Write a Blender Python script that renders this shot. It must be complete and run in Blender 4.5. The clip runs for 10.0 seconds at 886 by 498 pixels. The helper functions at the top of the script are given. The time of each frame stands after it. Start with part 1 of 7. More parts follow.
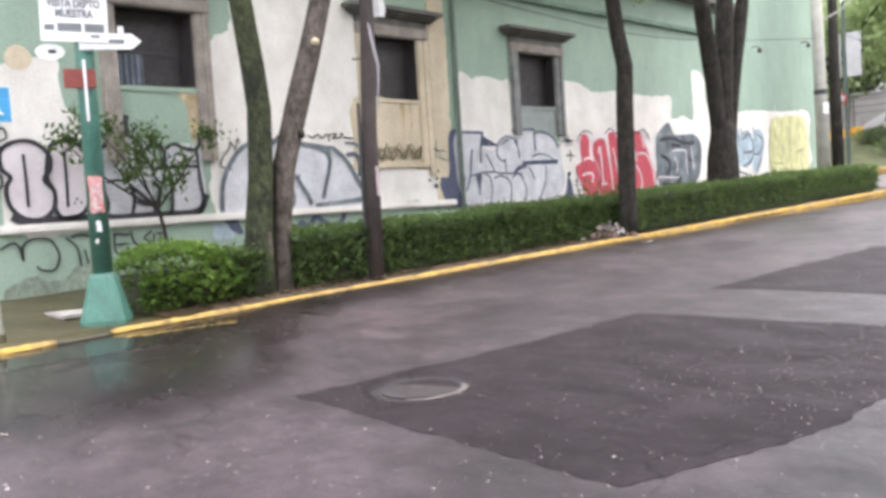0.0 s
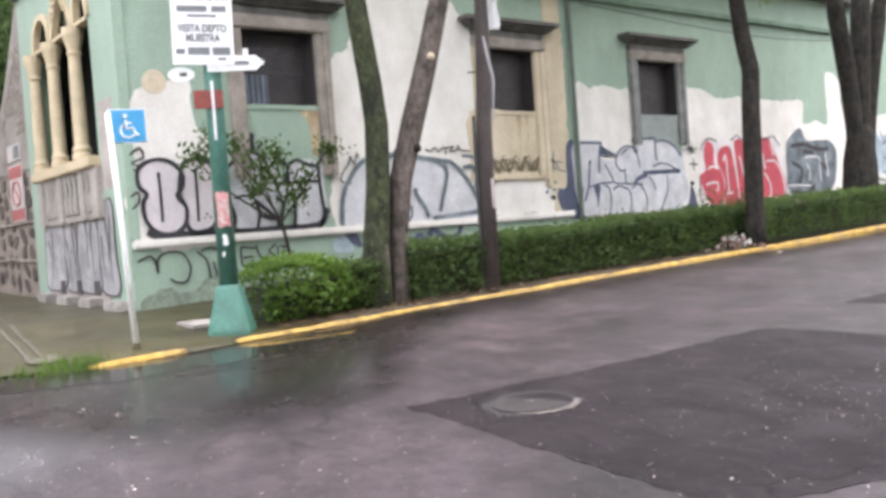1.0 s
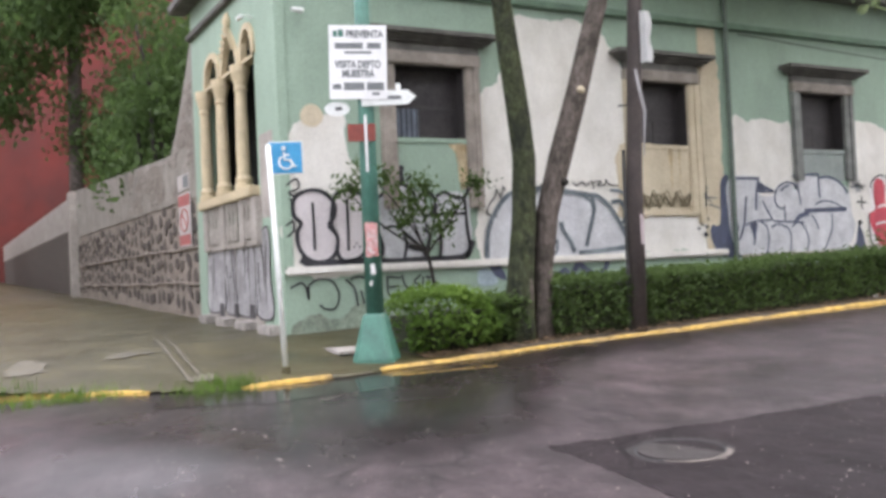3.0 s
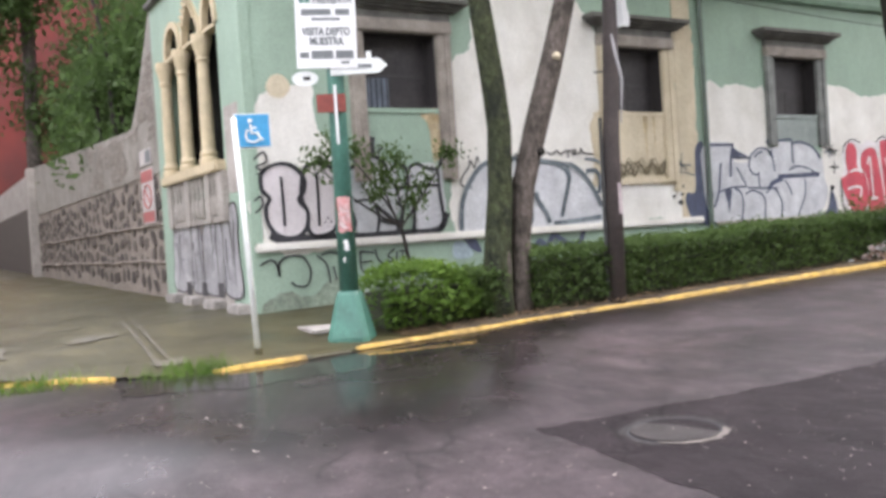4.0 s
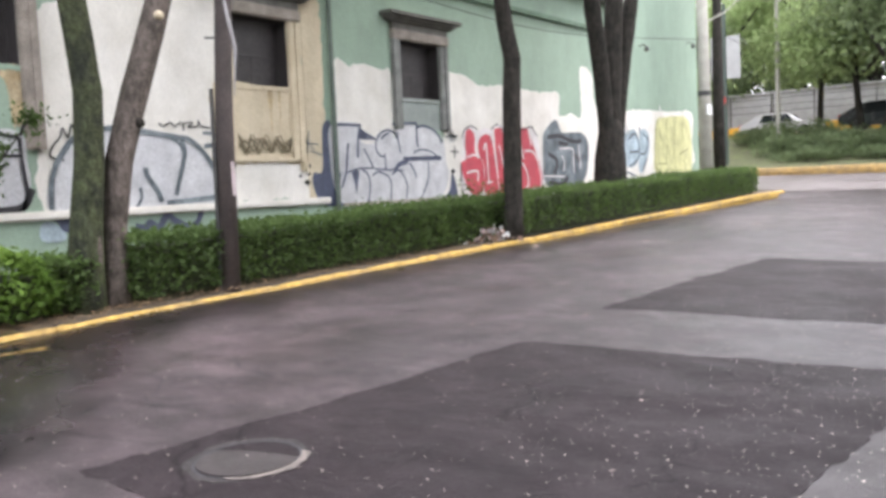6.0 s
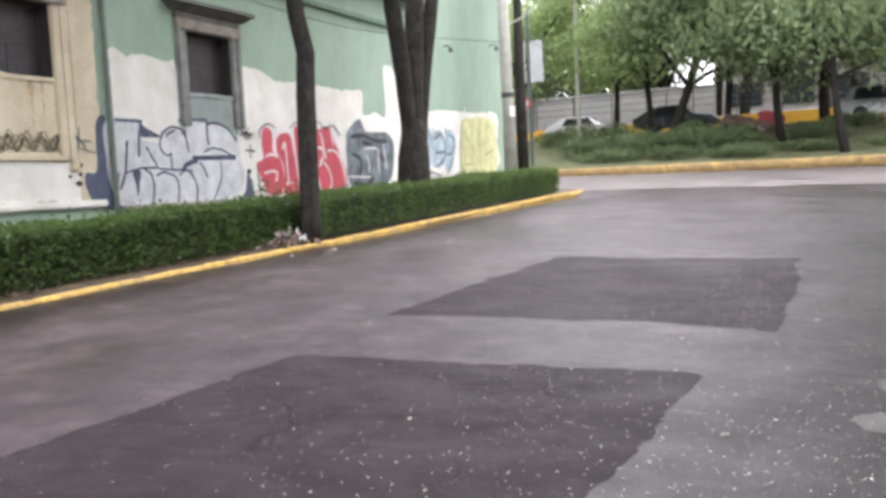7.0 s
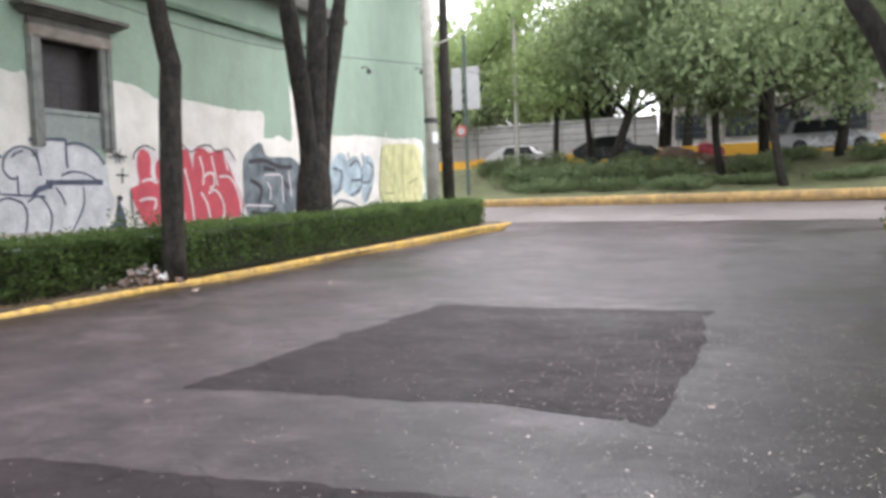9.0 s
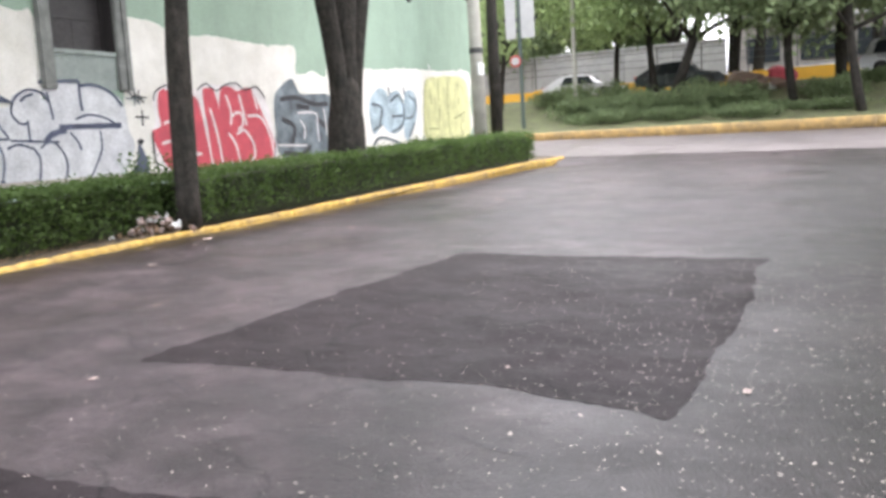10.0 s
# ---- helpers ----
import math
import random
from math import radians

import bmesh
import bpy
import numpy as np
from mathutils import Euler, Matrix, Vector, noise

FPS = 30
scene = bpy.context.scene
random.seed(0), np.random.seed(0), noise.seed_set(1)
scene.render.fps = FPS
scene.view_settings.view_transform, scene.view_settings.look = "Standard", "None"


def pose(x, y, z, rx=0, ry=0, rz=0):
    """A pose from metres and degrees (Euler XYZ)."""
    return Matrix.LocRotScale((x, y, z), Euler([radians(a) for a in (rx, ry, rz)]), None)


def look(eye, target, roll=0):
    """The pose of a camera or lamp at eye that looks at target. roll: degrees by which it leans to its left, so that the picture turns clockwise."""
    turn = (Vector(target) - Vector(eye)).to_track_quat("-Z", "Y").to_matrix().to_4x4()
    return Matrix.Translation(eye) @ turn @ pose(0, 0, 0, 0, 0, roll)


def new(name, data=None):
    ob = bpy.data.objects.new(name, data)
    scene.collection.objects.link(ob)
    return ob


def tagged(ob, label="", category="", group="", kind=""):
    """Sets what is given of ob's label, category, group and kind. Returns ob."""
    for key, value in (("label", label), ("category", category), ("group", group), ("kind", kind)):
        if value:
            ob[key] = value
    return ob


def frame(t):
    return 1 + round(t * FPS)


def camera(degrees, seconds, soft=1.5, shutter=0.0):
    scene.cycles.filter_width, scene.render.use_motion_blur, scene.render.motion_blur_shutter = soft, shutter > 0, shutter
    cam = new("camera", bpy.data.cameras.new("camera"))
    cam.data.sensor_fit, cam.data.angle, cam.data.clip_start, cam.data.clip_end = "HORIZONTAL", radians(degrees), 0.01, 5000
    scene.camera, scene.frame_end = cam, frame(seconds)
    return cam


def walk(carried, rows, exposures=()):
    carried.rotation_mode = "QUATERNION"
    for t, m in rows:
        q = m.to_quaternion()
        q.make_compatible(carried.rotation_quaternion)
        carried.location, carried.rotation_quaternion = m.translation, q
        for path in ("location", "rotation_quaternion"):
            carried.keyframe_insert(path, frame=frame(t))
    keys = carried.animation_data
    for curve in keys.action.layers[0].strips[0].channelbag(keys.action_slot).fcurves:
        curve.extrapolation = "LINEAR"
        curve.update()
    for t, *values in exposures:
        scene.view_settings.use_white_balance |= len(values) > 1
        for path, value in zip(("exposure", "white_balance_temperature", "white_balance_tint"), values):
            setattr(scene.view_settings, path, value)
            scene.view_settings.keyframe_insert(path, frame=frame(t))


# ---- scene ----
cam = camera(54.8, 10.0, soft=3.5)
PATH = [
    (0, (-0.262, 0.546, 1.31), (-1.689, 1.943, 1.205), -3.7),
    (0.5, (-0.242, 0.65, 1.302), (-1.752, 1.959, 1.256), -4.3),
    (1, (-0.238, 0.62, 1.302), (-1.848, 1.806, 1.245), -4.2),
    (1.5, (-0.243, 0.639, 1.298), (-1.938, 1.697, 1.232), -4.3),
    (2, (-0.202, 0.601, 1.301), (-1.967, 1.542, 1.339), -2.8),
    (2.5, (-0.201, 0.618, 1.303), (-1.968, 1.552, 1.367), -2.4),
    (2.7, (-0.226, 0.634, 1.294), (-2.007, 1.543, 1.351), -2.3),
    (3.8, (-0.537, 0.676, 1.384), (-2.299, 1.624, 1.366), -3.7),
    (4, (-0.604, 0.713, 1.361), (-2.355, 1.68, 1.327), -3.7),
    (4.5, (-0.705, 0.897, 1.394), (-2.476, 1.825, 1.43), -1.7),
    (5, (-0.824, 1.044, 1.415), (-2.48, 2.164, 1.358), -1.8),
    (5.5, (-0.926, 1.232, 1.473), (-2.329, 2.654, 1.383), -3.3),
    (6, (-0.946, 1.634, 1.457), (-2.179, 3.202, 1.315), -2.6),
    (6.2, (-0.928, 1.784, 1.457), (-2.023, 3.447, 1.266), -2.4),
    (7.3, (-0.934, 2.564, 1.404), (-1.797, 4.361, 1.244), -2.6),
    (7.5, (-0.914, 2.732, 1.417), (-1.762, 4.535, 1.242), -2.3),
    (8, (-0.875, 3.297, 1.443), (-1.631, 5.147, 1.347), -2.6),
    (8.5, (-0.748, 3.845, 1.459), (-1.414, 5.729, 1.368), -3.0),
    (9, (-0.701, 4.323, 1.455), (-1.484, 6.161, 1.356), -2.0),
    (9.5, (-0.661, 4.893, 1.463), (-1.364, 6.755, 1.271), -4.6),
    (10, (-0.633, 5.442, 1.474), (-1.556, 7.199, 1.23), -3.3),
]
walk(cam, [(t, look(eye, target, roll)) for t, eye, target, roll in PATH],
     exposures=[(t, e + 0.12, 6350, tint) for t, e, tint in ((0.0, 1.75, 19.5), (0.5, 1.55, 19.5), (1.0, 1.72, 19.5), (1.5, 1.8, 19.5), (2.5, 1.39, 19.5), (4.0, 1.6, 19.5), (4.5, 1.55, 19.5), (5.0, 1.5, 19.5), (5.5, 1.58, 18.5), (6.0, 1.7, 18.5), (7.5, 1.65, 18), (8.0, 1.48, 18), (8.5, 1.38, 18), (9.0, 1.52, 18), (9.5, 1.83, 17.5), (10.0, 1.84, 17))])


# ---- world, sun, exposure ----
world = bpy.data.worlds.new("overcast_sky")
scene.world = world
world.use_nodes = True
wn, wl = world.node_tree.nodes, world.node_tree.links
wn.clear()
sky = wn.new("ShaderNodeTexSky")
sky.sky_type, sky.sun_disc = "NISHITA", False
sky.sun_elevation, sky.sun_rotation = radians(55), radians(20)
sky.air_density, sky.dust_density, sky.ozone_density = 1.0, 6.0, 1.0
cloud = wn.new("ShaderNodeMix")
cloud.data_type = "RGBA"
cloud.inputs["Factor"].default_value = 0.8
cloud.inputs["B"].default_value = (10.0, 10.3, 10.4, 1)
back = wn.new("ShaderNodeBackground")
back.inputs["Strength"].default_value = 0.14
wout = wn.new("ShaderNodeOutputWorld")
wl.new(sky.outputs[0], cloud.inputs["A"])
wl.new(cloud.outputs["Result"], back.inputs["Color"])
wl.new(back.outputs[0], wout.inputs["Surface"])
sun = new("sun", bpy.data.lights.new("sun", "SUN"))
sun.data.energy, sun.data.angle, sun.data.color = 0.9, radians(25), (1.0, 0.96, 0.9)
sun.matrix_world = look((6, 14, 30), (-4, 4, 0))



# ---- materials ----
def mat(name, base, rough=0.7, vary=0.25, scale=6.0, fine=60.0, bump=0.15, metal=0.0, tone=None, spread=0.5, island=False, spec=0.5, swing=0.11, mid=3.0, stretch=1.0, mottle=0.5):
    """A surface with broad stains, fine grain and relief. tone: a second colour that the stains bring out."""
    m = bpy.data.materials.new(name)
    m.use_nodes = True
    n, l = m.node_tree.nodes, m.node_tree.links
    b = n["Principled BSDF"]
    geo = n.new("ShaderNodeNewGeometry")
    big, small = n.new("ShaderNodeTexNoise"), n.new("ShaderNodeTexNoise")
    big.inputs["Scale"].default_value, big.inputs["Detail"].default_value, big.inputs["Roughness"].default_value = scale, 6, 0.65
    small.inputs["Scale"].default_value, small.inputs["Detail"].default_value = fine, 3
    l.new(geo.outputs["Position"], big.inputs["Vector"])
    l.new(geo.outputs["Position"], small.inputs["Vector"])
    ramp = n.new("ShaderNodeValToRGB")
    second = tone or tuple(c * (1 - vary) for c in base)
    ramp.color_ramp.elements[0].color, ramp.color_ramp.elements[1].color = (*second, 1), (*base, 1)
    ramp.color_ramp.elements[0].position, ramp.color_ramp.elements[1].position = 0.5 - 0.5 * spread * 0.6, 0.5 + 0.5 * spread * 0.6
    l.new(big.outputs["Fac"], ramp.inputs["Fac"])
    grain = n.new("ShaderNodeMapRange")
    grain.inputs["From Min"].default_value, grain.inputs["From Max"].default_value = 0.3, 0.7
    grain.inputs["To Min"].default_value, grain.inputs["To Max"].default_value = 1 - vary * 0.7, 1 + vary * 0.5
    l.new(small.outputs["Fac"], grain.inputs["Value"])
    mul = n.new("ShaderNodeVectorMath")
    mul.operation = "SCALE"
    l.new(ramp.outputs["Color"], mul.inputs[0])
    l.new(grain.outputs[0], mul.inputs["Scale"])
    last = mul.outputs[0]
    if mottle:
        mp, mn, mm, mx = n.new("ShaderNodeMapping"), n.new("ShaderNodeTexNoise"), n.new("ShaderNodeMapRange"), n.new("ShaderNodeVectorMath")
        mp.inputs["Scale"].default_value = (1, 1, stretch)
        mn.inputs["Scale"].default_value, mn.inputs["Detail"].default_value, mn.inputs["Roughness"].default_value = mid, 5, 0.6
        mm.inputs["From Min"].default_value, mm.inputs["From Max"].default_value = 0.32, 0.68
        mm.inputs["To Min"].default_value, mm.inputs["To Max"].default_value = 1 - mottle * vary, 1 + mottle * vary * 0.6
        mx.operation = "SCALE"
        l.new(geo.outputs["Position"], mp.inputs["Vector"])
        l.new(mp.outputs[0], mn.inputs["Vector"])
        l.new(mn.outputs["Fac"], mm.inputs["Value"])
        l.new(last, mx.inputs[0])
        l.new(mm.outputs[0], mx.inputs["Scale"])
        last = mx.outputs[0]
    if island:
        info = n.new("ShaderNodeObjectInfo")
        add = n.new("ShaderNodeMath")
        l.new(geo.outputs["Random Per Island"], add.inputs[0])
        l.new(info.outputs["Random"], add.inputs[1])
        fr = n.new("ShaderNodeMath")
        fr.operation = "FRACT"
        l.new(add.outputs[0], fr.inputs[0])
        mr = n.new("ShaderNodeMapRange")
        mr.inputs["To Min"].default_value, mr.inputs["To Max"].default_value = 1 - island, 1 + island
        l.new(fr.outputs[0], mr.inputs["Value"])
        mul2 = n.new("ShaderNodeVectorMath")
        mul2.operation = "SCALE"
        l.new(last, mul2.inputs[0])
        l.new(mr.outputs[0], mul2.inputs["Scale"])
        last = mul2.outputs[0]
    l.new(last, b.inputs["Base Color"])
    rr = n.new("ShaderNodeMapRange")
    rr.inputs["From Min"].default_value, rr.inputs["From Max"].default_value = 0.3, 0.7
    rr.inputs["To Min"].default_value, rr.inputs["To Max"].default_value = max(0.02, rough - swing), min(1, rough + swing)
    l.new(big.outputs["Fac"], rr.inputs["Value"])
    l.new(rr.outputs[0], b.inputs["Roughness"])
    b.inputs["Metallic"].default_value = metal
    b.inputs["Specular IOR Level"].default_value = spec
    if bump:
        bp = n.new("ShaderNodeBump")
        bp.inputs["Strength"].default_value, bp.inputs["Distance"].default_value = bump, 0.02
        l.new(small.outputs["Fac"], bp.inputs["Height"])
        l.new(bp.outputs[0], b.inputs["Normal"])
    return m


def leaf_mat(name, base, tone):
    m = mat(name, base, rough=0.65, spec=0.2, vary=0.35, scale=1.3, fine=18, bump=0, tone=tone, spread=0.7, island=0.17)
    n, l = m.node_tree.nodes, m.node_tree.links
    b = n["Principled BSDF"]
    tr, mix = n.new("ShaderNodeBsdfTranslucent"), n.new("ShaderNodeMixShader")
    mix.inputs[0].default_value = 0.55
    l.new(b.inputs["Base Color"].links[0].from_socket, tr.inputs["Color"])
    l.new(b.outputs[0], mix.inputs[1])
    l.new(tr.outputs[0], mix.inputs[2])
    l.new(mix.outputs[0], n["Material Output"].inputs["Surface"])
    return m


def asphalt_mat(name, base, tone, rough, spec, wet):
    """Old asphalt: broad stains, streaks drawn along the street, pale grit, hairline cracks; soaked towards the gutter
    and darker to the right if wet.
    """
    m = mat(name, base, rough, 0.45, 0.55, 60, 0.25, tone=tone, spread=0.6, swing=0.1, spec=spec, mid=2.4, mottle=0.5)
    n, l = m.node_tree.nodes, m.node_tree.links
    b = n["Principled BSDF"]

    def node(kind, **settings):
        x = n.new(kind)
        for key, value in settings.items():
            x.inputs[key].default_value = value
        return x

    def math_(op, a, c):
        x = n.new("ShaderNodeMath")
        x.operation, x.use_clamp = op, False
        for k, v in enumerate((a, c)):
            if isinstance(v, (int, float)):
                x.inputs[k].default_value = v
            else:
                l.new(v, x.inputs[k])
        return x.outputs[0]

    def ranged(v, a, c, lo, hi, smooth=True):
        x = node("ShaderNodeMapRange")
        x.interpolation_type = "SMOOTHSTEP" if smooth else "LINEAR"
        for key, value in (("From Min", a), ("From Max", c), ("To Min", lo), ("To Max", hi)):
            x.inputs[key].default_value = value
        l.new(v, x.inputs["Value"])
        return x.outputs[0]

    geo = n.new("ShaderNodeNewGeometry")
    pos = geo.outputs["Position"]
    colour = b.inputs["Base Color"].links[0].from_socket
    shine = b.inputs["Roughness"].links[0].from_socket
    # streaks and scuffs
    mp = node("ShaderNodeMapping", Scale=(0.8, 1.35, 1.0), Rotation=(0, 0, 0.15))
    st = node("ShaderNodeTexNoise", Scale=1.6, Detail=8.0, Roughness=0.72, Distortion=0.25)
    l.new(pos, mp.inputs["Vector"])
    l.new(mp.outputs[0], st.inputs["Vector"])
    streak = ranged(st.outputs["Fac"], 0.36, 0.66, 0.84, 1.14)
    # pale grit
    gr = node("ShaderNodeTexVoronoi", Scale=95.0)
    l.new(pos, gr.inputs["Vector"])
    grit = ranged(gr.outputs["Distance"], 0.08, 0.3, 1.5, 1.0)
    # hairline cracks, broken up by noise
    wob = node("ShaderNodeTexNoise", Scale=2.6, Detail=4.0)
    l.new(pos, wob.inputs["Vector"])
    wv = n.new("ShaderNodeVectorMath")
    wv.operation = "MULTIPLY_ADD"
    wv.inputs[1].default_value = (0.5, 0.5, 0.0)
    l.new(wob.outputs["Color"], wv.inputs[0])
    l.new(pos, wv.inputs[2])
    cr = node("ShaderNodeTexVoronoi", Scale=1.0)
    cr.feature = "DISTANCE_TO_EDGE"
    l.new(wv.outputs[0], cr.inputs["Vector"])
    gate_noise = node("ShaderNodeTexNoise", Scale=0.8, Detail=2.0)
    l.new(pos, gate_noise.inputs["Vector"])
    gate = ranged(gate_noise.outputs["Fac"], 0.47, 0.56, 0.0, 0.6)
    line_ = ranged(cr.outputs["Distance"], 0.004, 0.02, 1.0, 0.0)
    crack = math_("SUBTRACT", 1.0, math_("MULTIPLY", gate, line_))
    factor = math_("MULTIPLY", math_("MULTIPLY", streak, grit), crack)
    if wet:
        xyz = n.new("ShaderNodeSeparateXYZ")
        l.new(pos, xyz.inputs[0])
        edge = node("ShaderNodeTexNoise", Scale=0.9, Detail=6.0, Roughness=0.6)
        l.new(pos, edge.inputs["Vector"])
        reach = ranged(xyz.outputs["Y"], 3.5, 7.6, 3.7, 0.8)
        d = math_("ADD", math_("ADD", xyz.outputs["X"], 9.1), math_("MULTIPLY", math_("SUBTRACT", edge.outputs["Fac"], 0.5), 2.0))
        soak = ranged(math_("SUBTRACT", d, reach), -0.9, 0.3, 1.0, 0.0)
        far = ranged(xyz.outputs["Y"], 16.0, 22.0, 1.0, 0.0)
        soak = math_("MULTIPLY", math_("MULTIPLY", soak, far), ranged(xyz.outputs["Y"], 0.6, 2.4, 0.5, 1.0))
        # Base colour darkens towards the right-hand kerb, with a noisy edge.
        right_edge = math_("ADD", xyz.outputs["X"], math_("MULTIPLY", math_("SUBTRACT", edge.outputs["Fac"], 0.5), 2.4))
        factor = math_("MULTIPLY", factor, ranged(right_edge, -2.9, -1.3, 1.0, 0.36))
        pool = math_("MULTIPLY", soak, ranged(xyz.outputs["Y"], 6.0, 9.0, 1.0, 0.55))
        factor = math_("MULTIPLY", factor, math_("SUBTRACT", 1.0, math_("MULTIPLY", soak, 0.64)))
        shine = math_("MULTIPLY", shine, math_("SUBTRACT", 1.0, math_("MULTIPLY", pool, 0.42)))
        bp = b.inputs["Normal"].links[0].from_node
        l.new(math_("MULTIPLY", math_("SUBTRACT", 1.0, pool), 0.25), bp.inputs["Strength"])
    mul = n.new("ShaderNodeVectorMath")
    mul.operation = "SCALE"
    l.new(colour, mul.inputs[0])
    l.new(factor, mul.inputs["Scale"])
    l.new(mul.outputs[0], b.inputs["Base Color"])
    film = node("ShaderNodeTexNoise", Scale=0.6, Detail=8.0, Roughness=0.7)
    l.new(pos, film.inputs["Vector"])
    gloss = math_("MULTIPLY", shine, ranged(st.outputs["Fac"], 0.38, 0.64, 1.06, 0.9))
    if wet:
        gloss = math_("MULTIPLY", gloss, ranged(film.outputs["Fac"], 0.45, 0.65, 1.05, 0.82))
        worn = n.new("ShaderNodeVectorMath")
        worn.operation = "SCALE"
        l.new(b.inputs["Base Color"].links[0].from_socket, worn.inputs[0])
        l.new(ranged(film.outputs["Fac"], 0.4, 0.62, 0.76, 1.4), worn.inputs["Scale"])
        l.new(worn.outputs[0], b.inputs["Base Color"])
    l.new(gloss, b.inputs["Roughness"])
    return m


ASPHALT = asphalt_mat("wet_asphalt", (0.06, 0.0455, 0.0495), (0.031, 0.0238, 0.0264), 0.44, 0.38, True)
ASPHALT_DARK = asphalt_mat("patch_asphalt", (0.0295, 0.0224, 0.025), (0.0205, 0.0157, 0.0177), 0.6, 0.14, False)
ASPHALT_PALE = mat("avenue_asphalt", (0.19, 0.168, 0.168), 0.4, 0.3, 0.6, 45, 0.2)
CONCRETE = mat("wet_concrete", (0.078, 0.067, 0.031), 0.42, 0.4, 1.1, 40, 0.2, tone=(0.04, 0.038, 0.018), spread=0.8, spec=0.3, mid=2.6, mottle=0.7)
CONCRETE_PALE = mat("pale_concrete", (0.4, 0.37, 0.34), 0.8, 0.4, 4, 60, 0.4)
KERB_YELLOW = mat("worn_yellow_paint", (0.57, 0.375, 0.085), 0.85, 0.35, 2.2, 55, 0.6, tone=(0.29, 0.205, 0.09), spread=0.6, mid=11, mottle=1.0, spec=0.25)
GREEN_PAINT = mat("green_wall_paint", (0.31, 0.415, 0.325), 0.75, 0.16, 1.2, 35, 0.06, tone=(0.235, 0.325, 0.25), spread=0.9, mid=2.2, stretch=0.35, mottle=0.5)
WHITE_PAINT = mat("whitewash", (0.77, 0.755, 0.71), 0.8, 0.12, 1.4, 30, 0.07, tone=(0.58, 0.56, 0.5), spread=0.8, mid=2.5, stretch=0.4, mottle=0.6)
CREAM_PAINT = mat("cream_plaster", (0.62, 0.55, 0.41), 0.8, 0.16, 1.6, 30, 0.08, tone=(0.45, 0.38, 0.26), spread=0.7, mid=2.5, stretch=0.3, mottle=0.7)
GREY_PAINT = mat("blue_grey_paint", (0.28, 0.32, 0.3), 0.75, 0.2, 2, 35, 0.12)
STONE_TRIM = mat("grey_trim_stone", (0.33, 0.29, 0.25), 0.8, 0.3, 3, 45, 0.3)
STONE_TRIM_DARK = mat("sooty_trim_stone", (0.15, 0.145, 0.13), 0.85, 0.35, 3, 45, 0.3)
OCHRE_STONE = mat("ochre_column_stone", (0.6, 0.5, 0.33), 0.75, 0.2, 4, 45, 0.2)
SILVER = mat("silver_spray", (0.56, 0.57, 0.58), 0.55, 0.2, 2.2, 25, 0.04, tone=(0.44, 0.45, 0.47), mid=4, mottle=0.7)
SILVER_PINK = mat("pale_pink_silver_spray", (0.63, 0.585, 0.59), 0.55, 0.12, 2.2, 25, 0.04)
BLACK_SPRAY = mat("black_spray", (0.03, 0.03, 0.036), 0.6, 0.3, 6, 40, 0)
BLUE_SPRAY = mat("navy_spray", (0.075, 0.09, 0.145), 0.6, 0.3, 6, 40, 0)
RED_SPRAY = mat("red_spray", (0.56, 0.085, 0.11), 0.6, 0.2, 3, 30, 0.03, tone=(0.45, 0.06, 0.085))
WHITE_SPRAY = mat("white_spray", (0.72, 0.68, 0.68), 0.6, 0.15, 3, 30, 0)
SLATE_SPRAY = mat("slate_spray", (0.06, 0.075, 0.09), 0.6, 0.35, 2.5, 25, 0, tone=(0.2, 0.24, 0.26))
PALE_BLUE_SPRAY = mat("pale_blue_spray", (0.4, 0.5, 0.55), 0.6, 0.3, 3, 25, 0)
YELLOW_SPRAY = mat("yellow_green_spray", (0.64, 0.64, 0.34), 0.6, 0.2, 3, 25, 0)
OLIVE_SPRAY = mat("olive_spray", (0.26, 0.28, 0.12), 0.6, 0.3, 4, 30, 0)
OCHRE_STAIN = mat("rust_stain", (0.4, 0.3, 0.16), 0.8, 0.4, 5, 30, 0.1, tone=(0.5, 0.42, 0.28), spread=0.5, mid=7, stretch=0.3, mottle=0.9)
BARK = mat("dark_bark", (0.052, 0.046, 0.04), 0.95, 0.5, 5, 38, 0.8, tone=(0.026, 0.025, 0.022), spec=0.12, mid=14, stretch=0.3, mottle=0.8)
BARK_MOSS = mat("mossy_bark", (0.068, 0.08, 0.042), 0.95, 0.5, 4.5, 34, 0.8, tone=(0.028, 0.031, 0.023), spread=0.4, spec=0.12, mid=16, stretch=0.4, mottle=0.9)
BARK_PALE = mat("grey_brown_bark", (0.145, 0.122, 0.108), 0.95, 0.45, 5, 38, 0.8, tone=(0.065, 0.057, 0.048), spread=0.45, spec=0.12, mid=16, stretch=0.4, mottle=0.9)
HEDGE_LEAF = leaf_mat("hedge_leaf", (0.115, 0.18, 0.055), (0.07, 0.115, 0.038))
HEDGE_BRIGHT = leaf_mat("young_hedge_leaf", (0.165, 0.27, 0.05), (0.085, 0.16, 0.035))
GARDEN_LEAF = leaf_mat("garden_leaf", (0.085, 0.14, 0.042), (0.05, 0.085, 0.027))
# Both tree leaf colours are lifted to imitate haze, the second one most.
TREE_LEAF = leaf_mat("tree_leaf", (0.235, 0.3, 0.155), (0.165, 0.215, 0.11))
TREE_LEAF_HAZED = leaf_mat("hazed_tree_leaf", (0.36, 0.46, 0.21), (0.26, 0.34, 0.15))
# Dark colour standing in for the shade between the hedge leaves.
CORE_SHADE = mat("hedge_shade", (0.045, 0.055, 0.028), 0.95, 0.4, 6, 40, 0.3)
SOIL = mat("leaf_strewn_soil", (0.1, 0.08, 0.055), 0.9, 0.5, 5, 40, 0.6)
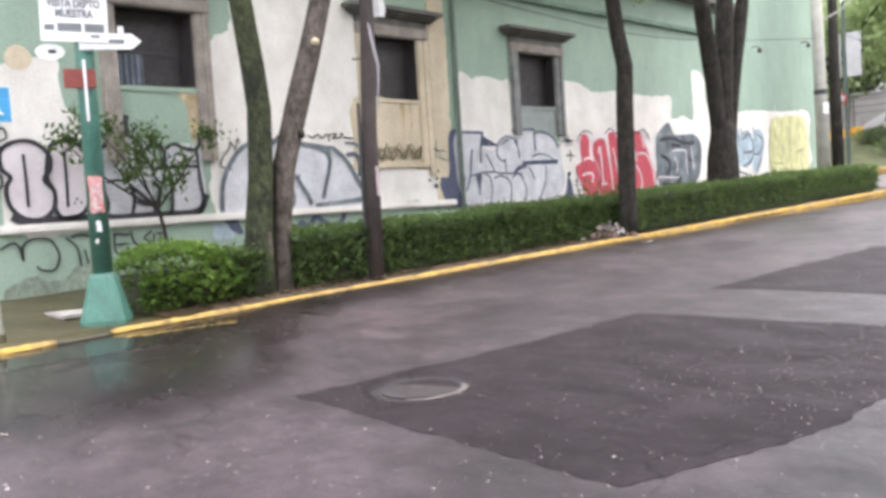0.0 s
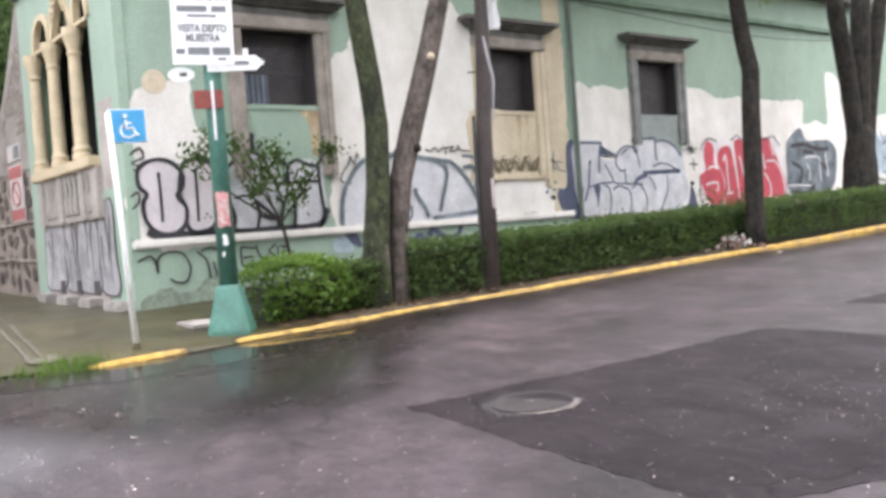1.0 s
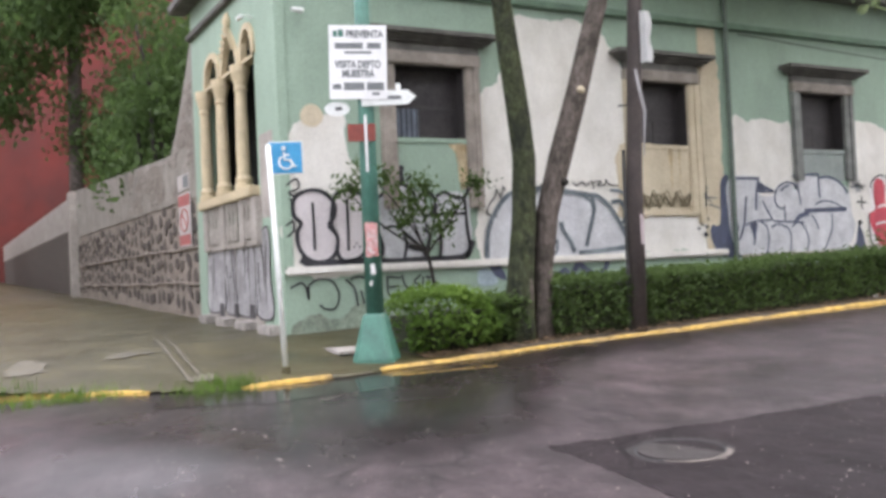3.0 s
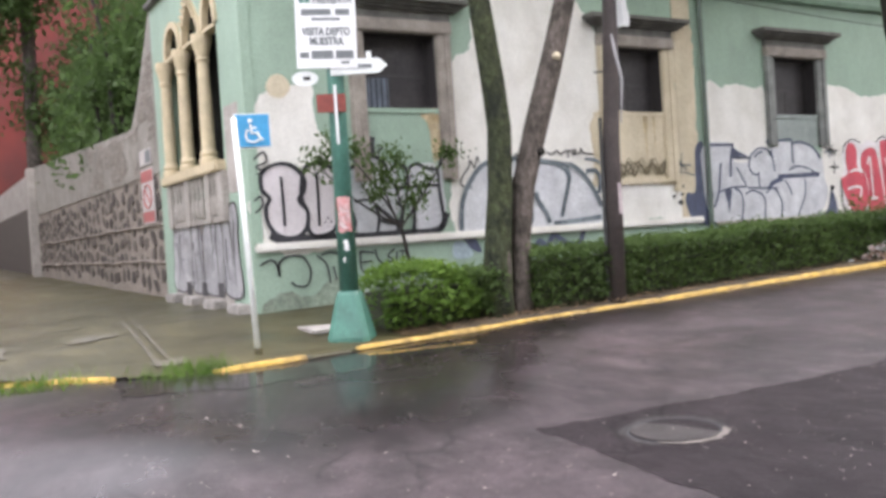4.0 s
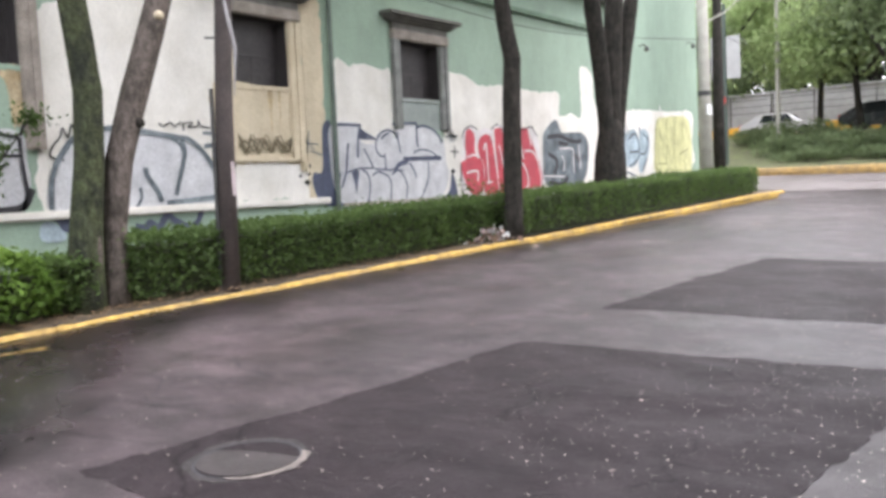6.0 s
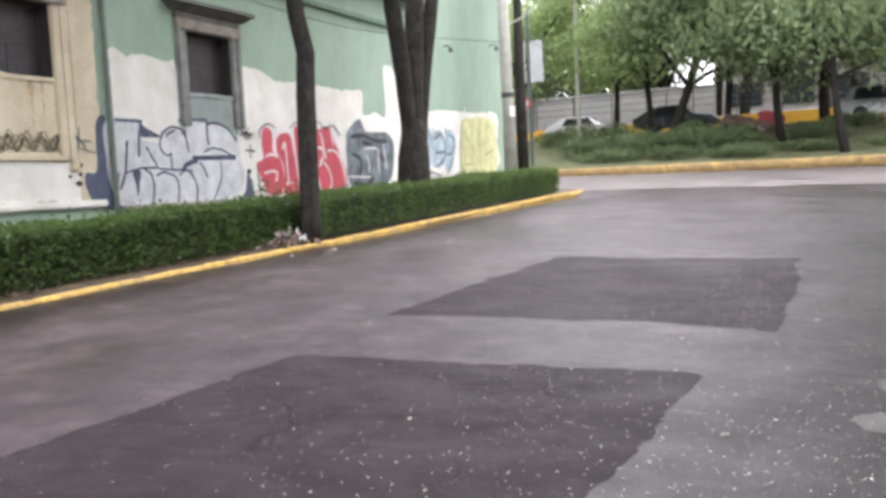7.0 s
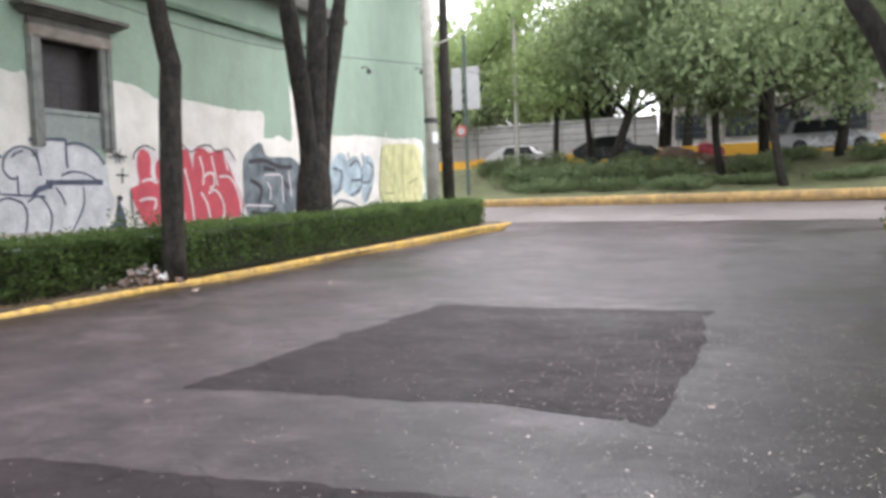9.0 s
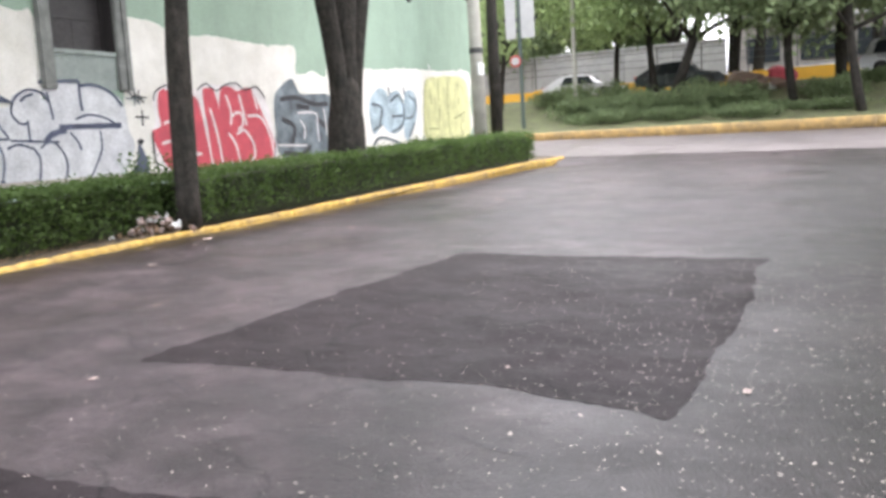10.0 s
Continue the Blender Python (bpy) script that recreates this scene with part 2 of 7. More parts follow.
GRASS = mat("grass_ground", (0.14, 0.16, 0.07), 0.9, 0.4, 1.5, 25, 0.5, tone=(0.1, 0.1, 0.05))
POLE_GREEN = mat("green_enamel", (0.066, 0.195, 0.148), 0.5, 0.3, 5, 50, 0.05, tone=(0.05, 0.15, 0.115), mid=2.5, mottle=0.6)
POLE_DARK = mat("dark_creosote_wood", (0.075, 0.06, 0.056), 0.8, 0.35, 5, 40, 0.3)
POLE_PALE = mat("weathered_concrete_pole", (0.4, 0.39, 0.34), 0.8, 0.2, 4, 40, 0.2)
WHITE_METAL = mat("white_enamel", (0.75, 0.78, 0.76), 0.4, 0.12, 6, 40, 0.02)
PAPER = mat("weathered_vinyl", (0.74, 0.75, 0.75), 0.5, 0.08, 5, 30, 0.05)
INK = mat("grey_print", (0.17, 0.185, 0.19), 0.6, 0.15, 8, 40, 0)
SIGN_BLUE = mat("sign_blue", (0.05, 0.3, 0.55), 0.4, 0.12, 5, 40, 0)
SIGN_RED = mat("sign_red", (0.5, 0.06, 0.05), 0.5, 0.2, 5, 40, 0)
RUST_RED = mat("rusty_red_metal", (0.26, 0.06, 0.045), 0.7, 0.35, 9, 40, 0.1)
PLASTER_WHITE = mat("flaking_white_plaster", (0.42, 0.385, 0.35), 0.85, 0.25, 1.6, 30, 0.2, tone=(0.27, 0.245, 0.215), spread=0.7)
MORTAR = mat("pale_mortar", (0.31, 0.265, 0.225), 0.9, 0.4, 1.6, 40, 0.4, tone=(0.17, 0.145, 0.12), spread=0.7)
STONE = mat("dark_volcanic_stone", (0.095, 0.078, 0.066), 0.85, 0.35, 7, 45, 0.4, island=0.4)
RED_WALL = mat("red_render", (0.125, 0.023, 0.018), 0.85, 0.3, 0.3, 30, 0.05, mid=0.4, mottle=0.7)
YELLOW_WALL = mat("orange_yellow_wall", (0.85, 0.47, 0.05), 0.7, 0.12, 1, 30, 0.05)
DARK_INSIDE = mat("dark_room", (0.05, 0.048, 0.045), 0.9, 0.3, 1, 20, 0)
DARK_FRAME = mat("dark_window_frame", (0.045, 0.04, 0.04), 0.6, 0.3, 6, 40, 0.05)
CAR_WHITE = mat("white_car_paint", (0.75, 0.75, 0.76), 0.25, 0.05, 2, 20, 0)
CAR_DARK = mat("dark_car_paint", (0.03, 0.033, 0.04), 0.25, 0.1, 2, 20, 0)
TYRE = mat("tyre_rubber", (0.02, 0.02, 0.02), 0.8, 0.2, 8, 40, 0)
GLASS_DARK = mat("tinted_car_glass", (0.03, 0.035, 0.04), 0.08, 0.1, 2, 20, 0)
FAR_GREY = mat("far_grey_concrete", (0.42, 0.42, 0.41), 0.8, 0.2, 0.6, 8, 0)
FAR_DARK = mat("far_brown_wall", (0.3, 0.27, 0.25), 0.8, 0.3, 0.5, 8, 0)
IRON = mat("grey_iron", (0.1, 0.1, 0.1), 0.55, 0.3, 6, 50, 0.1, metal=0.6)
WIRE = mat("black_cable", (0.02, 0.02, 0.022), 0.6, 0.1, 6, 40, 0)
LITTER = mat("crumpled_litter", (0.42, 0.33, 0.3), 0.7, 0.3, 9, 40, 0.2, island=0.35)
LEAF_LITTER = mat("fallen_petal", (0.5, 0.43, 0.39), 0.7, 0.3, 9, 40, 0, island=0.45)
WATER = bpy.data.materials.new("still_water")
WATER.use_nodes = True
_w = WATER.node_tree.nodes["Principled BSDF"]
_w.inputs["Base Color"].default_value, _w.inputs["Roughness"].default_value = (0.022, 0.02, 0.018, 1), 0.09
_w.inputs["IOR"].default_value, _w.inputs["Specular IOR Level"].default_value = 1.33, 0.16
_nz, _bp = WATER.node_tree.nodes.new("ShaderNodeTexNoise"), WATER.node_tree.nodes.new("ShaderNodeBump")
_nz.inputs["Scale"].default_value, _bp.inputs["Strength"].default_value, _bp.inputs["Distance"].default_value = 7.0, 0.03, 0.01
WATER.node_tree.links.new(_nz.outputs["Fac"], _bp.inputs["Height"])
WATER.node_tree.links.new(_bp.outputs[0], _w.inputs["Normal"])


# ---- mesh helpers ----
def mesh_of(name, bm, material):
    me = bpy.data.meshes.new(name)
    bm.to_mesh(me)
    bm.free()
    me.materials.append(material)
    return me


def part(name, bm, material, parent=None, label="", smooth=False):
    me = bm if isinstance(bm, bpy.types.Mesh) else mesh_of(name, bm, material)
    if smooth:
        for p in me.polygons:
            p.use_smooth = True
    ob = new(name, me)
    if parent:
        ob.parent = parent
        ob.matrix_parent_inverse = parent.matrix_world.inverted()
    if label:
        ob["label"] = label
    return ob


def root(name, x, y, z, label, category, group="", kind=""):
    ob = new(name)
    ob.empty_display_size = 0.2
    ob.matrix_world = Matrix.Translation((x, y, z))
    ob.location = (x, y, z)
    bpy.context.view_layer.update()
    return tagged(ob, label, category, group, kind)


def box(bm, x0, x1, y0, y1, z0, z1, bevel=0.0):
    r = bmesh.ops.create_cube(bm, size=1)
    bmesh.ops.scale(bm, vec=(x1 - x0, y1 - y0, z1 - z0), verts=r["verts"])
    bmesh.ops.translate(bm, vec=((x0 + x1) / 2, (y0 + y1) / 2, (z0 + z1) / 2), verts=r["verts"])
    if bevel:
        es = list({e for v in r["verts"] for e in v.link_edges})
        bmesh.ops.bevel(bm, geom=es, offset=bevel, segments=2, affect="EDGES")
    return bm


def boxed(*a, bevel=0.0):
    return box(bmesh.new(), *a, bevel=bevel)


def tube(bm, pts, radii, sides=10, wobble=0.0, seed=0, cap=True):
    """A tapered tube through points."""
    rnd = random.Random(seed)
    pts = [Vector(p) for p in pts]
    rings = []
    for i, p in enumerate(pts):
        d = (pts[min(i + 1, len(pts) - 1)] - pts[max(i - 1, 0)]).normalized()
        u = d.orthogonal().normalized() if i == 0 else (rings_u - d * rings_u.dot(d)).normalized()
        rings_u = u
        v = d.cross(u)
        ring = []
        for k in range(sides):
            a = 2 * math.pi * k / sides
            r = radii[i] * (1 + wobble * (rnd.random() - 0.5) * 2)
            ring.append(bm.verts.new(p + (u * math.cos(a) + v * math.sin(a)) * r))
        rings.append(ring)
    for a, b in zip(rings, rings[1:]):
        for k in range(sides):
            bm.faces.new((a[k], a[(k + 1) % sides], b[(k + 1) % sides], b[k]))
    if cap:
        bm.faces.new(rings[0][::-1])
        bm.faces.new(rings[-1])
    return bm


def smooth_path(pts, steps=6, closed=False):
    """Catmull-Rom through 2D or 3D points."""
    p = [Vector(q) for q in pts]
    n, out = len(p), []
    for i in range(n if closed else n - 1):
        a, b, c, d = ((p[(i + k) % n] for k in (-1, 0, 1, 2)) if closed else (p[max(0, min(n - 1, i + k))] for k in (-1, 0, 1, 2)))
        for s in range(steps):
            t = s / steps
            out.append(0.5 * ((2 * b) + (c - a) * t + (2 * a - 5 * b + 4 * c - d) * t * t + (3 * b - a - 3 * c + d) * t ** 3))
    if not closed:
        out.append(p[-1])
    return out


# ---- the lie of the land ----
F = -12.1      # plane of the long green facade
KX = -9.2      # kerb's street face
YC = 4.1       # corner of the house


def road_z(x, y):
    z = 0.237 + 0.029 * (y - 10) - 0.015 * (x + 9.2)
    if -2 < y < 29:
        g = max(0.0, min(1.0, (-7.2 - x) / 1.9))
        z = (1 - g) * z + g * (kerb_z(y) - 0.03 - 0.0095 * max(0.0, y - 8))
    if y > 29:
        z += 0.019 * (min(y, 40) - 29)
    return z


def puddle_z(x, y):
    d = math.hypot((x + 8.6) / 2.4, (y - 3.2) / 2.6)
    w = max(0.0, min(1.0, (1.5 - d) / 0.6))
    w = w * w * (3 - 2 * w)
    return (1 - w) * (road_z(x, y) + 0.02 * noise.noise((x * 0.7, y * 0.7, 3))) + w * (0.122 + 0.0285 * max(0.0, y - 3.4))


def kerb_z(y):
    return 0.17 + 0.0285 * (y - 3.2)


def pave_z(x, y):
    """The footway rises from the kerb to the walls."""
    z = kerb_z(max(y, 1.5)) - 0.01 + 0.09 * max(0.0, min(KX - x - 0.15, 2.9)) - (0.04 if x > KX - 0.16 else 0.0)
    if x < F:
        z += 0.018 * (F - x)
    return z


def land_z(x, y):
    """The ground beyond the carriageway, in big steps."""
    if y < 40:
        return road_z(max(-60, min(40, x)), max(-40, y)) - 0.12
    if y < 48.5:
        return 1.58 + (y - 40) * 0.13 + 0.0105 * (y - 40) ** 2
    return 3.45 + max(0, y - 57) * 0.012


def sheet(name, xs, ys, zf, material, label, parent=None, inside=None, category="", jitter=0.0):
    bm = bmesh.new()
    g = {}
    for i, x in enumerate(xs):
        for j, y in enumerate(ys):
            g[i, j] = bm.verts.new((x, y, zf(x, y) + jitter * noise.noise((x * 0.7, y * 0.7, 3))))
    for i in range(len(xs) - 1):
        for j in range(len(ys) - 1):
            if inside is None or inside((xs[i] + xs[i + 1]) / 2, (ys[j] + ys[j + 1]) / 2):
                bm.faces.new((g[i, j], g[i + 1, j], g[i + 1, j + 1], g[i, j + 1]))
    bmesh.ops.delete(bm, geom=[v for v in bm.verts if not v.link_faces], context="VERTS")
    return tagged(part(name, bm, material, parent, smooth=True), label, category or name, kind="structure")


def span(a, b, n):
    return [a + (b - a) * i / n for i in range(n + 1)]


sheet("ground", [-400, -200, -100, -60, -40, -25, -16, -8, 0, 10, 25, 40, 80, 150, 300], [-200, -100, -50, -20, 0, 10, 20, 30, 39.9, 40.05, 41, 42, 43.5, 45, 46.5, 48, 48.6, 53, 57, 70, 100, 200, 500], land_z, GRASS, "grassy ground running out to the horizon", category="ground")
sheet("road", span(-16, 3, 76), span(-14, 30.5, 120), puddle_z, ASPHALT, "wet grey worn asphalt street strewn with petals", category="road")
sheet("avenue_road", span(-90, 60, 30), span(30.5, 39.95, 6), road_z, ASPHALT_PALE, "paler wet asphalt of the crossing avenue", category="road")
sheet("far_road", span(-90, 60, 10), [48.8, 55.2], lambda x, y: land_z(x, y) + 0.03, ASPHALT, "raised asphalt carriageway behind the planted bank", category="road")


def flat_shape(name, outline, lift, material, zf=puddle_z, ragged=0.06, label="", parent=None, seed=1, category=""):
    """A thin layer on the road with a ragged edge."""
    bm = bmesh.new()
    pts = smooth_path(outline, 14, True)

    def waver(p, k):
        return ragged * (noise.noise((p[0] * 1.7, p[1] * 1.7, seed + k)) + 0.45 * noise.noise((p[0] * 6, p[1] * 6, seed + k)) + 0.25 * noise.noise((p[0] * 17, p[1] * 17, seed + k)))

    vs = [bm.verts.new((p[0] + waver(p, 0), p[1] + waver(p, 9), 0)) for p in pts]
    f = bm.faces.new(vs)
    bm.normal_update()
    bmesh.ops.triangulate(bm, faces=[f])
    for _ in range(4):
        bmesh.ops.subdivide_edges(bm, edges=[e for e in bm.edges if e.calc_length() > 0.35], cuts=1)
        bmesh.ops.triangulate(bm, faces=bm.faces[:])
    bmesh.ops.triangulate(bm, faces=bm.faces[:])
    for v in bm.verts:
        v.co.z = zf(v.co.x, v.co.y) + lift
    bmesh.ops.recalc_face_normals(bm, faces=bm.faces)
    if sum(f.normal.z for f in bm.faces) < 0:
        bmesh.ops.reverse_faces(bm, faces=bm.faces[:])
    ob = part(name, bm, material, parent)
    return tagged(ob, label, category, kind="structure") if label else ob


def quad_shape(corners, n=4):
    """Corners joined by nearly straight, slightly wavering sides."""
    out = []
    for (ax, ay), (bx, by) in zip(corners, corners[1:] + corners[:1]):
        for i in range(n):
            t = i / n
            out.append((ax + (bx - ax) * t, ay + (by - ay) * t))
    return out


flat_shape("road_patch", quad_shape([(-5.36, 3.95), (-5.12, 5.6), (-4.95, 7.78), (-1.88, 7.98), (-1.98, 6.2), (-2.15, 4.7), (-2.5, 3.8), (-3.3, 3.87)], 7), 0.003, ASPHALT_DARK, ragged=0.07, label="darker asphalt repair patch with a ragged edge", category="road patch")
flat_shape("road_patch", quad_shape([(-5.05, 9.43), (-4.95, 11.4), (-4.75, 13.7), (-1.65, 13.85), (-1.52, 11.5), (-1.55, 9.45), (-2.6, 9.62)], 7), 0.003, ASPHALT_DARK, ragged=0.07, label="darker rectangular asphalt repair patch", seed=4, category="road patch")

# footway and planting bed
def on_footway(x, y):
    return x < KX + 0.0 and (y > 2.6 or x < KX - 0.55 * (2.6 - y))


sheet("pavement", span(-80, -14, 50) + span(-13.5, KX, 40), span(-6, 5.6, 58), pave_z, CONCRETE, "wet brownish concrete footway at the street corner", inside=on_footway, jitter=0.015, category="pavement")
sheet("planting_bed", span(F - 0.3, KX, 12), span(5.6, 29.4, 62), lambda x, y: pave_z(x, y) - 0.02, SOIL, "leaf-strewn soil strip between kerb and house", jitter=0.05, category="planting bed")

# kerb stones
kerb = root("kerb", KX, 10, 0.2, "yellow-painted concrete kerb along the street", "kerb", kind="structure")


def kerb_stone(p, q, width=0.115, top=0.0, name="kerb_stone", parent=None, material=None, drop=0.3, zf=None):
    """One cast kerb stone, worn unevenly along its rounded edge."""
    a, b = Vector(p), Vector(q)
    d = (b - a).normalized()
    side = Vector((d.y, -d.x))
    zf = zf or (lambda x, y: kerb_z(y))
    bm, rings = bmesh.new(), []
    n = max(3, int((b - a).length / 0.09))
    for i in range(n + 1):
        c = a + d * (0.004 + ((b - a).length - 0.008) * i / n)
        wear = 0.022 * noise.noise((c.x * 2.2, c.y * 2.2, 1)) + 0.013 * noise.noise((c.x * 9, c.y * 9, 5))
        chip = 0.03 * max(0.0, noise.noise((c.x * 4, c.y * 4, 11)) - 0.25)
        end = 0.012 if i in (0, n) else 0.0
        z = zf(c.x, c.y) + top + 0.4 * wear - chip
        ring = []
        for u, h in ((0, -drop), (0, -0.03), (0.012, -0.008), (0.035, 0), (width - 0.045 - chip, 0), (width - 0.012 + wear, -0.014 - chip), (width + wear, -0.05), (width + 0.5 * wear, -drop)):
            w = c + side * u
            ring.append(bm.verts.new((w.x, w.y, z + h - end)))
        rings.append(ring)
    for r, t in zip(rings, rings[1:]):
        for k in range(8):
            bm.faces.new((r[k], r[(k + 1) % 8], t[(k + 1) % 8], t[k]))
    bm.faces.new(rings[0][::-1])
    bm.faces.new(rings[-1])
    bmesh.ops.recalc_face_normals(bm, faces=bm.faces)
    return part(name, bm, material or KERB_YELLOW, parent, smooth=True)


line = [(KX + 0.03 * math.sin(y * 0.9) + 0.035 * noise.noise((y * 0.8, 3, 1)), y) for y in [2.75, 3.75, 4.35, 5.9, 7.5, 8.75, 10.4, 12.1, 13.5, 14.9, 16.6, 18.1, 19.9, 21.5, 23.2, 24.6, 26.2, 27.6]]
line += [(KX + 0.12, 28.6), (KX + 0.1, 29.6)]
for a, b in zip(line, line[1:]):
    gone = 3.7 < a[1] < 4.0
    kerb_stone((a[0] - 0.125, a[1]), (b[0] - 0.125, b[1]), parent=kerb, material=CONCRETE if gone else KERB_YELLOW, top=-0.02 if gone else 0)
corner = [(-12.6, -3.2), (-11.6, -1.6), (-11.0, -0.5), (-10.45, 0.45), (-9.95, 1.2), (-9.5, 1.85)]
for a, b in zip(corner, corner[1:]):
    kerb_stone((a[0] - 0.15, a[1] + 0.06), (b[0] - 0.15, b[1] + 0.06), parent=kerb, zf=lambda x, y: 0.17)


# ---- the old house ----
house = root("old_house", F, 10, 0.4, "green old single-storey house covered in graffiti", "house")


def wall_mesh(u0, u1, z0, z1, holes, depth):
    """A wall in the plane (u, z), front at 0, with holes (u0, u1, z0, z1) through its thickness."""
    bm = bmesh.new()
    us = sorted({u0, u1, *(h[0] for h in holes), *(h[1] for h in holes)})
    zs = sorted({z0, z1, *(h[2] for h in holes), *(h[3] for h in holes)})
    open_cell = lambda u, z: any(h[0] < u < h[1] and h[2] < z < h[3] for h in holes)

    def quad(*c):
        bm.faces.new([bm.verts.new(p) for p in c])

    for a, b in zip(us, us[1:]):
        for c, d in zip(zs, zs[1:]):
            if not open_cell((a + b) / 2, (c + d) / 2):
                quad((0, a, c), (0, b, c), (0, b, d), (0, a, d))
                quad((-depth, a, c), (-depth, a, d), (-depth, b, d), (-depth, b, c))
    for a, b, c, d in holes:
        quad((0, a, c), (-depth, a, c), (-depth, b, c), (0, b, c))
        quad((0, a, d), (0, b, d), (-depth, b, d), (-depth, a, d))
        quad((0, a, c), (0, a, d), (-depth, a, d), (-depth, a, c))
        quad((0, b, c), (-depth, b, c), (-depth, b, d), (0, b, d))
    quad((0, u0, z1), (0, u1, z1), (-depth, u1, z1), (-depth, u0, z1))
    quad((0, u0, z0), (0, u0, z1), (-depth, u0, z1), (-depth, u0, z0))
    quad((0, u1, z0), (-depth, u1, z0), (-depth, u1, z1), (0, u1, z1))
    bmesh.ops.remove_doubles(bm, verts=bm.verts, dist=1e-4)
    bmesh.ops.recalc_face_normals(bm, faces=bm.faces)
    return bm


WZ0, WZ1 = 3.29, 4.41
WINDOWS = [(5.93, 7.13), (10.55, 11.73), (14.68, 15.92)]
TOP = 6.5
bm = wall_mesh(YC, 24.4, -0.2, TOP, [(a, b, WZ0, WZ1) for a, b in WINDOWS], 0.45)
bmesh.ops.translate(bm, vec=(F, 0, 0), verts=bm.verts)
front = part("front_wall", bm, GREEN_PAINT, house, "green painted wall with whitewashed patches")
bm = wall_mesh(24.4, 30.2, -0.2, 9.5, [], 0.45)
bmesh.ops.translate(bm, vec=(F, 0, 0), verts=bm.verts)
annex = part("annex_wall", bm, GREEN_PAINT, house, "taller plain pale green wall")
# side wall, turned a little more than square; in its own space x faces the side street and -y runs from the corner
SIDE = Matrix.Translation((F, YC, 0)) @ Matrix.Rotation(radians(-86.7), 4, "Z")

# broken dropped kerb at the corner
for a, b in (((-9.5, 1.9), (-9.42, 2.3)), ((-9.4, 2.32), (-9.37, 2.73))):
    kerb_stone((a[0] - 0.1, a[1]), (b[0] - 0.1, b[1]), parent=kerb, top=-0.03, material=CONCRETE, name="broken_kerb_stone")


def side_part(name, bm, material, label="", parent=None, smooth=False):
    bmesh.ops.transform(bm, matrix=SIDE, verts=bm.verts)
    return part(name, bm, material, parent or house, label, smooth)


LIGHTS = [(0.95, 1.47), (1.73, 2.57), (2.83, 3.62)]
SPRING, ARCH_TOP = 4.68, 5.55
side_wall = side_part("side_wall", wall_mesh(-4.65, 0, -0.2, TOP, [(-3.95, -0.95, 2.66, ARCH_TOP)], 0.45), GREEN_PAINT, "green side wall with an arched triple window")
# tympanum over the three lights
bm = bmesh.new()


def arch(u, a, b, pointed):
    t = (u - (a + b) / 2) / ((b - a) / 2)
    return SPRING + (0.62 * (1 - abs(t)) ** 0.75 if pointed else 0.42 * math.sqrt(max(0, 1 - t * t)))


for x in (0.0, -0.3):
    edge = [0.95]
    for i, (a, b) in enumerate(LIGHTS):
        us = span(a, b, 12)
        for p, q in zip(us, us[1:]):
            bm.faces.new([bm.verts.new((x, -u, z)) for u, z in ((p, arch(p, a, b, i == 1)), (q, arch(q, a, b, i == 1)), (q, ARCH_TOP), (p, ARCH_TOP))])
    for a, b in ((1.47, 1.73), (2.57, 2.83), (3.62, 3.95)):
        bm.faces.new([bm.verts.new((x, -u, z)) for u, z in ((a, SPRING - 0.05), (b, SPRING - 0.05), (b, ARCH_TOP), (a, ARCH_TOP))])
side_part("tympanum", bm, GREEN_PAINT)
for i, (a, b) in enumerate(LIGHTS):
    bm = bmesh.new()
    us = span(a - 0.09, b + 0.09, 16)
    inner = [(a, SPRING - 0.02)] + [(u, arch(u, a, b, i == 1)) for u in span(a, b, 14)] + [(b, SPRING - 0.02)]
    mid = (a + b) / 2
    outer = [(mid + (u - mid) * (1 + 0.2 / (b - a)), z + 0.1 * (1 if 0 < k < len(inner) - 1 else 0)) for k, (u, z) in enumerate(inner)]
    rows = [[bm.verts.new((x, -u, z)) for (u, z), x in ((p, -0.06), (p, 0.045), (q, 0.045), (q, -0.01))] for p, q in zip(inner, outer)]
    for p, q in zip(rows, rows[1:]):
        for k in range(3):
            bm.faces.new((p[k], p[k + 1], q[k + 1], q[k]))
    side_part("window_arch", bm, OCHRE_STONE, "ochre stone arch moulding")
bm = bmesh.new()
tube(bm, [(0.04, -2.15, 5.36), (0.04, -2.15, 5.5), (0.04, -2.15, 5.62)], [0.05, 0.08, 0.02], 8, 0.25)
for k in range(5):
    tube(bm, [(0.04, -1.82 - 0.07 * k, 4.95 + 0.09 * k), (0.09, -1.8 - 0.07 * k, 5.02 + 0.09 * k)], [0.05, 0.02], 6)
    tube(bm, [(0.04, -2.48 + 0.07 * k, 4.95 + 0.09 * k), (0.09, -2.5 + 0.07 * k, 5.02 + 0.09 * k)], [0.05, 0.02], 6)
side_part("ogee_finial", bm, OCHRE_STONE, "carved ochre finial over the middle arch")
bm = boxed(-0.12, 0.03, -3.95, -0.95, 4.61, 4.66)
side_part("transom", bm, OCHRE_STONE)
for u in (1.6, 2.7, 3.76):
    bm = bmesh.new()
    prof = [(2.66, 0.15), (2.74, 0.15), (2.76, 0.12), (2.82, 0.14), (2.88, 0.105), (3.4, 0.105), (4.2, 0.09), (4.24, 0.115), (4.28, 0.095), (4.42, 0.13), (4.52, 0.16), (4.62, 0.16)]
    tube(bm, [(0.02, -u, z) for z, r in prof], [r for z, r in prof], 16)
    side_part("column", bm, OCHRE_STONE, "ochre stone column with carved capital")
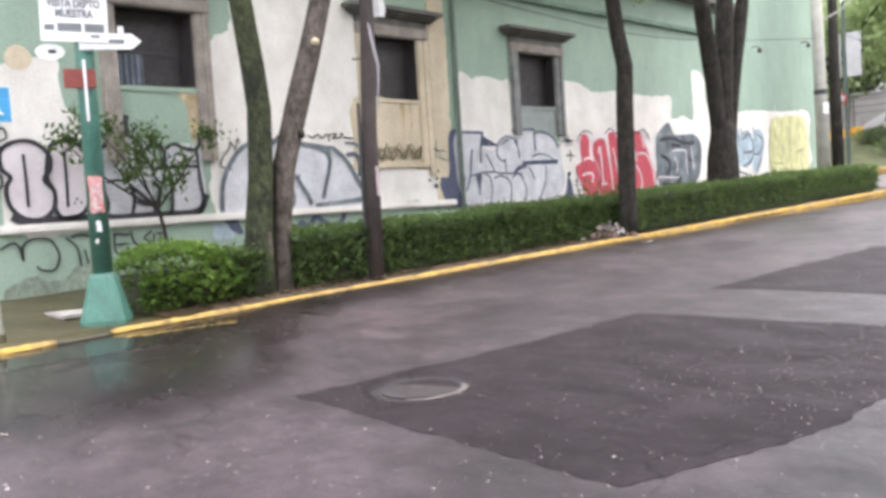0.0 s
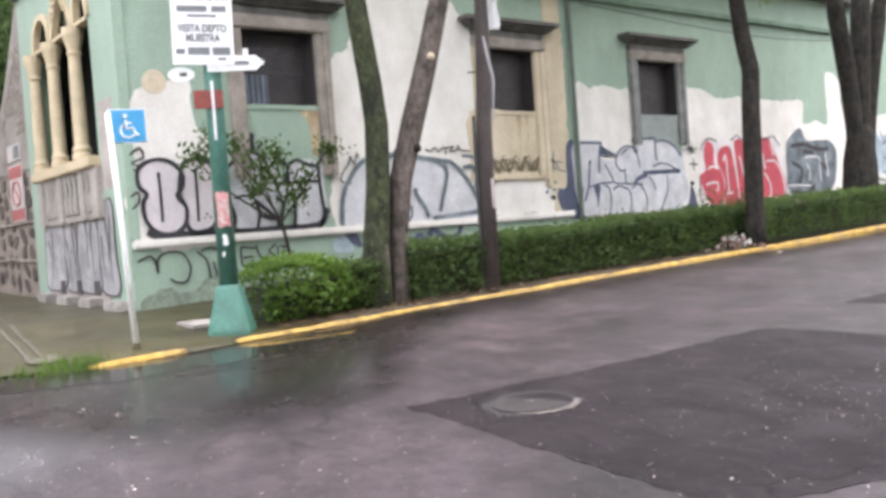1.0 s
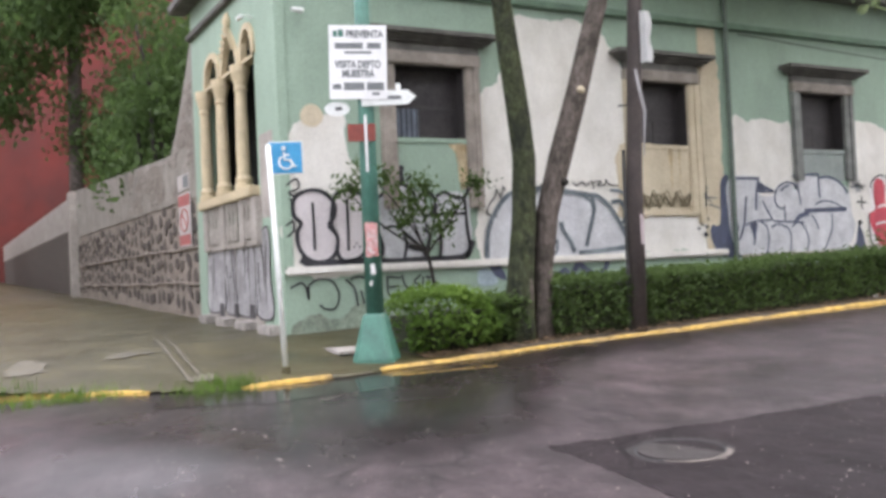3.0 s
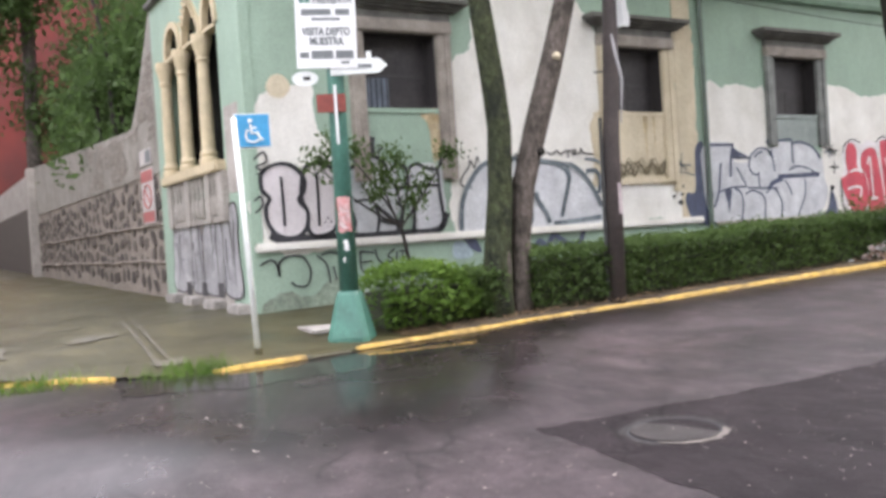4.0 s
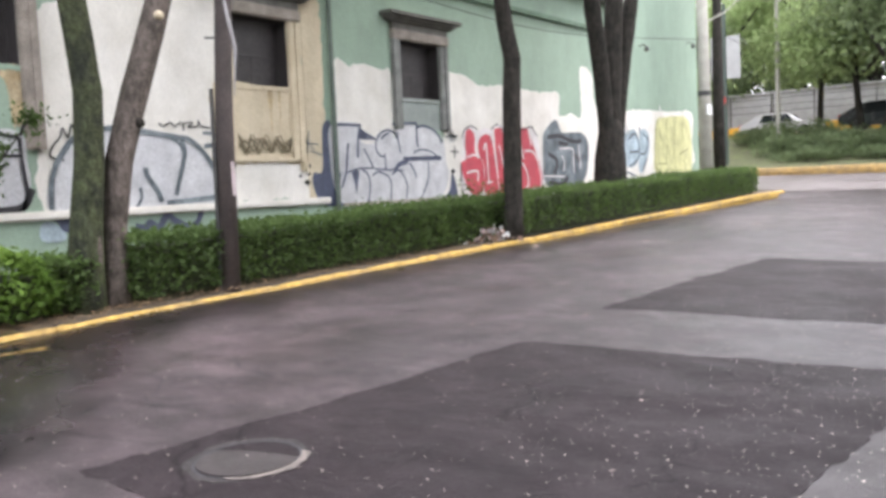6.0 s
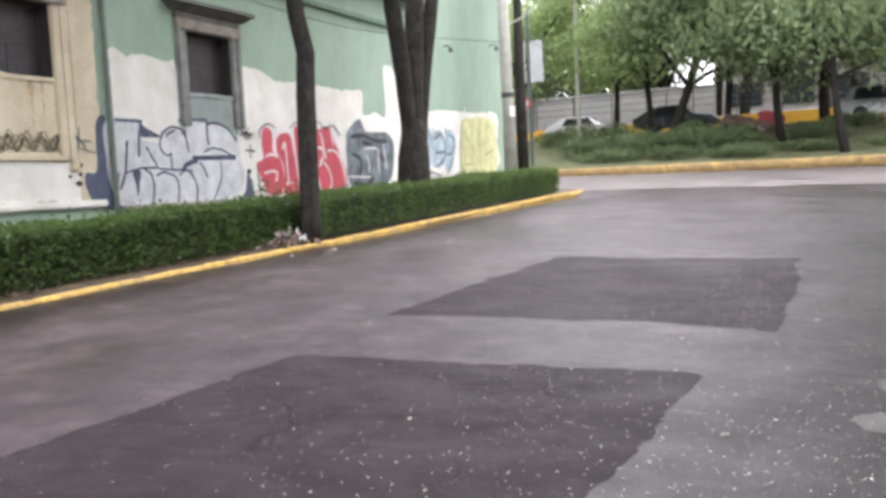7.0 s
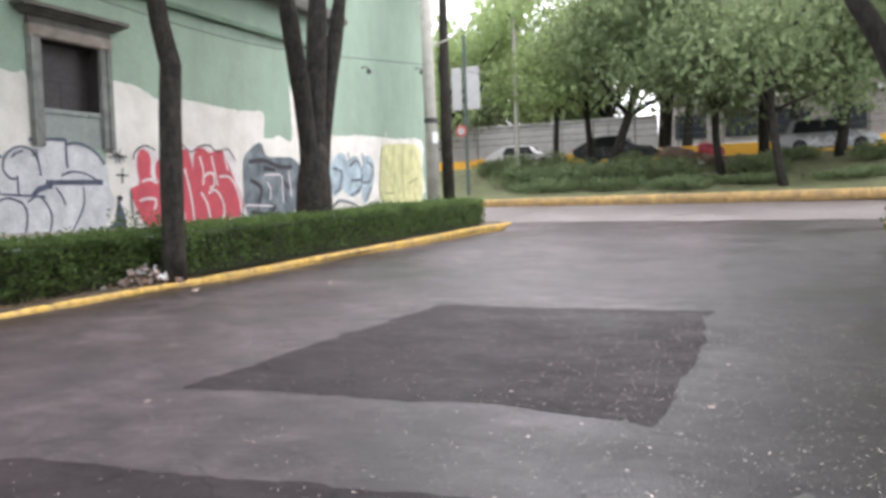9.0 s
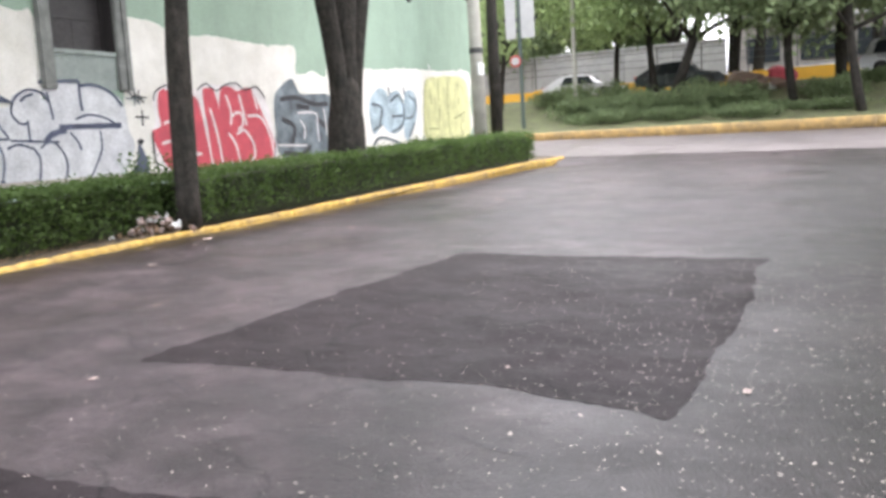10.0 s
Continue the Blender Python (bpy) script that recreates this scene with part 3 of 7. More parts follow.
# sill, balustrade and base blocks
side_part("window_sill", boxed(-0.2, 0.16, -4.0, -0.9, 2.5, 2.66, bevel=0.02), OCHRE_STONE)
for u in (1.6, 2.7, 3.76, 0.98):
    side_part("pedestal", boxed(-0.05, 0.1, -u - 0.13, -u + 0.13, 1.75, 2.5, bevel=0.015), PLASTER_WHITE)
for u in (1.2, 1.38, 1.98, 2.2, 2.42, 3.0, 3.22, 3.44):
    bm = bmesh.new()
    prof = [(1.85, 0.05), (1.9, 0.035), (1.98, 0.05), (2.08, 0.052), (2.2, 0.028), (2.3, 0.034), (2.4, 0.045), (2.5, 0.045)]
    tube(bm, [(0.055, -u, z) for z, r in prof], [r for z, r in prof], 10)
    side_part("baluster", bm, PLASTER_WHITE, smooth=True)
side_part("balustrade_rail", boxed(-0.05, 0.06, -3.95, -0.95, 1.75, 1.85, bevel=0.01), PLASTER_WHITE)
side_part("lower_panel", boxed(-0.1, 0.012, -4.0, -0.9, 0.5, 1.75), PLASTER_WHITE)
for u in (0.35, 1.5, 2.6, 3.7):
    side_part("foot_block", boxed(0.0, 0.22, -u - 0.3, -u + 0.25, 0.3, 0.56 + 0.02 * u, bevel=0.02), CONCRETE_PALE)
side_part("corner_whitewash", boxed(0.0, 0.004, -0.85, -0.25, 2.15, 3.4), PLASTER_WHITE)
# silver throw-up on the side wall
DULL_SILVER = mat("dull_silver_spray", (0.4, 0.395, 0.4), 0.6, 0.35, 3, 25, 0.04, tone=(0.27, 0.265, 0.27), mid=5, stretch=0.25, mottle=0.9)
FADED_BLACK = mat("faded_black_spray", (0.085, 0.08, 0.085), 0.65, 0.35, 5, 40, 0)
for k, (a, b) in enumerate(((0.5, 1.2), (1.25, 2.2), (2.25, 2.85), (2.9, 3.95))):
    out = [(a, 0.7 + 0.03 * k), (b, 0.72), (b + 0.02, 1.3), (b - 0.05, 1.8 - 0.1 * (k % 2)), ((a + b) / 2 + 0.1 * (k - 1.5), 2.0 - 0.12 * (k % 2)), (a + 0.05, 1.85 - 0.15 * (k % 3)), (a + 0.06 - 0.06 * (k % 2), 1.3)]
    pts = smooth_path(out, 6, True)
    bm = bmesh.new()
    bm.faces.new([bm.verts.new((0.018, -p[0], p[1])) for p in pts])
    side_part("paint_shape", bm, DULL_SILVER)
    bm = bmesh.new()
    n = len(pts)
    vs = [(bm.verts.new((0.022, -p[0] - (0.03 if p[0] > (a + b) / 2 else -0.03), p[1] + 0.03 * (1 if p[1] > 1.3 else -1))), bm.verts.new((0.022, -p[0], p[1]))) for p in pts]
    for i in range(n):
        j = (i + 1) % n
        bm.faces.new((vs[i][0], vs[j][0], vs[j][1], vs[i][1]))
    for q, (f0, z0, f1, z1, bend) in enumerate(((0.25, 1.75, 0.32, 0.8, 0.05), (0.62, 1.85, 0.5, 1.1, -0.06), (0.8, 1.5, 0.72, 0.85, 0.04), (0.4, 1.45, 0.62, 1.4, 0.03))):
        if (q + k) % 4 == 3:
            continue
        path = [(a + (b - a) * (f0 + (f1 - f0) * t) + bend * math.sin(3.14 * t + k), z0 - 0.07 * k * (q % 2) + (z1 - z0) * t) for t in span(0, 1, 8)]
        wide = [0.022 * (1.25 - t) + 0.004 for t in span(0, 1, 8)]
        rim = [(bm.verts.new((0.024 + 0.0004 * q, -u - w, z)), bm.verts.new((0.024 + 0.0004 * q, -u + w, z))) for (u, z), w in zip(path, wide)]
        for r, t in zip(rim, rim[1:]):
            bm.faces.new((r[0], r[1], t[1], t[0]))
    side_part("graffiti_scrawl", bm, FADED_BLACK)
for u in (1.38, 2.22, 3.08):
    side_part("paint_shape", boxed(0.0, 0.02, -u - 0.22, -u + 0.06, 0.62, 0.84), FADED_BLACK)

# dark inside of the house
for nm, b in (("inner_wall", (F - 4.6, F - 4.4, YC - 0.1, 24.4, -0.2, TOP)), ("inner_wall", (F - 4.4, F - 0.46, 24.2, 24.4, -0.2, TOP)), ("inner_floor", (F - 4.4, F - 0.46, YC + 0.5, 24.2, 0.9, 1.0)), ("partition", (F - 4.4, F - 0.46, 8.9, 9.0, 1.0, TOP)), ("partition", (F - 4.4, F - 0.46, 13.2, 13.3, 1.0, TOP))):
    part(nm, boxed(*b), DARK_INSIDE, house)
roof = part("roof", boxed(F - 4.6, F + 0.05, YC - 0.05, 24.4, TOP, TOP + 0.2), STONE_TRIM_DARK, house)
part("annex_back", boxed(F - 6.2, F - 0.46, 30.0, 30.2, -0.2, 9.5), GREEN_PAINT, house)
part("annex_roof", boxed(F - 6.2, F, 24.4, 30.2, 9.5, 9.7), STONE_TRIM_DARK, house)
side_part("eave", boxed(0, 0.35, -4.9, 0.35, 6.3, 6.48, bevel=0.03), STONE_TRIM_DARK)
side_part("string_course", boxed(-0.01, 0.1, -4.65, 0.1, 5.75, 5.87, bevel=0.02), STONE_TRIM_DARK)
part("eave", boxed(F, F + 0.35, YC - 0.3, 24.4, 6.3, 6.48, bevel=0.03), STONE_TRIM_DARK, house)

# trims of the front
part("string_course", boxed(F - 0.01, F + 0.1, YC - 0.05, 24.35, 5.5, 5.62, bevel=0.02), mat("green_trim_paint", (0.16, 0.25, 0.18), 0.75, 0.25, 3, 40, 0.15), house, "green moulded string course")
part("base_moulding", boxed(F - 0.01, F + 0.09, YC + 0.02, 12.55, 1.27, 1.39, bevel=0.025), WHITE_PAINT, house, "whitewashed base moulding")
part("base_moulding", boxed(F - 0.01, F + 0.05, 12.9, 24.3, 1.2, 1.27, bevel=0.015), PLASTER_WHITE, house)
part("corner_pilaster", boxed(F, F + 0.03, YC, YC + 0.14, 1.4, 6.3), GREEN_PAINT, house)
part("pilaster", boxed(F - 0.01, F + 0.018, 12.08, 12.52, 1.39, 5.5, bevel=0.006), CREAM_PAINT, house, "cream plaster pilaster")
bm = tube(bmesh.new(), [(F + 0.08, 12.72, 0.5), (F + 0.08, 12.72, 3), (F + 0.08, 12.72, 6.3)], [0.045] * 3, 10)
part("drainpipe", bm, mat("grimy_green_paint", (0.13, 0.17, 0.14), 0.7, 0.3, 3, 40, 0.15), house, "grimy green drainpipe")


# Opaque panes; the dark colour stands for the unlit room behind.
UNLIT_PANE = mat("unlit_room_pane", (0.05, 0.044, 0.044), 0.42, 0.35, 2.5, 20, 0, tone=(0.03, 0.027, 0.028), spec=0.35)
# Pale blue base colour paints the daylight glow of one lower pane.
PALE_GLASS = mat("sky_lit_glass", (0.2, 0.24, 0.3), 0.35, 0.3, 3, 20, 0)


def window_unit(a, b, surround, panel, label, broken=False):
    """A stone-framed window: jambs, cornice, sill, dark timber frame and opaque panes coloured as an unlit room."""
    win = part("window", boxed(F - 0.26, F - 0.22, a, a + 0.05, WZ0, WZ1), DARK_FRAME, house, label)
    for y0, y1, z0, z1 in ((b - 0.05, b, WZ0, WZ1), (a + 0.05, b - 0.05, WZ0, WZ0 + 0.05), (a + 0.05, b - 0.05, WZ1 - 0.05, WZ1)):
        part("frame_bar", boxed(F - 0.26, F - 0.22, y0, y1, z0, z1), DARK_FRAME, win)
    rail = WZ0 + 0.5
    part("frame_bar", boxed(F - 0.262, F - 0.232, a + 0.05, b - 0.05, rail, rail + 0.05), DARK_FRAME, win)
    mid = a + 0.42 * (b - a) if broken else (a + b) / 2
    for y0, y1, z0, z1 in ((a + 0.05, mid, WZ0 + 0.05, rail), (mid, b - 0.05, WZ0 + 0.05, rail), (a + 0.05, b - 0.05, rail + 0.05, WZ1 - 0.05)):
        lit = broken and y1 == mid
        part("pane", boxed(F - 0.25, F - 0.243, y0 + 0.004, y1 - 0.004, z0, z1), PALE_GLASS if lit else UNLIT_PANE, win, "pane coloured pale as if catching daylight" if lit else "")
        if lit:
            for k in range(5):
                y = y0 + 0.05 + k * (y1 - y0 - 0.1) / 4
                part("window_bar", tube(bmesh.new(), [(F - 0.2, y, z0), (F - 0.2, y, z1)], [0.011] * 2, 6), DARK_FRAME, win)
    foot = 2.2 if surround is STONE_TRIM else 2.05 if surround is CREAM_PAINT else 2.66
    for y0, y1 in ((a - 0.26, a), (b, b + 0.26)):
        part("jamb", boxed(F - 0.01, F + 0.07, y0, y1, foot, WZ1 + 0.18, bevel=0.02), surround, win, "worn stone jamb")
        part("jamb_fillet", boxed(F + 0.07, F + 0.1, y0 + (0.02 if y0 < a else 0.14), y0 + (0.12 if y0 < a else 0.24), foot, WZ1 - 0.005), surround, win)
    part("architrave", boxed(F - 0.01, F + 0.12, a - 0.27, b + 0.27, WZ1 + 0.0, WZ1 + 0.2, bevel=0.02), STONE_TRIM, win)
    for y0, y1, z0, z1 in ((a, a + 0.012, WZ0, WZ1), (b - 0.012, b, WZ0, WZ1), (a + 0.012, b - 0.012, WZ1 - 0.012, WZ1)):
        part("reveal_lining", boxed(F - 0.22, F + 0.004, y0, y1, z0, z1), DARK_FRAME, win)
    part("frieze", boxed(F - 0.01, F + 0.08, a - 0.26, b + 0.26, WZ1 + 0.2, WZ1 + 0.34), STONE_TRIM_DARK, win)
    bm = bmesh.new()
    for k, (o, z) in enumerate(((0.12, 0.34), (0.18, 0.38), (0.26, 0.43))):
        box(bm, F - 0.01, F + o + 0.04, a - 0.26 - o, b + 0.26 + o, WZ1 + z, WZ1 + z + (0.05 if k < 2 else 0.08), 0.012)
    part("cornice", bm, STONE_TRIM_DARK, win, "sooty stone window cornice")
    part("sill", boxed(F - 0.2, F + 0.03, a - 0.02, b + 0.02, WZ0 - 0.08, WZ0, bevel=0.012), panel, win)
    part("apron", boxed(F - 0.01, F + 0.003, a, b, foot, WZ0 - 0.08), panel, win)
    return win


window_unit(*WINDOWS[0], STONE_TRIM, GREEN_PAINT, "dark glazed window in a stone surround, green apron", True)
window_unit(*WINDOWS[1], CREAM_PAINT, CREAM_PAINT, "dark window with rust-streaked cream apron")
window_unit(*WINDOWS[2], mat("blue_grey_stone", (0.23, 0.24, 0.225), 0.8, 0.3, 3, 45, 0.2), GREY_PAINT, "dark window with blue-grey apron")

part("apron_ledge", boxed(F - 0.01, F + 0.06, 10.3, 11.98, 2.02, 2.1, bevel=0.012), CREAM_PAINT, house, "weathered cream ledge below the window")
for y in (10.28, 11.9):
    part("ledge_bracket", boxed(F - 0.01, F + 0.08, y, y + 0.16, 1.86, 2.02, bevel=0.02), CREAM_PAINT, house)

# ---- whitewash and graffiti on the front ----

COATS = []


def fill(name, material, lift, outline):
    """A patch of paint with a slightly uneven edge, proud of the wall by its coat."""
    rag = 0.05 if lift < 1.5 else 0.012
    pts = smooth_path(outline, 3 if lift < 1.5 else 6, True)
    if lift < 1.5:
        dense = []
        for p, q in zip(pts, pts[1:] + pts[:1]):
            k = max(1, int((q - p).length / 0.06))
            dense += [p + (q - p) * (i / k) for i in range(k)]
        pts = dense
    bm = bmesh.new()
    COATS.append(name)
    f = bm.faces.new([bm.verts.new((F + 0.007 * lift + 0.00011 * len(COATS), p[0] + rag * noise.noise((p[0] * 7, p[1] * 7, 1)), p[1] + rag * noise.noise((p[0] * 7, p[1] * 7, 5)))) for p in pts])
    bm.normal_update()
    bmesh.ops.triangulate(bm, faces=[f])
    bm.normal_update()
    for f in bm.faces:
        if f.normal.x < 0:
            f.normal_flip()
    part(name, bm, material, front if outline[0][0] < 24.4 else annex)


def stroke(material, width, pts, closed=False):
    """A sprayed line of that width."""
    path = smooth_path(pts, 6, closed)
    bm = bmesh.new()
    n, prev = len(path), None
    lift = F + 0.029 + 0.0015 * (hash(round(pts[0][0] * 100)) % 3)
    ring = []
    for i, p in enumerate(path):
        d = path[(i + 1) % n if closed else min(i + 1, n - 1)] - path[i - 1 if closed else max(i - 1, 0)]
        d = d.normalized() if d.length else Vector((1, 0))
        o = Vector((-d[1], d[0])) * width / 2 * (1 + 0.2 * noise.noise((p[0] * 5, p[1] * 5, 2)))
        ring.append((bm.verts.new((lift, p[0] + o[0], p[1] + o[1])), bm.verts.new((lift, p[0] - o[0], p[1] - o[1]))))
    for i in range(n if closed else n - 1):
        a, b = ring[i], ring[(i + 1) % n]
        bm.faces.new((a[0], a[1], b[1], b[0]))
    part("spray_line", bm, material, front if pts[0][0] < 24.4 else annex)


fill('whitewash', WHITE_PAINT, 1, [(4.28, 3.38), (4.47, 3.5), (4.76, 3.57), (5.07, 3.67), (5.11, 3.38), (5.15, 2.96), (5.41, 2.75), (5.64, 2.58), (5.61, 1.36), (4.16, 1.38), (4.22, 2.93)])
fill('plaster_scar', CREAM_PAINT, 2, [(4.42, 3.55), (4.51, 3.71), (4.68, 3.72), (4.78, 3.57), (4.67, 3.42), (4.49, 3.43)])
fill('whitewash', WHITE_PAINT, 1, [(7.41, 4.01), (7.74, 4.23), (7.86, 4.97), (8.04, 5.32), (8.77, 5.34), (9.51, 5.36), (9.94, 5.13), (10.31, 4.58), (10.44, 3.98), (10.35, 2.57), (10.28, 1.35), (8.67, 1.34), (7.31, 1.35), (7.37, 2.73)])
fill('rust_stain', OCHRE_STAIN, 1.7, [(6.85, 3.26), (7.12, 3.28), (7.13, 3.0), (7.13, 2.6), (7.04, 2.5), (6.98, 2.75), (6.93, 3.05), (6.82, 3.18)])
fill('whitewash', WHITE_PAINT, 1, [(15.94, 1.24), (16.0, 2.32), (16.09, 3.82), (16.47, 3.89), (16.82, 3.89), (17.41, 3.7), (18.23, 3.76), (19.12, 3.73), (19.99, 3.71), (20.89, 3.74), (20.84, 3.16), (21.49, 3.26), (21.98, 3.16), (22.0, 3.9), (22.02, 4.46), (22.4, 4.5), (22.7, 4.2), (22.75, 3.6), (23.2, 3.45), (24.3, 3.42), (25.56, 3.52), (27.71, 3.55), (29.62, 3.59), (29.59, 2.68), (29.5, 1.73), (25.73, 1.54), (23.0, 1.44), (19.91, 1.26), (17.54, 1.21)])
fill('whitewash', WHITE_PAINT, 1, [(12.86, 1.33), (13.6, 1.33), (14.42, 1.33), (14.42, 2.6), (14.42, 3.72), (14.1, 3.8), (13.6, 3.86), (13.2, 3.78), (12.86, 3.84), (12.86, 2.5)])
fill('whitewash', WHITE_PAINT, 1, [(10.15, 1.4), (11.3, 1.4), (12.55, 1.4), (12.55, 1.8), (12.55, 2.1), (11.3, 2.1), (10.15, 2.1), (10.15, 1.7)])
fill('cream_plaster', CREAM_PAINT, 1.35, [(10.1, 2.0), (11.3, 2.02), (12.55, 2.0), (12.55, 3.0), (12.55, 4.8), (12.3, 4.82), (12.0, 4.8), (12.02, 3.28), (11.2, 3.27), (10.15, 3.28), (10.1, 2.3)])
fill('paint_shape', SILVER_PINK, 2, [(4.27, 2.13), (4.28, 2.36), (4.48, 2.48), (4.71, 2.46), (4.88, 2.29), (4.87, 2.1), (4.79, 1.97), (4.91, 1.8), (4.88, 1.58), (4.71, 1.45), (4.47, 1.49), (4.33, 1.66), (4.31, 1.88), (4.37, 2.01)])
stroke(BLACK_SPRAY, 0.06, [(4.27, 2.13), (4.28, 2.36), (4.48, 2.48), (4.71, 2.46), (4.88, 2.29), (4.87, 2.1), (4.79, 1.97), (4.91, 1.8), (4.88, 1.58), (4.71, 1.45), (4.47, 1.49), (4.33, 1.66), (4.31, 1.88), (4.37, 2.01)], True)
fill('paint_shape', SILVER_PINK, 2, [(4.88, 2.36), (4.97, 2.46), (5.19, 2.48), (5.38, 2.32), (5.39, 1.93), (5.37, 1.69), (5.26, 1.5), (5.01, 1.45), (4.9, 1.57), (4.91, 1.8), (4.83, 2.0)])
stroke(BLACK_SPRAY, 0.06, [(4.88, 2.36), (4.97, 2.46), (5.19, 2.48), (5.38, 2.32), (5.39, 1.93), (5.37, 1.69), (5.26, 1.5), (5.01, 1.45), (4.9, 1.57), (4.91, 1.8), (4.83, 2.0)], True)
fill('paint_shape', SILVER, 2, [(5.64, 2.42), (5.95, 2.6), (6.25, 2.49), (6.39, 2.25), (6.46, 1.91), (6.29, 1.67), (6.28, 1.47), (5.98, 1.44), (5.65, 1.49), (5.62, 1.96)])
stroke(BLACK_SPRAY, 0.055, [(5.56, 2.03), (5.55, 2.26), (5.59, 2.39), (5.72, 2.44), (5.87, 2.42)])
stroke(BLACK_SPRAY, 0.055, [(5.84, 2.45), (5.93, 2.57), (6.06, 2.54), (6.17, 2.43), (6.18, 2.28)])
stroke(BLACK_SPRAY, 0.055, [(6.23, 2.36), (6.36, 2.46), (6.48, 2.41), (6.52, 2.27), (6.48, 2.12)])
stroke(BLACK_SPRAY, 0.055, [(6.54, 2.38), (6.68, 2.45), (6.86, 2.38), (7.04, 2.36)])
stroke(BLACK_SPRAY, 0.055, [(7.04, 2.36), (7.05, 2.11), (7.07, 1.86), (7.09, 1.61), (7.01, 1.42), (6.82, 1.36)])
stroke(BLACK_SPRAY, 0.055, [(6.30, 2.09), (6.66, 2.11), (7.05, 2.12)])
stroke(BLACK_SPRAY, 0.055, [(5.95, 1.87), (6.07, 1.77), (6.20, 1.66), (6.30, 1.56)])
stroke(BLACK_SPRAY, 0.055, [(6.30, 1.56), (6.38, 1.66), (6.40, 1.81), (6.30, 1.89)])
stroke(BLACK_SPRAY, 0.055, [(6.30, 1.56), (6.31, 1.38)])
stroke(BLACK_SPRAY, 0.055, [(6.04, 1.63), (6.18, 1.58), (6.30, 1.57)])
stroke(BLACK_SPRAY, 0.055, [(6.59, 1.84), (6.59, 1.57), (6.54, 1.40)])
stroke(BLACK_SPRAY, 0.055, [(5.53, 1.91), (5.59, 1.75), (5.62, 1.59), (5.57, 1.45)])
stroke(BLACK_SPRAY, 0.055, [(5.96, 1.85), (6.01, 1.67), (5.96, 1.45)])
stroke(BLACK_SPRAY, 0.055, [(5.43, 1.42), (5.93, 1.39), (6.45, 1.37), (6.99, 1.37)])
stroke(BLACK_SPRAY, 0.035, [(5.63, 1.91), (5.78, 1.94), (5.95, 1.91)])
stroke(BLACK_SPRAY, 0.035, [(7.06, 2.38), (7.14, 2.58), (7.24, 2.60), (7.33, 2.43)])
stroke(BLACK_SPRAY, 0.035, [(7.16, 2.49), (7.23, 2.36)])
stroke(BLACK_SPRAY, 0.035, [(6.22, 2.27), (6.30, 2.11), (6.37, 1.90)])
stroke(BLACK_SPRAY, 0.035, [(5.81, 2.68), (5.90, 2.63)])
stroke(BLACK_SPRAY, 0.035, [(6.14, 2.71), (6.05, 2.63)])
stroke(BLACK_SPRAY, 0.035, [(6.73, 2.09), (6.75, 1.98), (6.89, 2.02)])
stroke(BLACK_SPRAY, 0.09, [(5.98, 2.86), (5.96, 2.74), (5.98, 2.61)])
fill('paint_shape', BLACK_SPRAY, 3, [(5.18, 1.70), (5.20, 1.72), (5.22, 1.70), (5.20, 1.69)])
fill('paint_shape', BLACK_SPRAY, 3, [(5.24, 1.65), (5.25, 1.67), (5.27, 1.65), (5.25, 1.63)])
fill('paint_shape', BLACK_SPRAY, 3, [(5.15, 1.64), (5.17, 1.66), (5.18, 1.64), (5.17, 1.63)])
fill('paint_shape', BLACK_SPRAY, 3, [(4.26, 2.09), (4.27, 2.10), (4.29, 2.09), (4.27, 2.07)])
fill('paint_shape', BLACK_SPRAY, 3, [(4.30, 2.06), (4.32, 2.07), (4.33, 2.06), (4.32, 2.04)])
fill('paint_shape', BLACK_SPRAY, 3, [(4.25, 2.04), (4.26, 2.05), (4.28, 2.04), (4.26, 2.02)])
fill('paint_shape', SILVER, 2, [(6.51, 2.36), (6.79, 2.46), (7.1, 2.39), (7.13, 2.04), (7.16, 1.76), (7.02, 1.51), (6.74, 1.45), (6.59, 1.53), (6.53, 1.94)])
stroke(BLACK_SPRAY, 0.04, [(4.55, 2.31), (4.56, 1.97), (4.56, 1.62)])
stroke(BLACK_SPRAY, 0.04, [(5.08, 2.36), (5.08, 1.96), (5.07, 1.6)])
stroke(BLACK_SPRAY, 0.1, [(4.34, 1.5), (4.54, 1.4), (4.81, 1.44), (5.05, 1.4), (5.4, 1.45), (5.68, 1.41), (6.13, 1.42), (6.58, 1.42), (7.01, 1.45), (7.16, 1.69)])
stroke(BLACK_SPRAY, 0.03, [(4.17, 1.09), (4.33, 1.16), (4.41, 1.08), (4.44, 0.92), (4.45, 1.11), (4.6, 1.2), (4.8, 1.16), (4.9, 0.96), (4.83, 0.77), (4.68, 0.77), (4.6, 0.83)])
stroke(BLACK_SPRAY, 0.03, [(5.0, 1.18), (5.14, 1.04), (5.18, 0.78)])
stroke(BLACK_SPRAY, 0.03, [(5.07, 1.18), (5.21, 1.21), (5.35, 1.17)])
stroke(BLACK_SPRAY, 0.03, [(5.24, 1.01), (5.28, 0.81)])
stroke(BLACK_SPRAY, 0.03, [(5.67, 1.19), (5.89, 1.16)])
stroke(BLACK_SPRAY, 0.03, [(5.67, 1.19), (5.68, 0.92), (5.84, 0.88)])
stroke(BLACK_SPRAY, 0.03, [(5.69, 1.03), (5.85, 1.04)])
stroke(BLACK_SPRAY, 0.03, [(5.91, 1.21), (5.96, 1.04), (6.11, 0.95)])
stroke(BLACK_SPRAY, 0.03, [(6.23, 1.2), (6.11, 1.1), (6.2, 1.03), (6.11, 1.0)])
stroke(BLACK_SPRAY, 0.03, [(6.26, 1.16), (6.24, 0.96)])
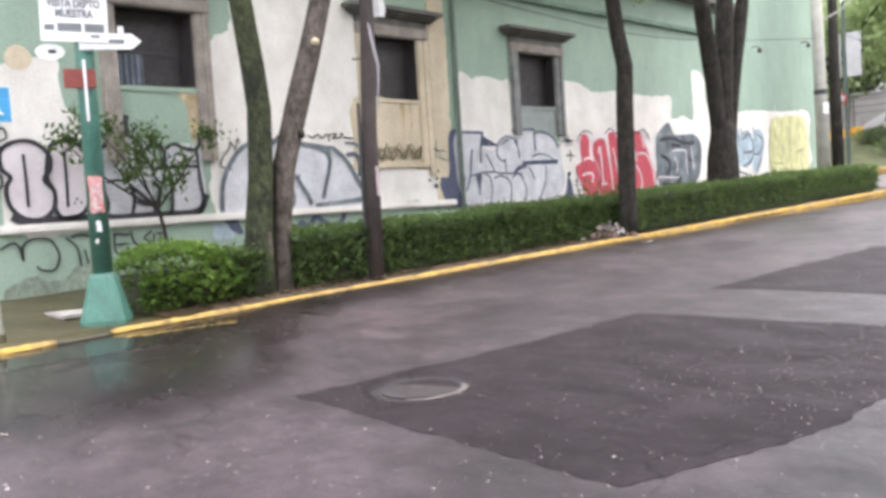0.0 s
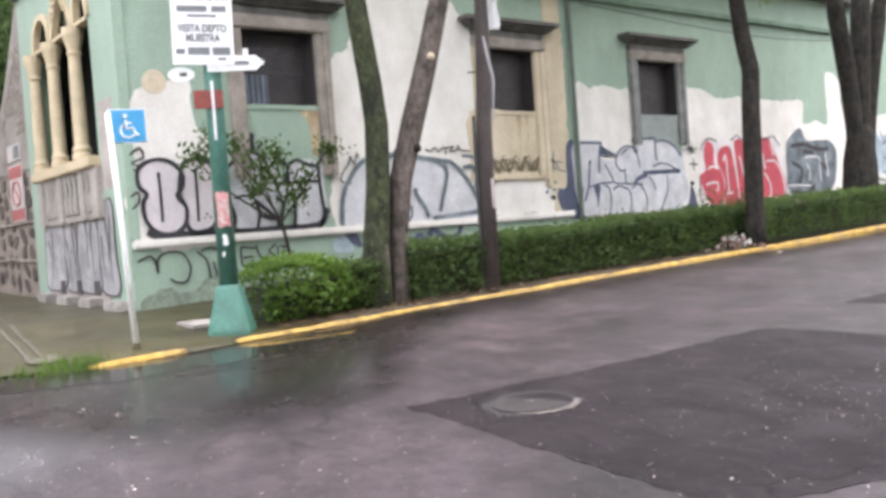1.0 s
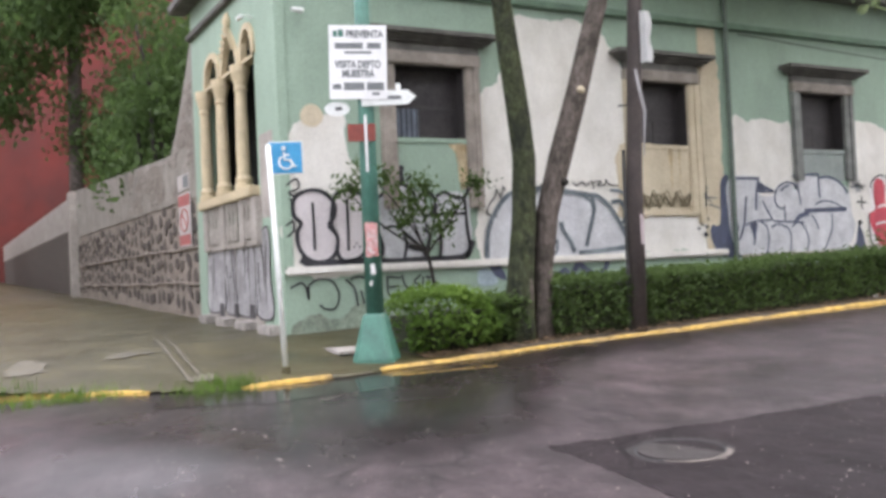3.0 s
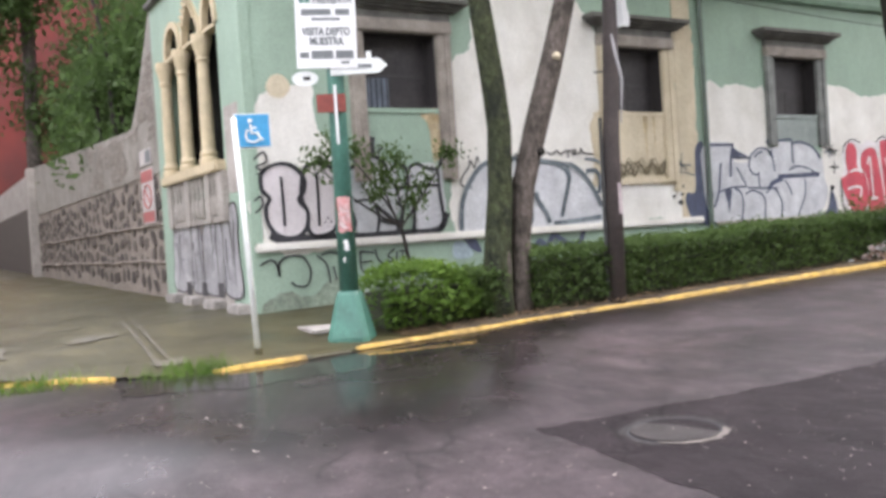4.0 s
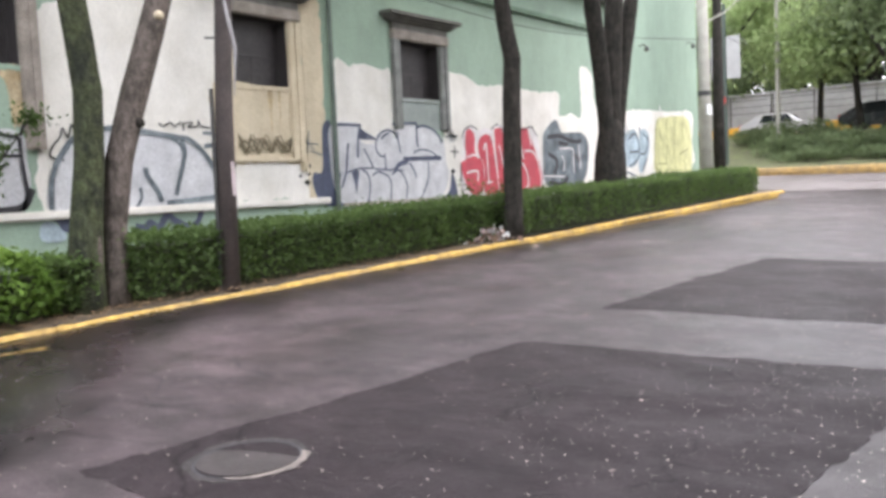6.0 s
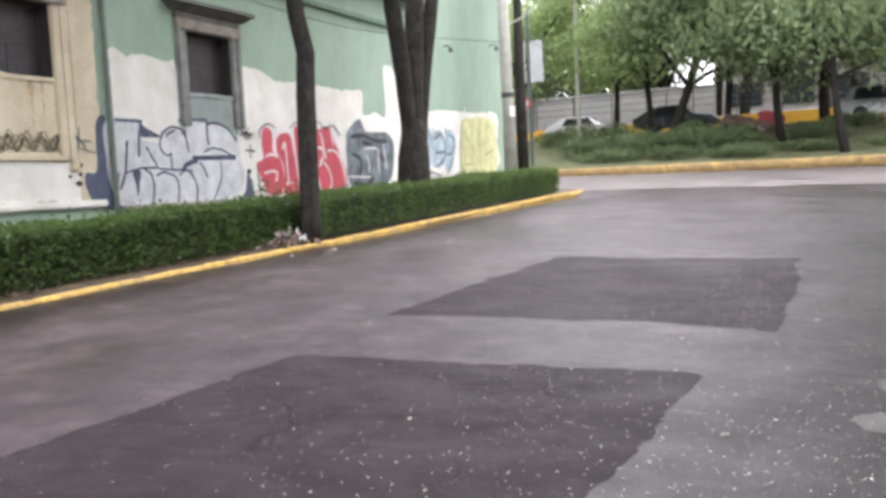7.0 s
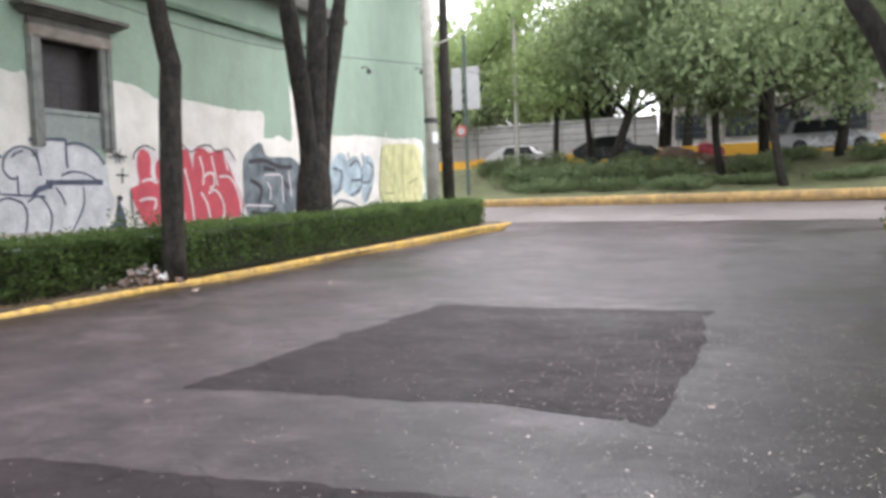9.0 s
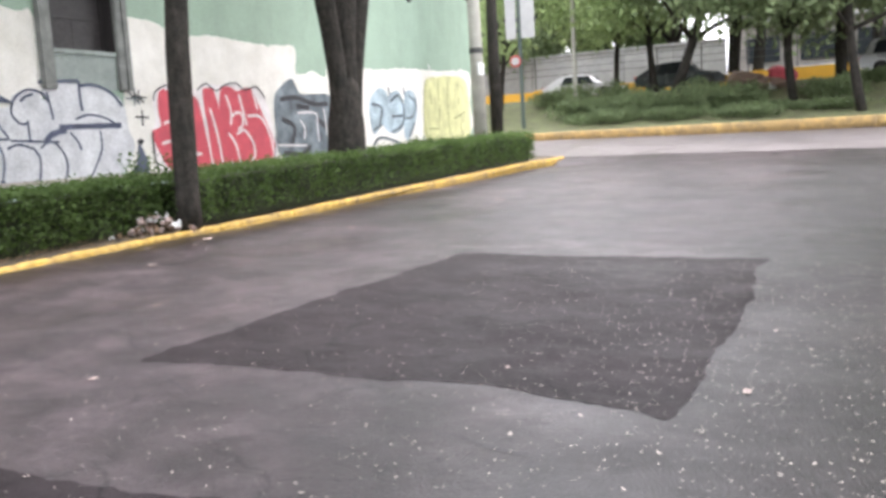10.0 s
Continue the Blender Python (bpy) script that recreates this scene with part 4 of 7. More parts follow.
stroke(BLACK_SPRAY, 0.03, [(6.3, 1.16), (6.43, 1.15)])
stroke(BLACK_SPRAY, 0.03, [(6.36, 1.15), (6.33, 0.95)])
stroke(BLACK_SPRAY, 0.03, [(4.18, 2.55), (4.32, 2.65), (4.36, 2.52), (4.21, 2.45), (4.31, 2.39)])
stroke(BLACK_SPRAY, 0.03, [(4.15, 1.98), (4.25, 2.04), (4.26, 1.91), (4.16, 1.82)])
stroke(BLACK_SPRAY, 0.03, [(4.21, 2.36), (4.28, 2.33)])
fill('paint_shape', SILVER, 2, [(7.37, 1.4), (7.42, 1.82), (7.58, 2.15), (7.88, 2.43), (8.39, 2.5), (9.07, 2.48), (9.62, 2.4), (9.93, 2.14), (10.2, 1.77), (10.2, 1.41), (9.48, 1.39), (8.71, 1.37), (7.79, 1.39)])
stroke(SLATE_SPRAY, 0.08, [(7.4, 1.4), (7.44, 1.82), (7.6, 2.15), (7.89, 2.43), (8.39, 2.51), (9.07, 2.45), (9.42, 2.4), (9.64, 2.37), (9.89, 2.17), (10.08, 1.9), (10.2, 1.67)])
stroke(SLATE_SPRAY, 0.08, [(9.5, 2.37), (9.53, 2.14), (9.41, 1.75), (9.34, 1.53)])
stroke(SLATE_SPRAY, 0.08, [(8.85, 1.95), (8.88, 1.82), (9.03, 1.6), (9.09, 1.44)])
stroke(SLATE_SPRAY, 0.08, [(9.9, 2.27), (10.11, 2.28), (10.2, 2.1), (10.15, 1.9)])
stroke(SLATE_SPRAY, 0.08, [(9.17, 1.42), (9.65, 1.45), (10.18, 1.49)])
stroke(SLATE_SPRAY, 0.05, [(9.3, 2.4), (9.46, 2.3), (9.51, 2.2)])
stroke(SLATE_SPRAY, 0.05, [(8.74, 1.67), (8.75, 1.51), (8.67, 1.39)])
stroke(SLATE_SPRAY, 0.05, [(7.83, 1.41), (8.21, 1.9), (8.3, 1.4)])
stroke(SLATE_SPRAY, 0.05, [(9.89, 2.48), (10.08, 2.47), (10.22, 2.4)])
stroke(BLACK_SPRAY, 0.025, [(7.63, 2.06), (7.44, 2.11), (7.48, 2.25), (7.59, 2.37), (7.63, 2.49), (7.7, 2.37), (7.76, 2.54), (7.79, 2.46)])
stroke(BLACK_SPRAY, 0.025, [(8.39, 2.43), (8.51, 2.59), (8.5, 2.4)])
stroke(BLACK_SPRAY, 0.025, [(9.12, 2.61), (9.2, 2.56), (9.32, 2.62), (9.39, 2.56), (9.52, 2.63), (9.55, 2.5), (9.55, 2.61), (9.72, 2.63), (9.63, 2.56), (9.8, 2.58), (9.82, 2.66), (9.88, 2.58), (10.08, 2.56)])
fill('paint_shape', BLUE_SPRAY, 2, [(7.26, 1.34), (7.57, 1.36), (7.71, 1.17), (7.74, 1.04), (7.56, 1.1), (7.43, 1.26)])
fill('paint_shape', PALE_BLUE_SPRAY, 2, [(7.25, 1.22), (7.43, 1.22), (7.59, 1.03), (7.45, 0.97), (7.24, 1.01)])
stroke(BLUE_SPRAY, 0.1, [(8.62, 1.11), (8.77, 1.08), (8.87, 1.15), (9.0, 1.06), (9.16, 1.24), (9.31, 1.14), (9.55, 1.05), (9.71, 1.13), (9.78, 1.34)])
fill('paint_shape', BLUE_SPRAY, 2.8, [(12.46, 2.61), (12.67, 2.73), (12.64, 1.94), (12.72, 1.47), (13.03, 1.24), (12.42, 1.26), (12.17, 1.59), (12.19, 1.83), (12.41, 1.87)])
fill('paint_shape', SILVER, 3, [(12.68, 2.68), (13.38, 2.73), (13.43, 2.41), (13.81, 2.37), (13.9, 2.54), (14.28, 2.61), (14.44, 2.48), (14.48, 2.74), (15.19, 2.73), (15.74, 2.63), (15.97, 2.42), (16.02, 2.03), (16.12, 1.73), (15.82, 1.3), (14.95, 1.22), (14.06, 1.15), (13.05, 1.21), (12.72, 1.47), (12.61, 2.14)])
stroke(BLUE_SPRAY, 0.05, [(12.85, 2.70), (13.16, 2.70), (13.46, 2.70)])
stroke(BLUE_SPRAY, 0.05, [(13.43, 2.70), (13.36, 2.42), (13.33, 2.09)])
stroke(BLUE_SPRAY, 0.05, [(13.09, 2.36), (13.04, 2.05), (13.00, 1.82), (12.87, 1.54)])
stroke(BLUE_SPRAY, 0.05, [(14.35, 2.75), (14.79, 2.78), (15.09, 2.80)])
stroke(BLUE_SPRAY, 0.05, [(15.09, 2.80), (15.09, 2.49), (15.11, 2.32)])
stroke(BLUE_SPRAY, 0.05, [(15.08, 2.71), (15.38, 2.74), (15.72, 2.62), (15.92, 2.41)])
stroke(BLUE_SPRAY, 0.035, [(13.41, 2.45), (13.66, 2.45), (13.86, 2.45)])
stroke(BLUE_SPRAY, 0.035, [(14.50, 2.45), (14.39, 2.59), (14.15, 2.63), (13.93, 2.51), (13.84, 2.30), (13.93, 2.15), (14.05, 2.12), (14.11, 2.17)])
stroke(BLUE_SPRAY, 0.035, [(14.10, 2.17), (14.10, 1.98), (14.11, 1.86)])
stroke(BLUE_SPRAY, 0.035, [(13.51, 2.27), (13.64, 2.07), (13.76, 1.90)])
stroke(BLUE_SPRAY, 0.035, [(13.03, 1.82), (13.32, 1.89), (13.74, 1.90)])
stroke(BLUE_SPRAY, 0.035, [(13.77, 1.88), (14.16, 1.86), (14.62, 1.84)])
stroke(BLUE_SPRAY, 0.035, [(13.71, 1.76), (13.90, 1.82), (14.12, 1.76)])
stroke(BLUE_SPRAY, 0.035, [(12.86, 1.82), (12.81, 1.63), (12.80, 1.44)])
stroke(BLUE_SPRAY, 0.035, [(13.43, 1.87), (13.59, 1.78), (13.63, 1.53), (13.56, 1.25)])
stroke(BLUE_SPRAY, 0.035, [(14.12, 1.78), (14.23, 1.63), (14.23, 1.42), (14.16, 1.15)])
stroke(BLUE_SPRAY, 0.035, [(14.27, 1.76), (14.48, 1.85), (14.66, 1.68), (14.72, 1.46), (14.63, 1.19), (14.53, 1.05)])
stroke(BLUE_SPRAY, 0.035, [(14.96, 2.19), (15.20, 2.26), (15.48, 2.23), (15.73, 2.13)])
stroke(BLUE_SPRAY, 0.035, [(14.83, 1.99), (14.96, 1.84), (15.01, 1.70)])
stroke(BLUE_SPRAY, 0.035, [(15.42, 2.00), (15.42, 1.73), (15.28, 1.46), (15.06, 1.14)])
stroke(BLUE_SPRAY, 0.035, [(14.48, 2.61), (14.52, 2.38), (14.55, 2.18)])
stroke(BLUE_SPRAY, 0.035, [(14.01, 2.45), (14.09, 2.52), (14.24, 2.57)])
stroke(BLUE_SPRAY, 0.09, [(14.64, 2.07), (15.19, 2.08), (15.87, 2.09)])
stroke(BLUE_SPRAY, 0.09, [(14.35, 1.83), (14.50, 1.96), (14.77, 2.02)])
fill('paint_shape', BLUE_SPRAY, 3.2, [(13.43, 2.64), (13.62, 2.56), (13.83, 2.48), (13.61, 2.47), (13.41, 2.46)])
fill('paint_shape', BLUE_SPRAY, 3.2, [(13.16, 1.82), (13.22, 1.63), (13.25, 1.42), (13.31, 1.63), (13.34, 1.85)])
fill('paint_shape', BLUE_SPRAY, 3.2, [(13.57, 1.32), (13.65, 1.22), (13.59, 1.14), (13.44, 1.15)])
fill('paint_shape', BLUE_SPRAY, 3.2, [(16.22, 1.77), (16.38, 1.44), (16.34, 1.25), (15.83, 1.21), (16.10, 1.40)])
TAG_BROWN = mat("brown_tag_spray", (0.2, 0.165, 0.1), 0.7, 0.3, 5, 30, 0)
for off, f in ((0.0, 4.1), (0.04, 5.3), (-0.03, 6.1)):
    stroke(TAG_BROWN, 0.022, [(10.5 + 1.5 * t, 2.3 + off + 0.11 * math.sin(f * 6 * t + 9 * off) + 0.03 * math.sin(31 * t)) for t in span(0, 1, 26)])
stroke(TAG_BROWN, 0.03, [(10.56, 2.33), (10.73, 2.19), (10.84, 2.41), (10.97, 2.18), (11.13, 2.37), (11.27, 2.18), (11.38, 2.45), (11.51, 2.18), (11.68, 2.41), (11.81, 2.22), (11.93, 2.41)])
stroke(TAG_BROWN, 0.03, [(10.52, 2.21), (10.7, 2.37), (10.88, 2.2), (11.06, 2.41), (11.22, 2.22), (11.42, 2.37), (11.61, 2.18), (11.78, 2.41), (11.96, 2.2)])
stroke(SLATE_SPRAY, 0.025, [(12.12, 2.56), (12.07, 2.18)])
stroke(SLATE_SPRAY, 0.025, [(11.88, 2.37), (12.34, 2.33)])
stroke(SLATE_SPRAY, 0.025, [(11.96, 2.49), (12.22, 2.24)])
stroke(SLATE_SPRAY, 0.025, [(16.23, 2.72), (16.2, 2.42)])
stroke(SLATE_SPRAY, 0.025, [(16.02, 2.54), (16.41, 2.55)])
stroke(SLATE_SPRAY, 0.025, [(16.09, 2.65), (16.33, 2.44)])
stroke(SLATE_SPRAY, 0.025, [(12.12, 2.22), (12.43, 2.14)])
fill('paint_shape', BLACK_SPRAY, 3, [(12.05, 1.95), (12.1, 1.99), (12.15, 1.95), (12.1, 1.91)])
fill('paint_shape', BLACK_SPRAY, 3, [(12.04, 1.81), (12.09, 1.84), (12.12, 1.81), (12.08, 1.78)])
fill('paint_shape', BLACK_SPRAY, 3, [(11.97, 1.66), (12.04, 1.71), (12.11, 1.66), (12.04, 1.61)])
fill('paint_shape', BLACK_SPRAY, 3, [(11.84, 1.78), (11.88, 1.81), (11.92, 1.78), (11.87, 1.75)])
fill('paint_shape', BLACK_SPRAY, 3, [(16.18, 1.81), (16.26, 1.86), (16.34, 1.81), (16.25, 1.75)])
fill('paint_shape', WHITE_SPRAY, 2, [(16.64, 2.55), (16.93, 2.79), (17.24, 2.68), (17.48, 2.77), (17.77, 2.74), (18.02, 2.85), (18.45, 2.84), (18.85, 2.9), (19.17, 2.78), (19.52, 2.83), (19.77, 2.47), (19.92, 1.96), (19.88, 1.33), (18.31, 1.22), (17.1, 1.18), (16.62, 1.22), (16.57, 1.61), (16.56, 1.96), (16.67, 2.2)])
# red letters
fill('paint_shape', RED_SPRAY, 3, [(16.76, 2.62), (16.87, 2.72), (17.02, 2.68), (17.10, 2.53), (17.10, 2.20), (17.31, 2.09), (17.41, 1.79), (17.37, 1.43), (17.16, 1.28), (16.84, 1.34), (16.70, 1.56), (16.55, 1.85), (16.56, 1.99), (16.76, 2.08), (16.73, 2.35)])
fill('paint_shape', RED_SPRAY, 3, [(17.29, 2.53), (17.49, 2.61), (17.72, 2.57), (17.81, 2.27), (17.88, 1.92), (17.96, 1.36), (17.87, 1.28), (17.45, 1.29), (17.39, 1.49), (17.44, 1.79), (17.36, 2.05), (17.22, 2.20), (17.21, 2.39)])
fill('paint_shape', RED_SPRAY, 3, [(17.88, 2.67), (18.01, 2.77), (18.20, 2.72), (18.32, 2.29), (18.41, 1.80), (18.53, 1.41), (18.46, 1.27), (18.06, 1.28), (17.95, 1.92)])
fill('paint_shape', RED_SPRAY, 3, [(18.37, 2.73), (18.62, 2.83), (18.87, 2.74), (19.11, 2.82), (19.32, 2.77), (19.47, 2.50), (19.69, 2.13), (19.86, 1.81), (19.89, 1.45), (19.45, 1.37), (18.92, 1.31), (18.71, 1.26), (18.53, 1.41), (18.39, 1.80), (18.30, 2.28)])
stroke(WHITE_SPRAY, 0.05, [(16.83, 2.11), (17.04, 2.16), (17.25, 2.09)])
stroke(WHITE_SPRAY, 0.05, [(16.75, 1.76), (16.97, 1.80), (17.18, 1.77), (17.13, 1.58)])
stroke(WHITE_SPRAY, 0.05, [(17.42, 2.26), (17.52, 2.38), (17.57, 1.55)])
stroke(WHITE_SPRAY, 0.05, [(17.49, 1.53), (17.72, 1.55)])
stroke(WHITE_SPRAY, 0.05, [(18.51, 2.66), (18.62, 2.35), (18.59, 2.07)])
stroke(WHITE_SPRAY, 0.05, [(18.62, 2.23), (18.78, 2.32), (18.93, 2.28), (18.94, 2.08), (18.79, 1.99)])
stroke(WHITE_SPRAY, 0.05, [(18.89, 2.68), (18.98, 2.36), (19.06, 2.06)])
stroke(WHITE_SPRAY, 0.05, [(19.12, 2.25), (19.45, 2.25), (19.66, 2.07), (19.81, 1.74), (19.86, 1.45)])
stroke(WHITE_SPRAY, 0.05, [(19.32, 2.77), (19.43, 2.38)])
stroke(WHITE_SPRAY, 0.05, [(18.74, 1.89), (18.97, 1.97), (19.20, 1.74), (19.24, 1.47), (19.12, 1.35)])
stroke(WHITE_SPRAY, 0.05, [(18.51, 1.92), (18.70, 1.67), (18.79, 1.27)])
stroke(WHITE_SPRAY, 0.05, [(18.04, 2.39), (18.18, 1.92), (18.27, 1.35)])
stroke(BLACK_SPRAY, 0.03, [(16.64, 2.51), (16.7, 2.67), (16.96, 2.79), (17.22, 2.72)])
stroke(BLACK_SPRAY, 0.03, [(17.74, 2.73), (17.99, 2.85), (18.25, 2.73), (18.52, 2.85), (18.85, 2.89), (19.07, 2.77), (19.45, 2.84), (19.71, 2.61)])
stroke(BLACK_SPRAY, 0.03, [(16.55, 1.96), (16.55, 1.53), (16.63, 1.23)])
stroke(BLACK_SPRAY, 0.03, [(16.13, 2.58), (16.48, 2.56)])
stroke(BLACK_SPRAY, 0.03, [(16.32, 2.69), (16.29, 2.45)])
stroke(BLACK_SPRAY, 0.03, [(16.19, 2.65), (16.42, 2.47)])
stroke(BLACK_SPRAY, 0.03, [(16.19, 2.23), (16.49, 2.22)])
stroke(BLACK_SPRAY, 0.03, [(16.35, 2.35), (16.34, 2.08)])
stroke(BLACK_SPRAY, 0.03, [(19.94, 1.82), (19.88, 1.33)])
fill('paint_shape', SLATE_SPRAY, 2, [(20.02, 2.64), (20.3, 2.9), (20.68, 3.05), (20.94, 2.75), (21.56, 2.76), (22.05, 2.73), (22.34, 2.4), (22.16, 1.63), (21.62, 1.36), (20.61, 1.34), (20.05, 1.46), (19.98, 2.07)])
stroke(WHITE_SPRAY, 0.04, [(20.77, 2.32), (21.43, 2.32), (21.47, 2.02), (21.5, 1.69)])
stroke(WHITE_SPRAY, 0.04, [(20.86, 2.16), (20.99, 1.98), (20.96, 1.75)])
stroke(WHITE_SPRAY, 0.04, [(20.0, 1.64), (21.02, 1.61)])
stroke(WHITE_SPRAY, 0.04, [(21.76, 2.44), (21.85, 1.82)])
stroke(BLACK_SPRAY, 0.1, [(20.19, 2.6), (20.78, 2.65), (21.37, 2.53), (21.94, 2.53)])
stroke(BLACK_SPRAY, 0.1, [(20.21, 2.2), (20.62, 2.02), (20.5, 1.67)])
stroke(BLACK_SPRAY, 0.1, [(20.19, 1.48), (20.85, 1.43), (21.18, 1.6)])
stroke(BLACK_SPRAY, 0.1, [(21.49, 2.2), (21.79, 2.01)])
stroke(BLACK_SPRAY, 0.1, [(20.75, 2.47), (21.2, 2.43)])
fill('paint_shape', PALE_BLUE_SPRAY, 2, [(23.79, 2.66), (24.28, 2.98), (24.66, 2.79), (24.69, 2.2), (24.25, 1.99), (23.88, 1.81), (23.73, 2.2)])
fill('paint_shape', PALE_BLUE_SPRAY, 2, [(24.65, 2.73), (25.21, 2.93), (25.48, 2.48), (25.36, 1.98), (24.85, 1.81), (24.36, 2.04)])
fill('paint_shape', PALE_BLUE_SPRAY, 2, [(25.52, 2.81), (25.93, 2.95), (26.19, 2.71), (26.13, 2.2), (25.66, 1.65), (25.4, 1.82)])
stroke(SLATE_SPRAY, 0.07, [(23.83, 2.56), (24.31, 2.46), (24.16, 2.04)])
stroke(SLATE_SPRAY, 0.07, [(23.84, 1.89), (24.26, 2.04)])
stroke(SLATE_SPRAY, 0.07, [(24.74, 2.63), (25.19, 2.8), (25.43, 2.48), (25.32, 2.04), (24.75, 1.85)])
stroke(SLATE_SPRAY, 0.07, [(24.8, 2.25), (25.35, 2.28)])
stroke(SLATE_SPRAY, 0.07, [(25.75, 2.81), (26.12, 2.6), (25.91, 2.26), (25.5, 2.2)])
stroke(SLATE_SPRAY, 0.07, [(25.66, 1.7), (26.0, 2.09)])
stroke(SLATE_SPRAY, 0.07, [(23.8, 1.53), (24.11, 1.71), (24.62, 1.67), (25.14, 1.55)])
stroke(SLATE_SPRAY, 0.07, [(24.69, 3.0), (24.76, 2.73)])
stroke(SLATE_SPRAY, 0.07, [(25.49, 3.02), (25.52, 2.81)])
fill('paint_shape', YELLOW_SPRAY, 2, [(26.74, 3.23), (27.37, 3.37), (29.13, 3.42), (29.5, 2.83), (29.44, 1.66), (28.35, 1.61), (26.66, 1.61), (26.58, 2.43)])
stroke(OLIVE_SPRAY, 0.035, [(26.76, 3.23), (26.55, 2.43), (26.66, 1.61)])
stroke(OLIVE_SPRAY, 0.035, [(27.5, 3.32), (27.48, 2.67)])
stroke(OLIVE_SPRAY, 0.035, [(28.08, 3.28), (28.05, 2.5)])
stroke(OLIVE_SPRAY, 0.035, [(28.76, 3.25), (28.75, 2.63)])
stroke(OLIVE_SPRAY, 0.035, [(27.53, 2.56), (27.39, 1.97)])
stroke(OLIVE_SPRAY, 0.035, [(26.82, 1.91), (27.45, 1.91)])
stroke(OLIVE_SPRAY, 0.035, [(28.03, 2.38), (28.09, 1.72)])
stroke(OLIVE_SPRAY, 0.035, [(28.42, 2.2), (29.15, 2.39)])
stroke(OLIVE_SPRAY, 0.035, [(28.82, 2.08), (28.92, 1.67)])
stroke(OLIVE_SPRAY, 0.035, [(26.95, 3.01), (27.03, 2.61)])
stroke(WHITE_SPRAY, 0.03, [(26.98, 3.24), (26.98, 3.7), (27.12, 3.36)])

DAMP = mat("damp_grime", (0.17, 0.185, 0.145), 0.7, 0.4, 3, 30, 0.1, tone=(0.27, 0.35, 0.27), spread=0.9, mid=5, mottle=0.9)
fill('damp_stain', DAMP, 1.2, [(4.25, 0.35), (5.2, 0.38), (6.4, 0.4), (7.5, 0.45), (7.4, 0.72), (6.8, 0.66), (6.2, 0.82), (5.7, 0.7), (5.3, 0.86), (4.9, 0.62), (4.5, 0.7), (4.2, 0.55)])
for y, z, w in ((11.3, 3.2, 0.05), (11.5, 3.2, 0.025), (7.0, 3.2, 0.07)):
    fill('rust_streak', OCHRE_STAIN, 2, [(y - w, z), (y + w, z), (y + w * 0.6, z - 0.3), (y, z - 0.55 - w * 3), (y - w * 0.7, z - 0.25)])

# ---- side street: rubble wall, red building ----
rubble = root("rubble_wall", F - 10, YC, 0.6, "dark rubble stone wall with pale mortar and whitewashed top", "wall", kind="structure")
bm = bmesh.new()


def wall_top(s):
    base = 3.85 + 0.05 * (s - 6.7)
    return base + max(0, 6.7 - s) ** 1.25 * 0.85


ss = span(4.65, 21.5, 34)
front_v = [[bm.verts.new((-0.03 + 0.02 * noise.noise((s, k, 0)), -s, 0.3 + (wall_top(s) - 0.3) * k / 8)) for k in range(9)] for s in ss]
back_v = [[bm.verts.new((-0.45, -s, 0.3 + (wall_top(s) - 0.3) * k / 8)) for k in range(9)] for s in ss]
for i in range(len(ss) - 1):
    for k in range(8):
        bm.faces.new((front_v[i][k], front_v[i][k + 1], front_v[i + 1][k + 1], front_v[i + 1][k]))
        bm.faces.new((back_v[i][k], back_v[i + 1][k], back_v[i + 1][k + 1], back_v[i][k + 1]))
    bm.faces.new((front_v[i][8], back_v[i][8], back_v[i + 1][8], front_v[i + 1][8]))
bmesh.ops.recalc_face_normals(bm, faces=bm.faces)
side_part("wall_core", bm, MORTAR, "", rubble)
bm = bmesh.new()
fv = [[bm.verts.new((0.0, -s, z)) for z in (2.84 + 0.006 * (s - 5) + 0.05 * noise.noise((s * 1.3, 0, 2)), wall_top(s) + 0.02)] + [bm.verts.new((-0.4, -s, wall_top(s) + 0.02))] for s in ss]
for a, b in zip(fv, fv[1:]):
    bm.faces.new((a[0], a[1], b[1], b[0]))
    bm.faces.new((a[1], a[2], b[2], b[1]))
side_part("plaster_top", bm, mat("grimy_white_plaster", (0.31, 0.285, 0.25), 0.9, 0.35, 1.2, 30, 0.3, tone=(0.19, 0.172, 0.15), spread=0.7),  "flaking whitewashed plaster", rubble)
side_part("gate_pillar", boxed(-0.5, 0.25, -22.1, -21.5, 0.6, 4.6, bevel=0.03), PLASTER_WHITE, "", rubble)
side_part("far_wall", boxed(-0.4, 0.0, -67, -22.1, 0.6, 3.3), STONE, "", rubble)
side_part("far_wall_top", boxed(-0.4, 0.015, -67, -22.1, 3.3, 4.55, bevel=0.02), PLASTER_WHITE, "", rubble)
stone_meshes = []
for k in range(10):
    bm, rnd = bmesh.new(), random.Random(k)
    n = rnd.choice((6, 7, 8))
    rim = []
    for i in range(n):
        a = 2 * math.pi * (i + rnd.uniform(-0.38, 0.38)) / n
        r = rnd.uniform(0.38, 0.6)
        rim.append((r * math.cos(a), r * math.sin(a)))
    rows = [[bm.verts.new((x, p * f, q * f)) for p, q in rim] for x, f in ((-0.06, 1.0), (0.004, 1.0), (0.014, 0.86))]
    for p, q in zip(rows, rows[1:]):
        for i in range(n):
            bm.faces.new((p[i], p[(i + 1) % n], q[(i + 1) % n], q[i]))
    bm.faces.new(rows[-1])
    stone_meshes.append(mesh_of("stone", bm, STONE))
rnd = random.Random(5)
s = 4.75
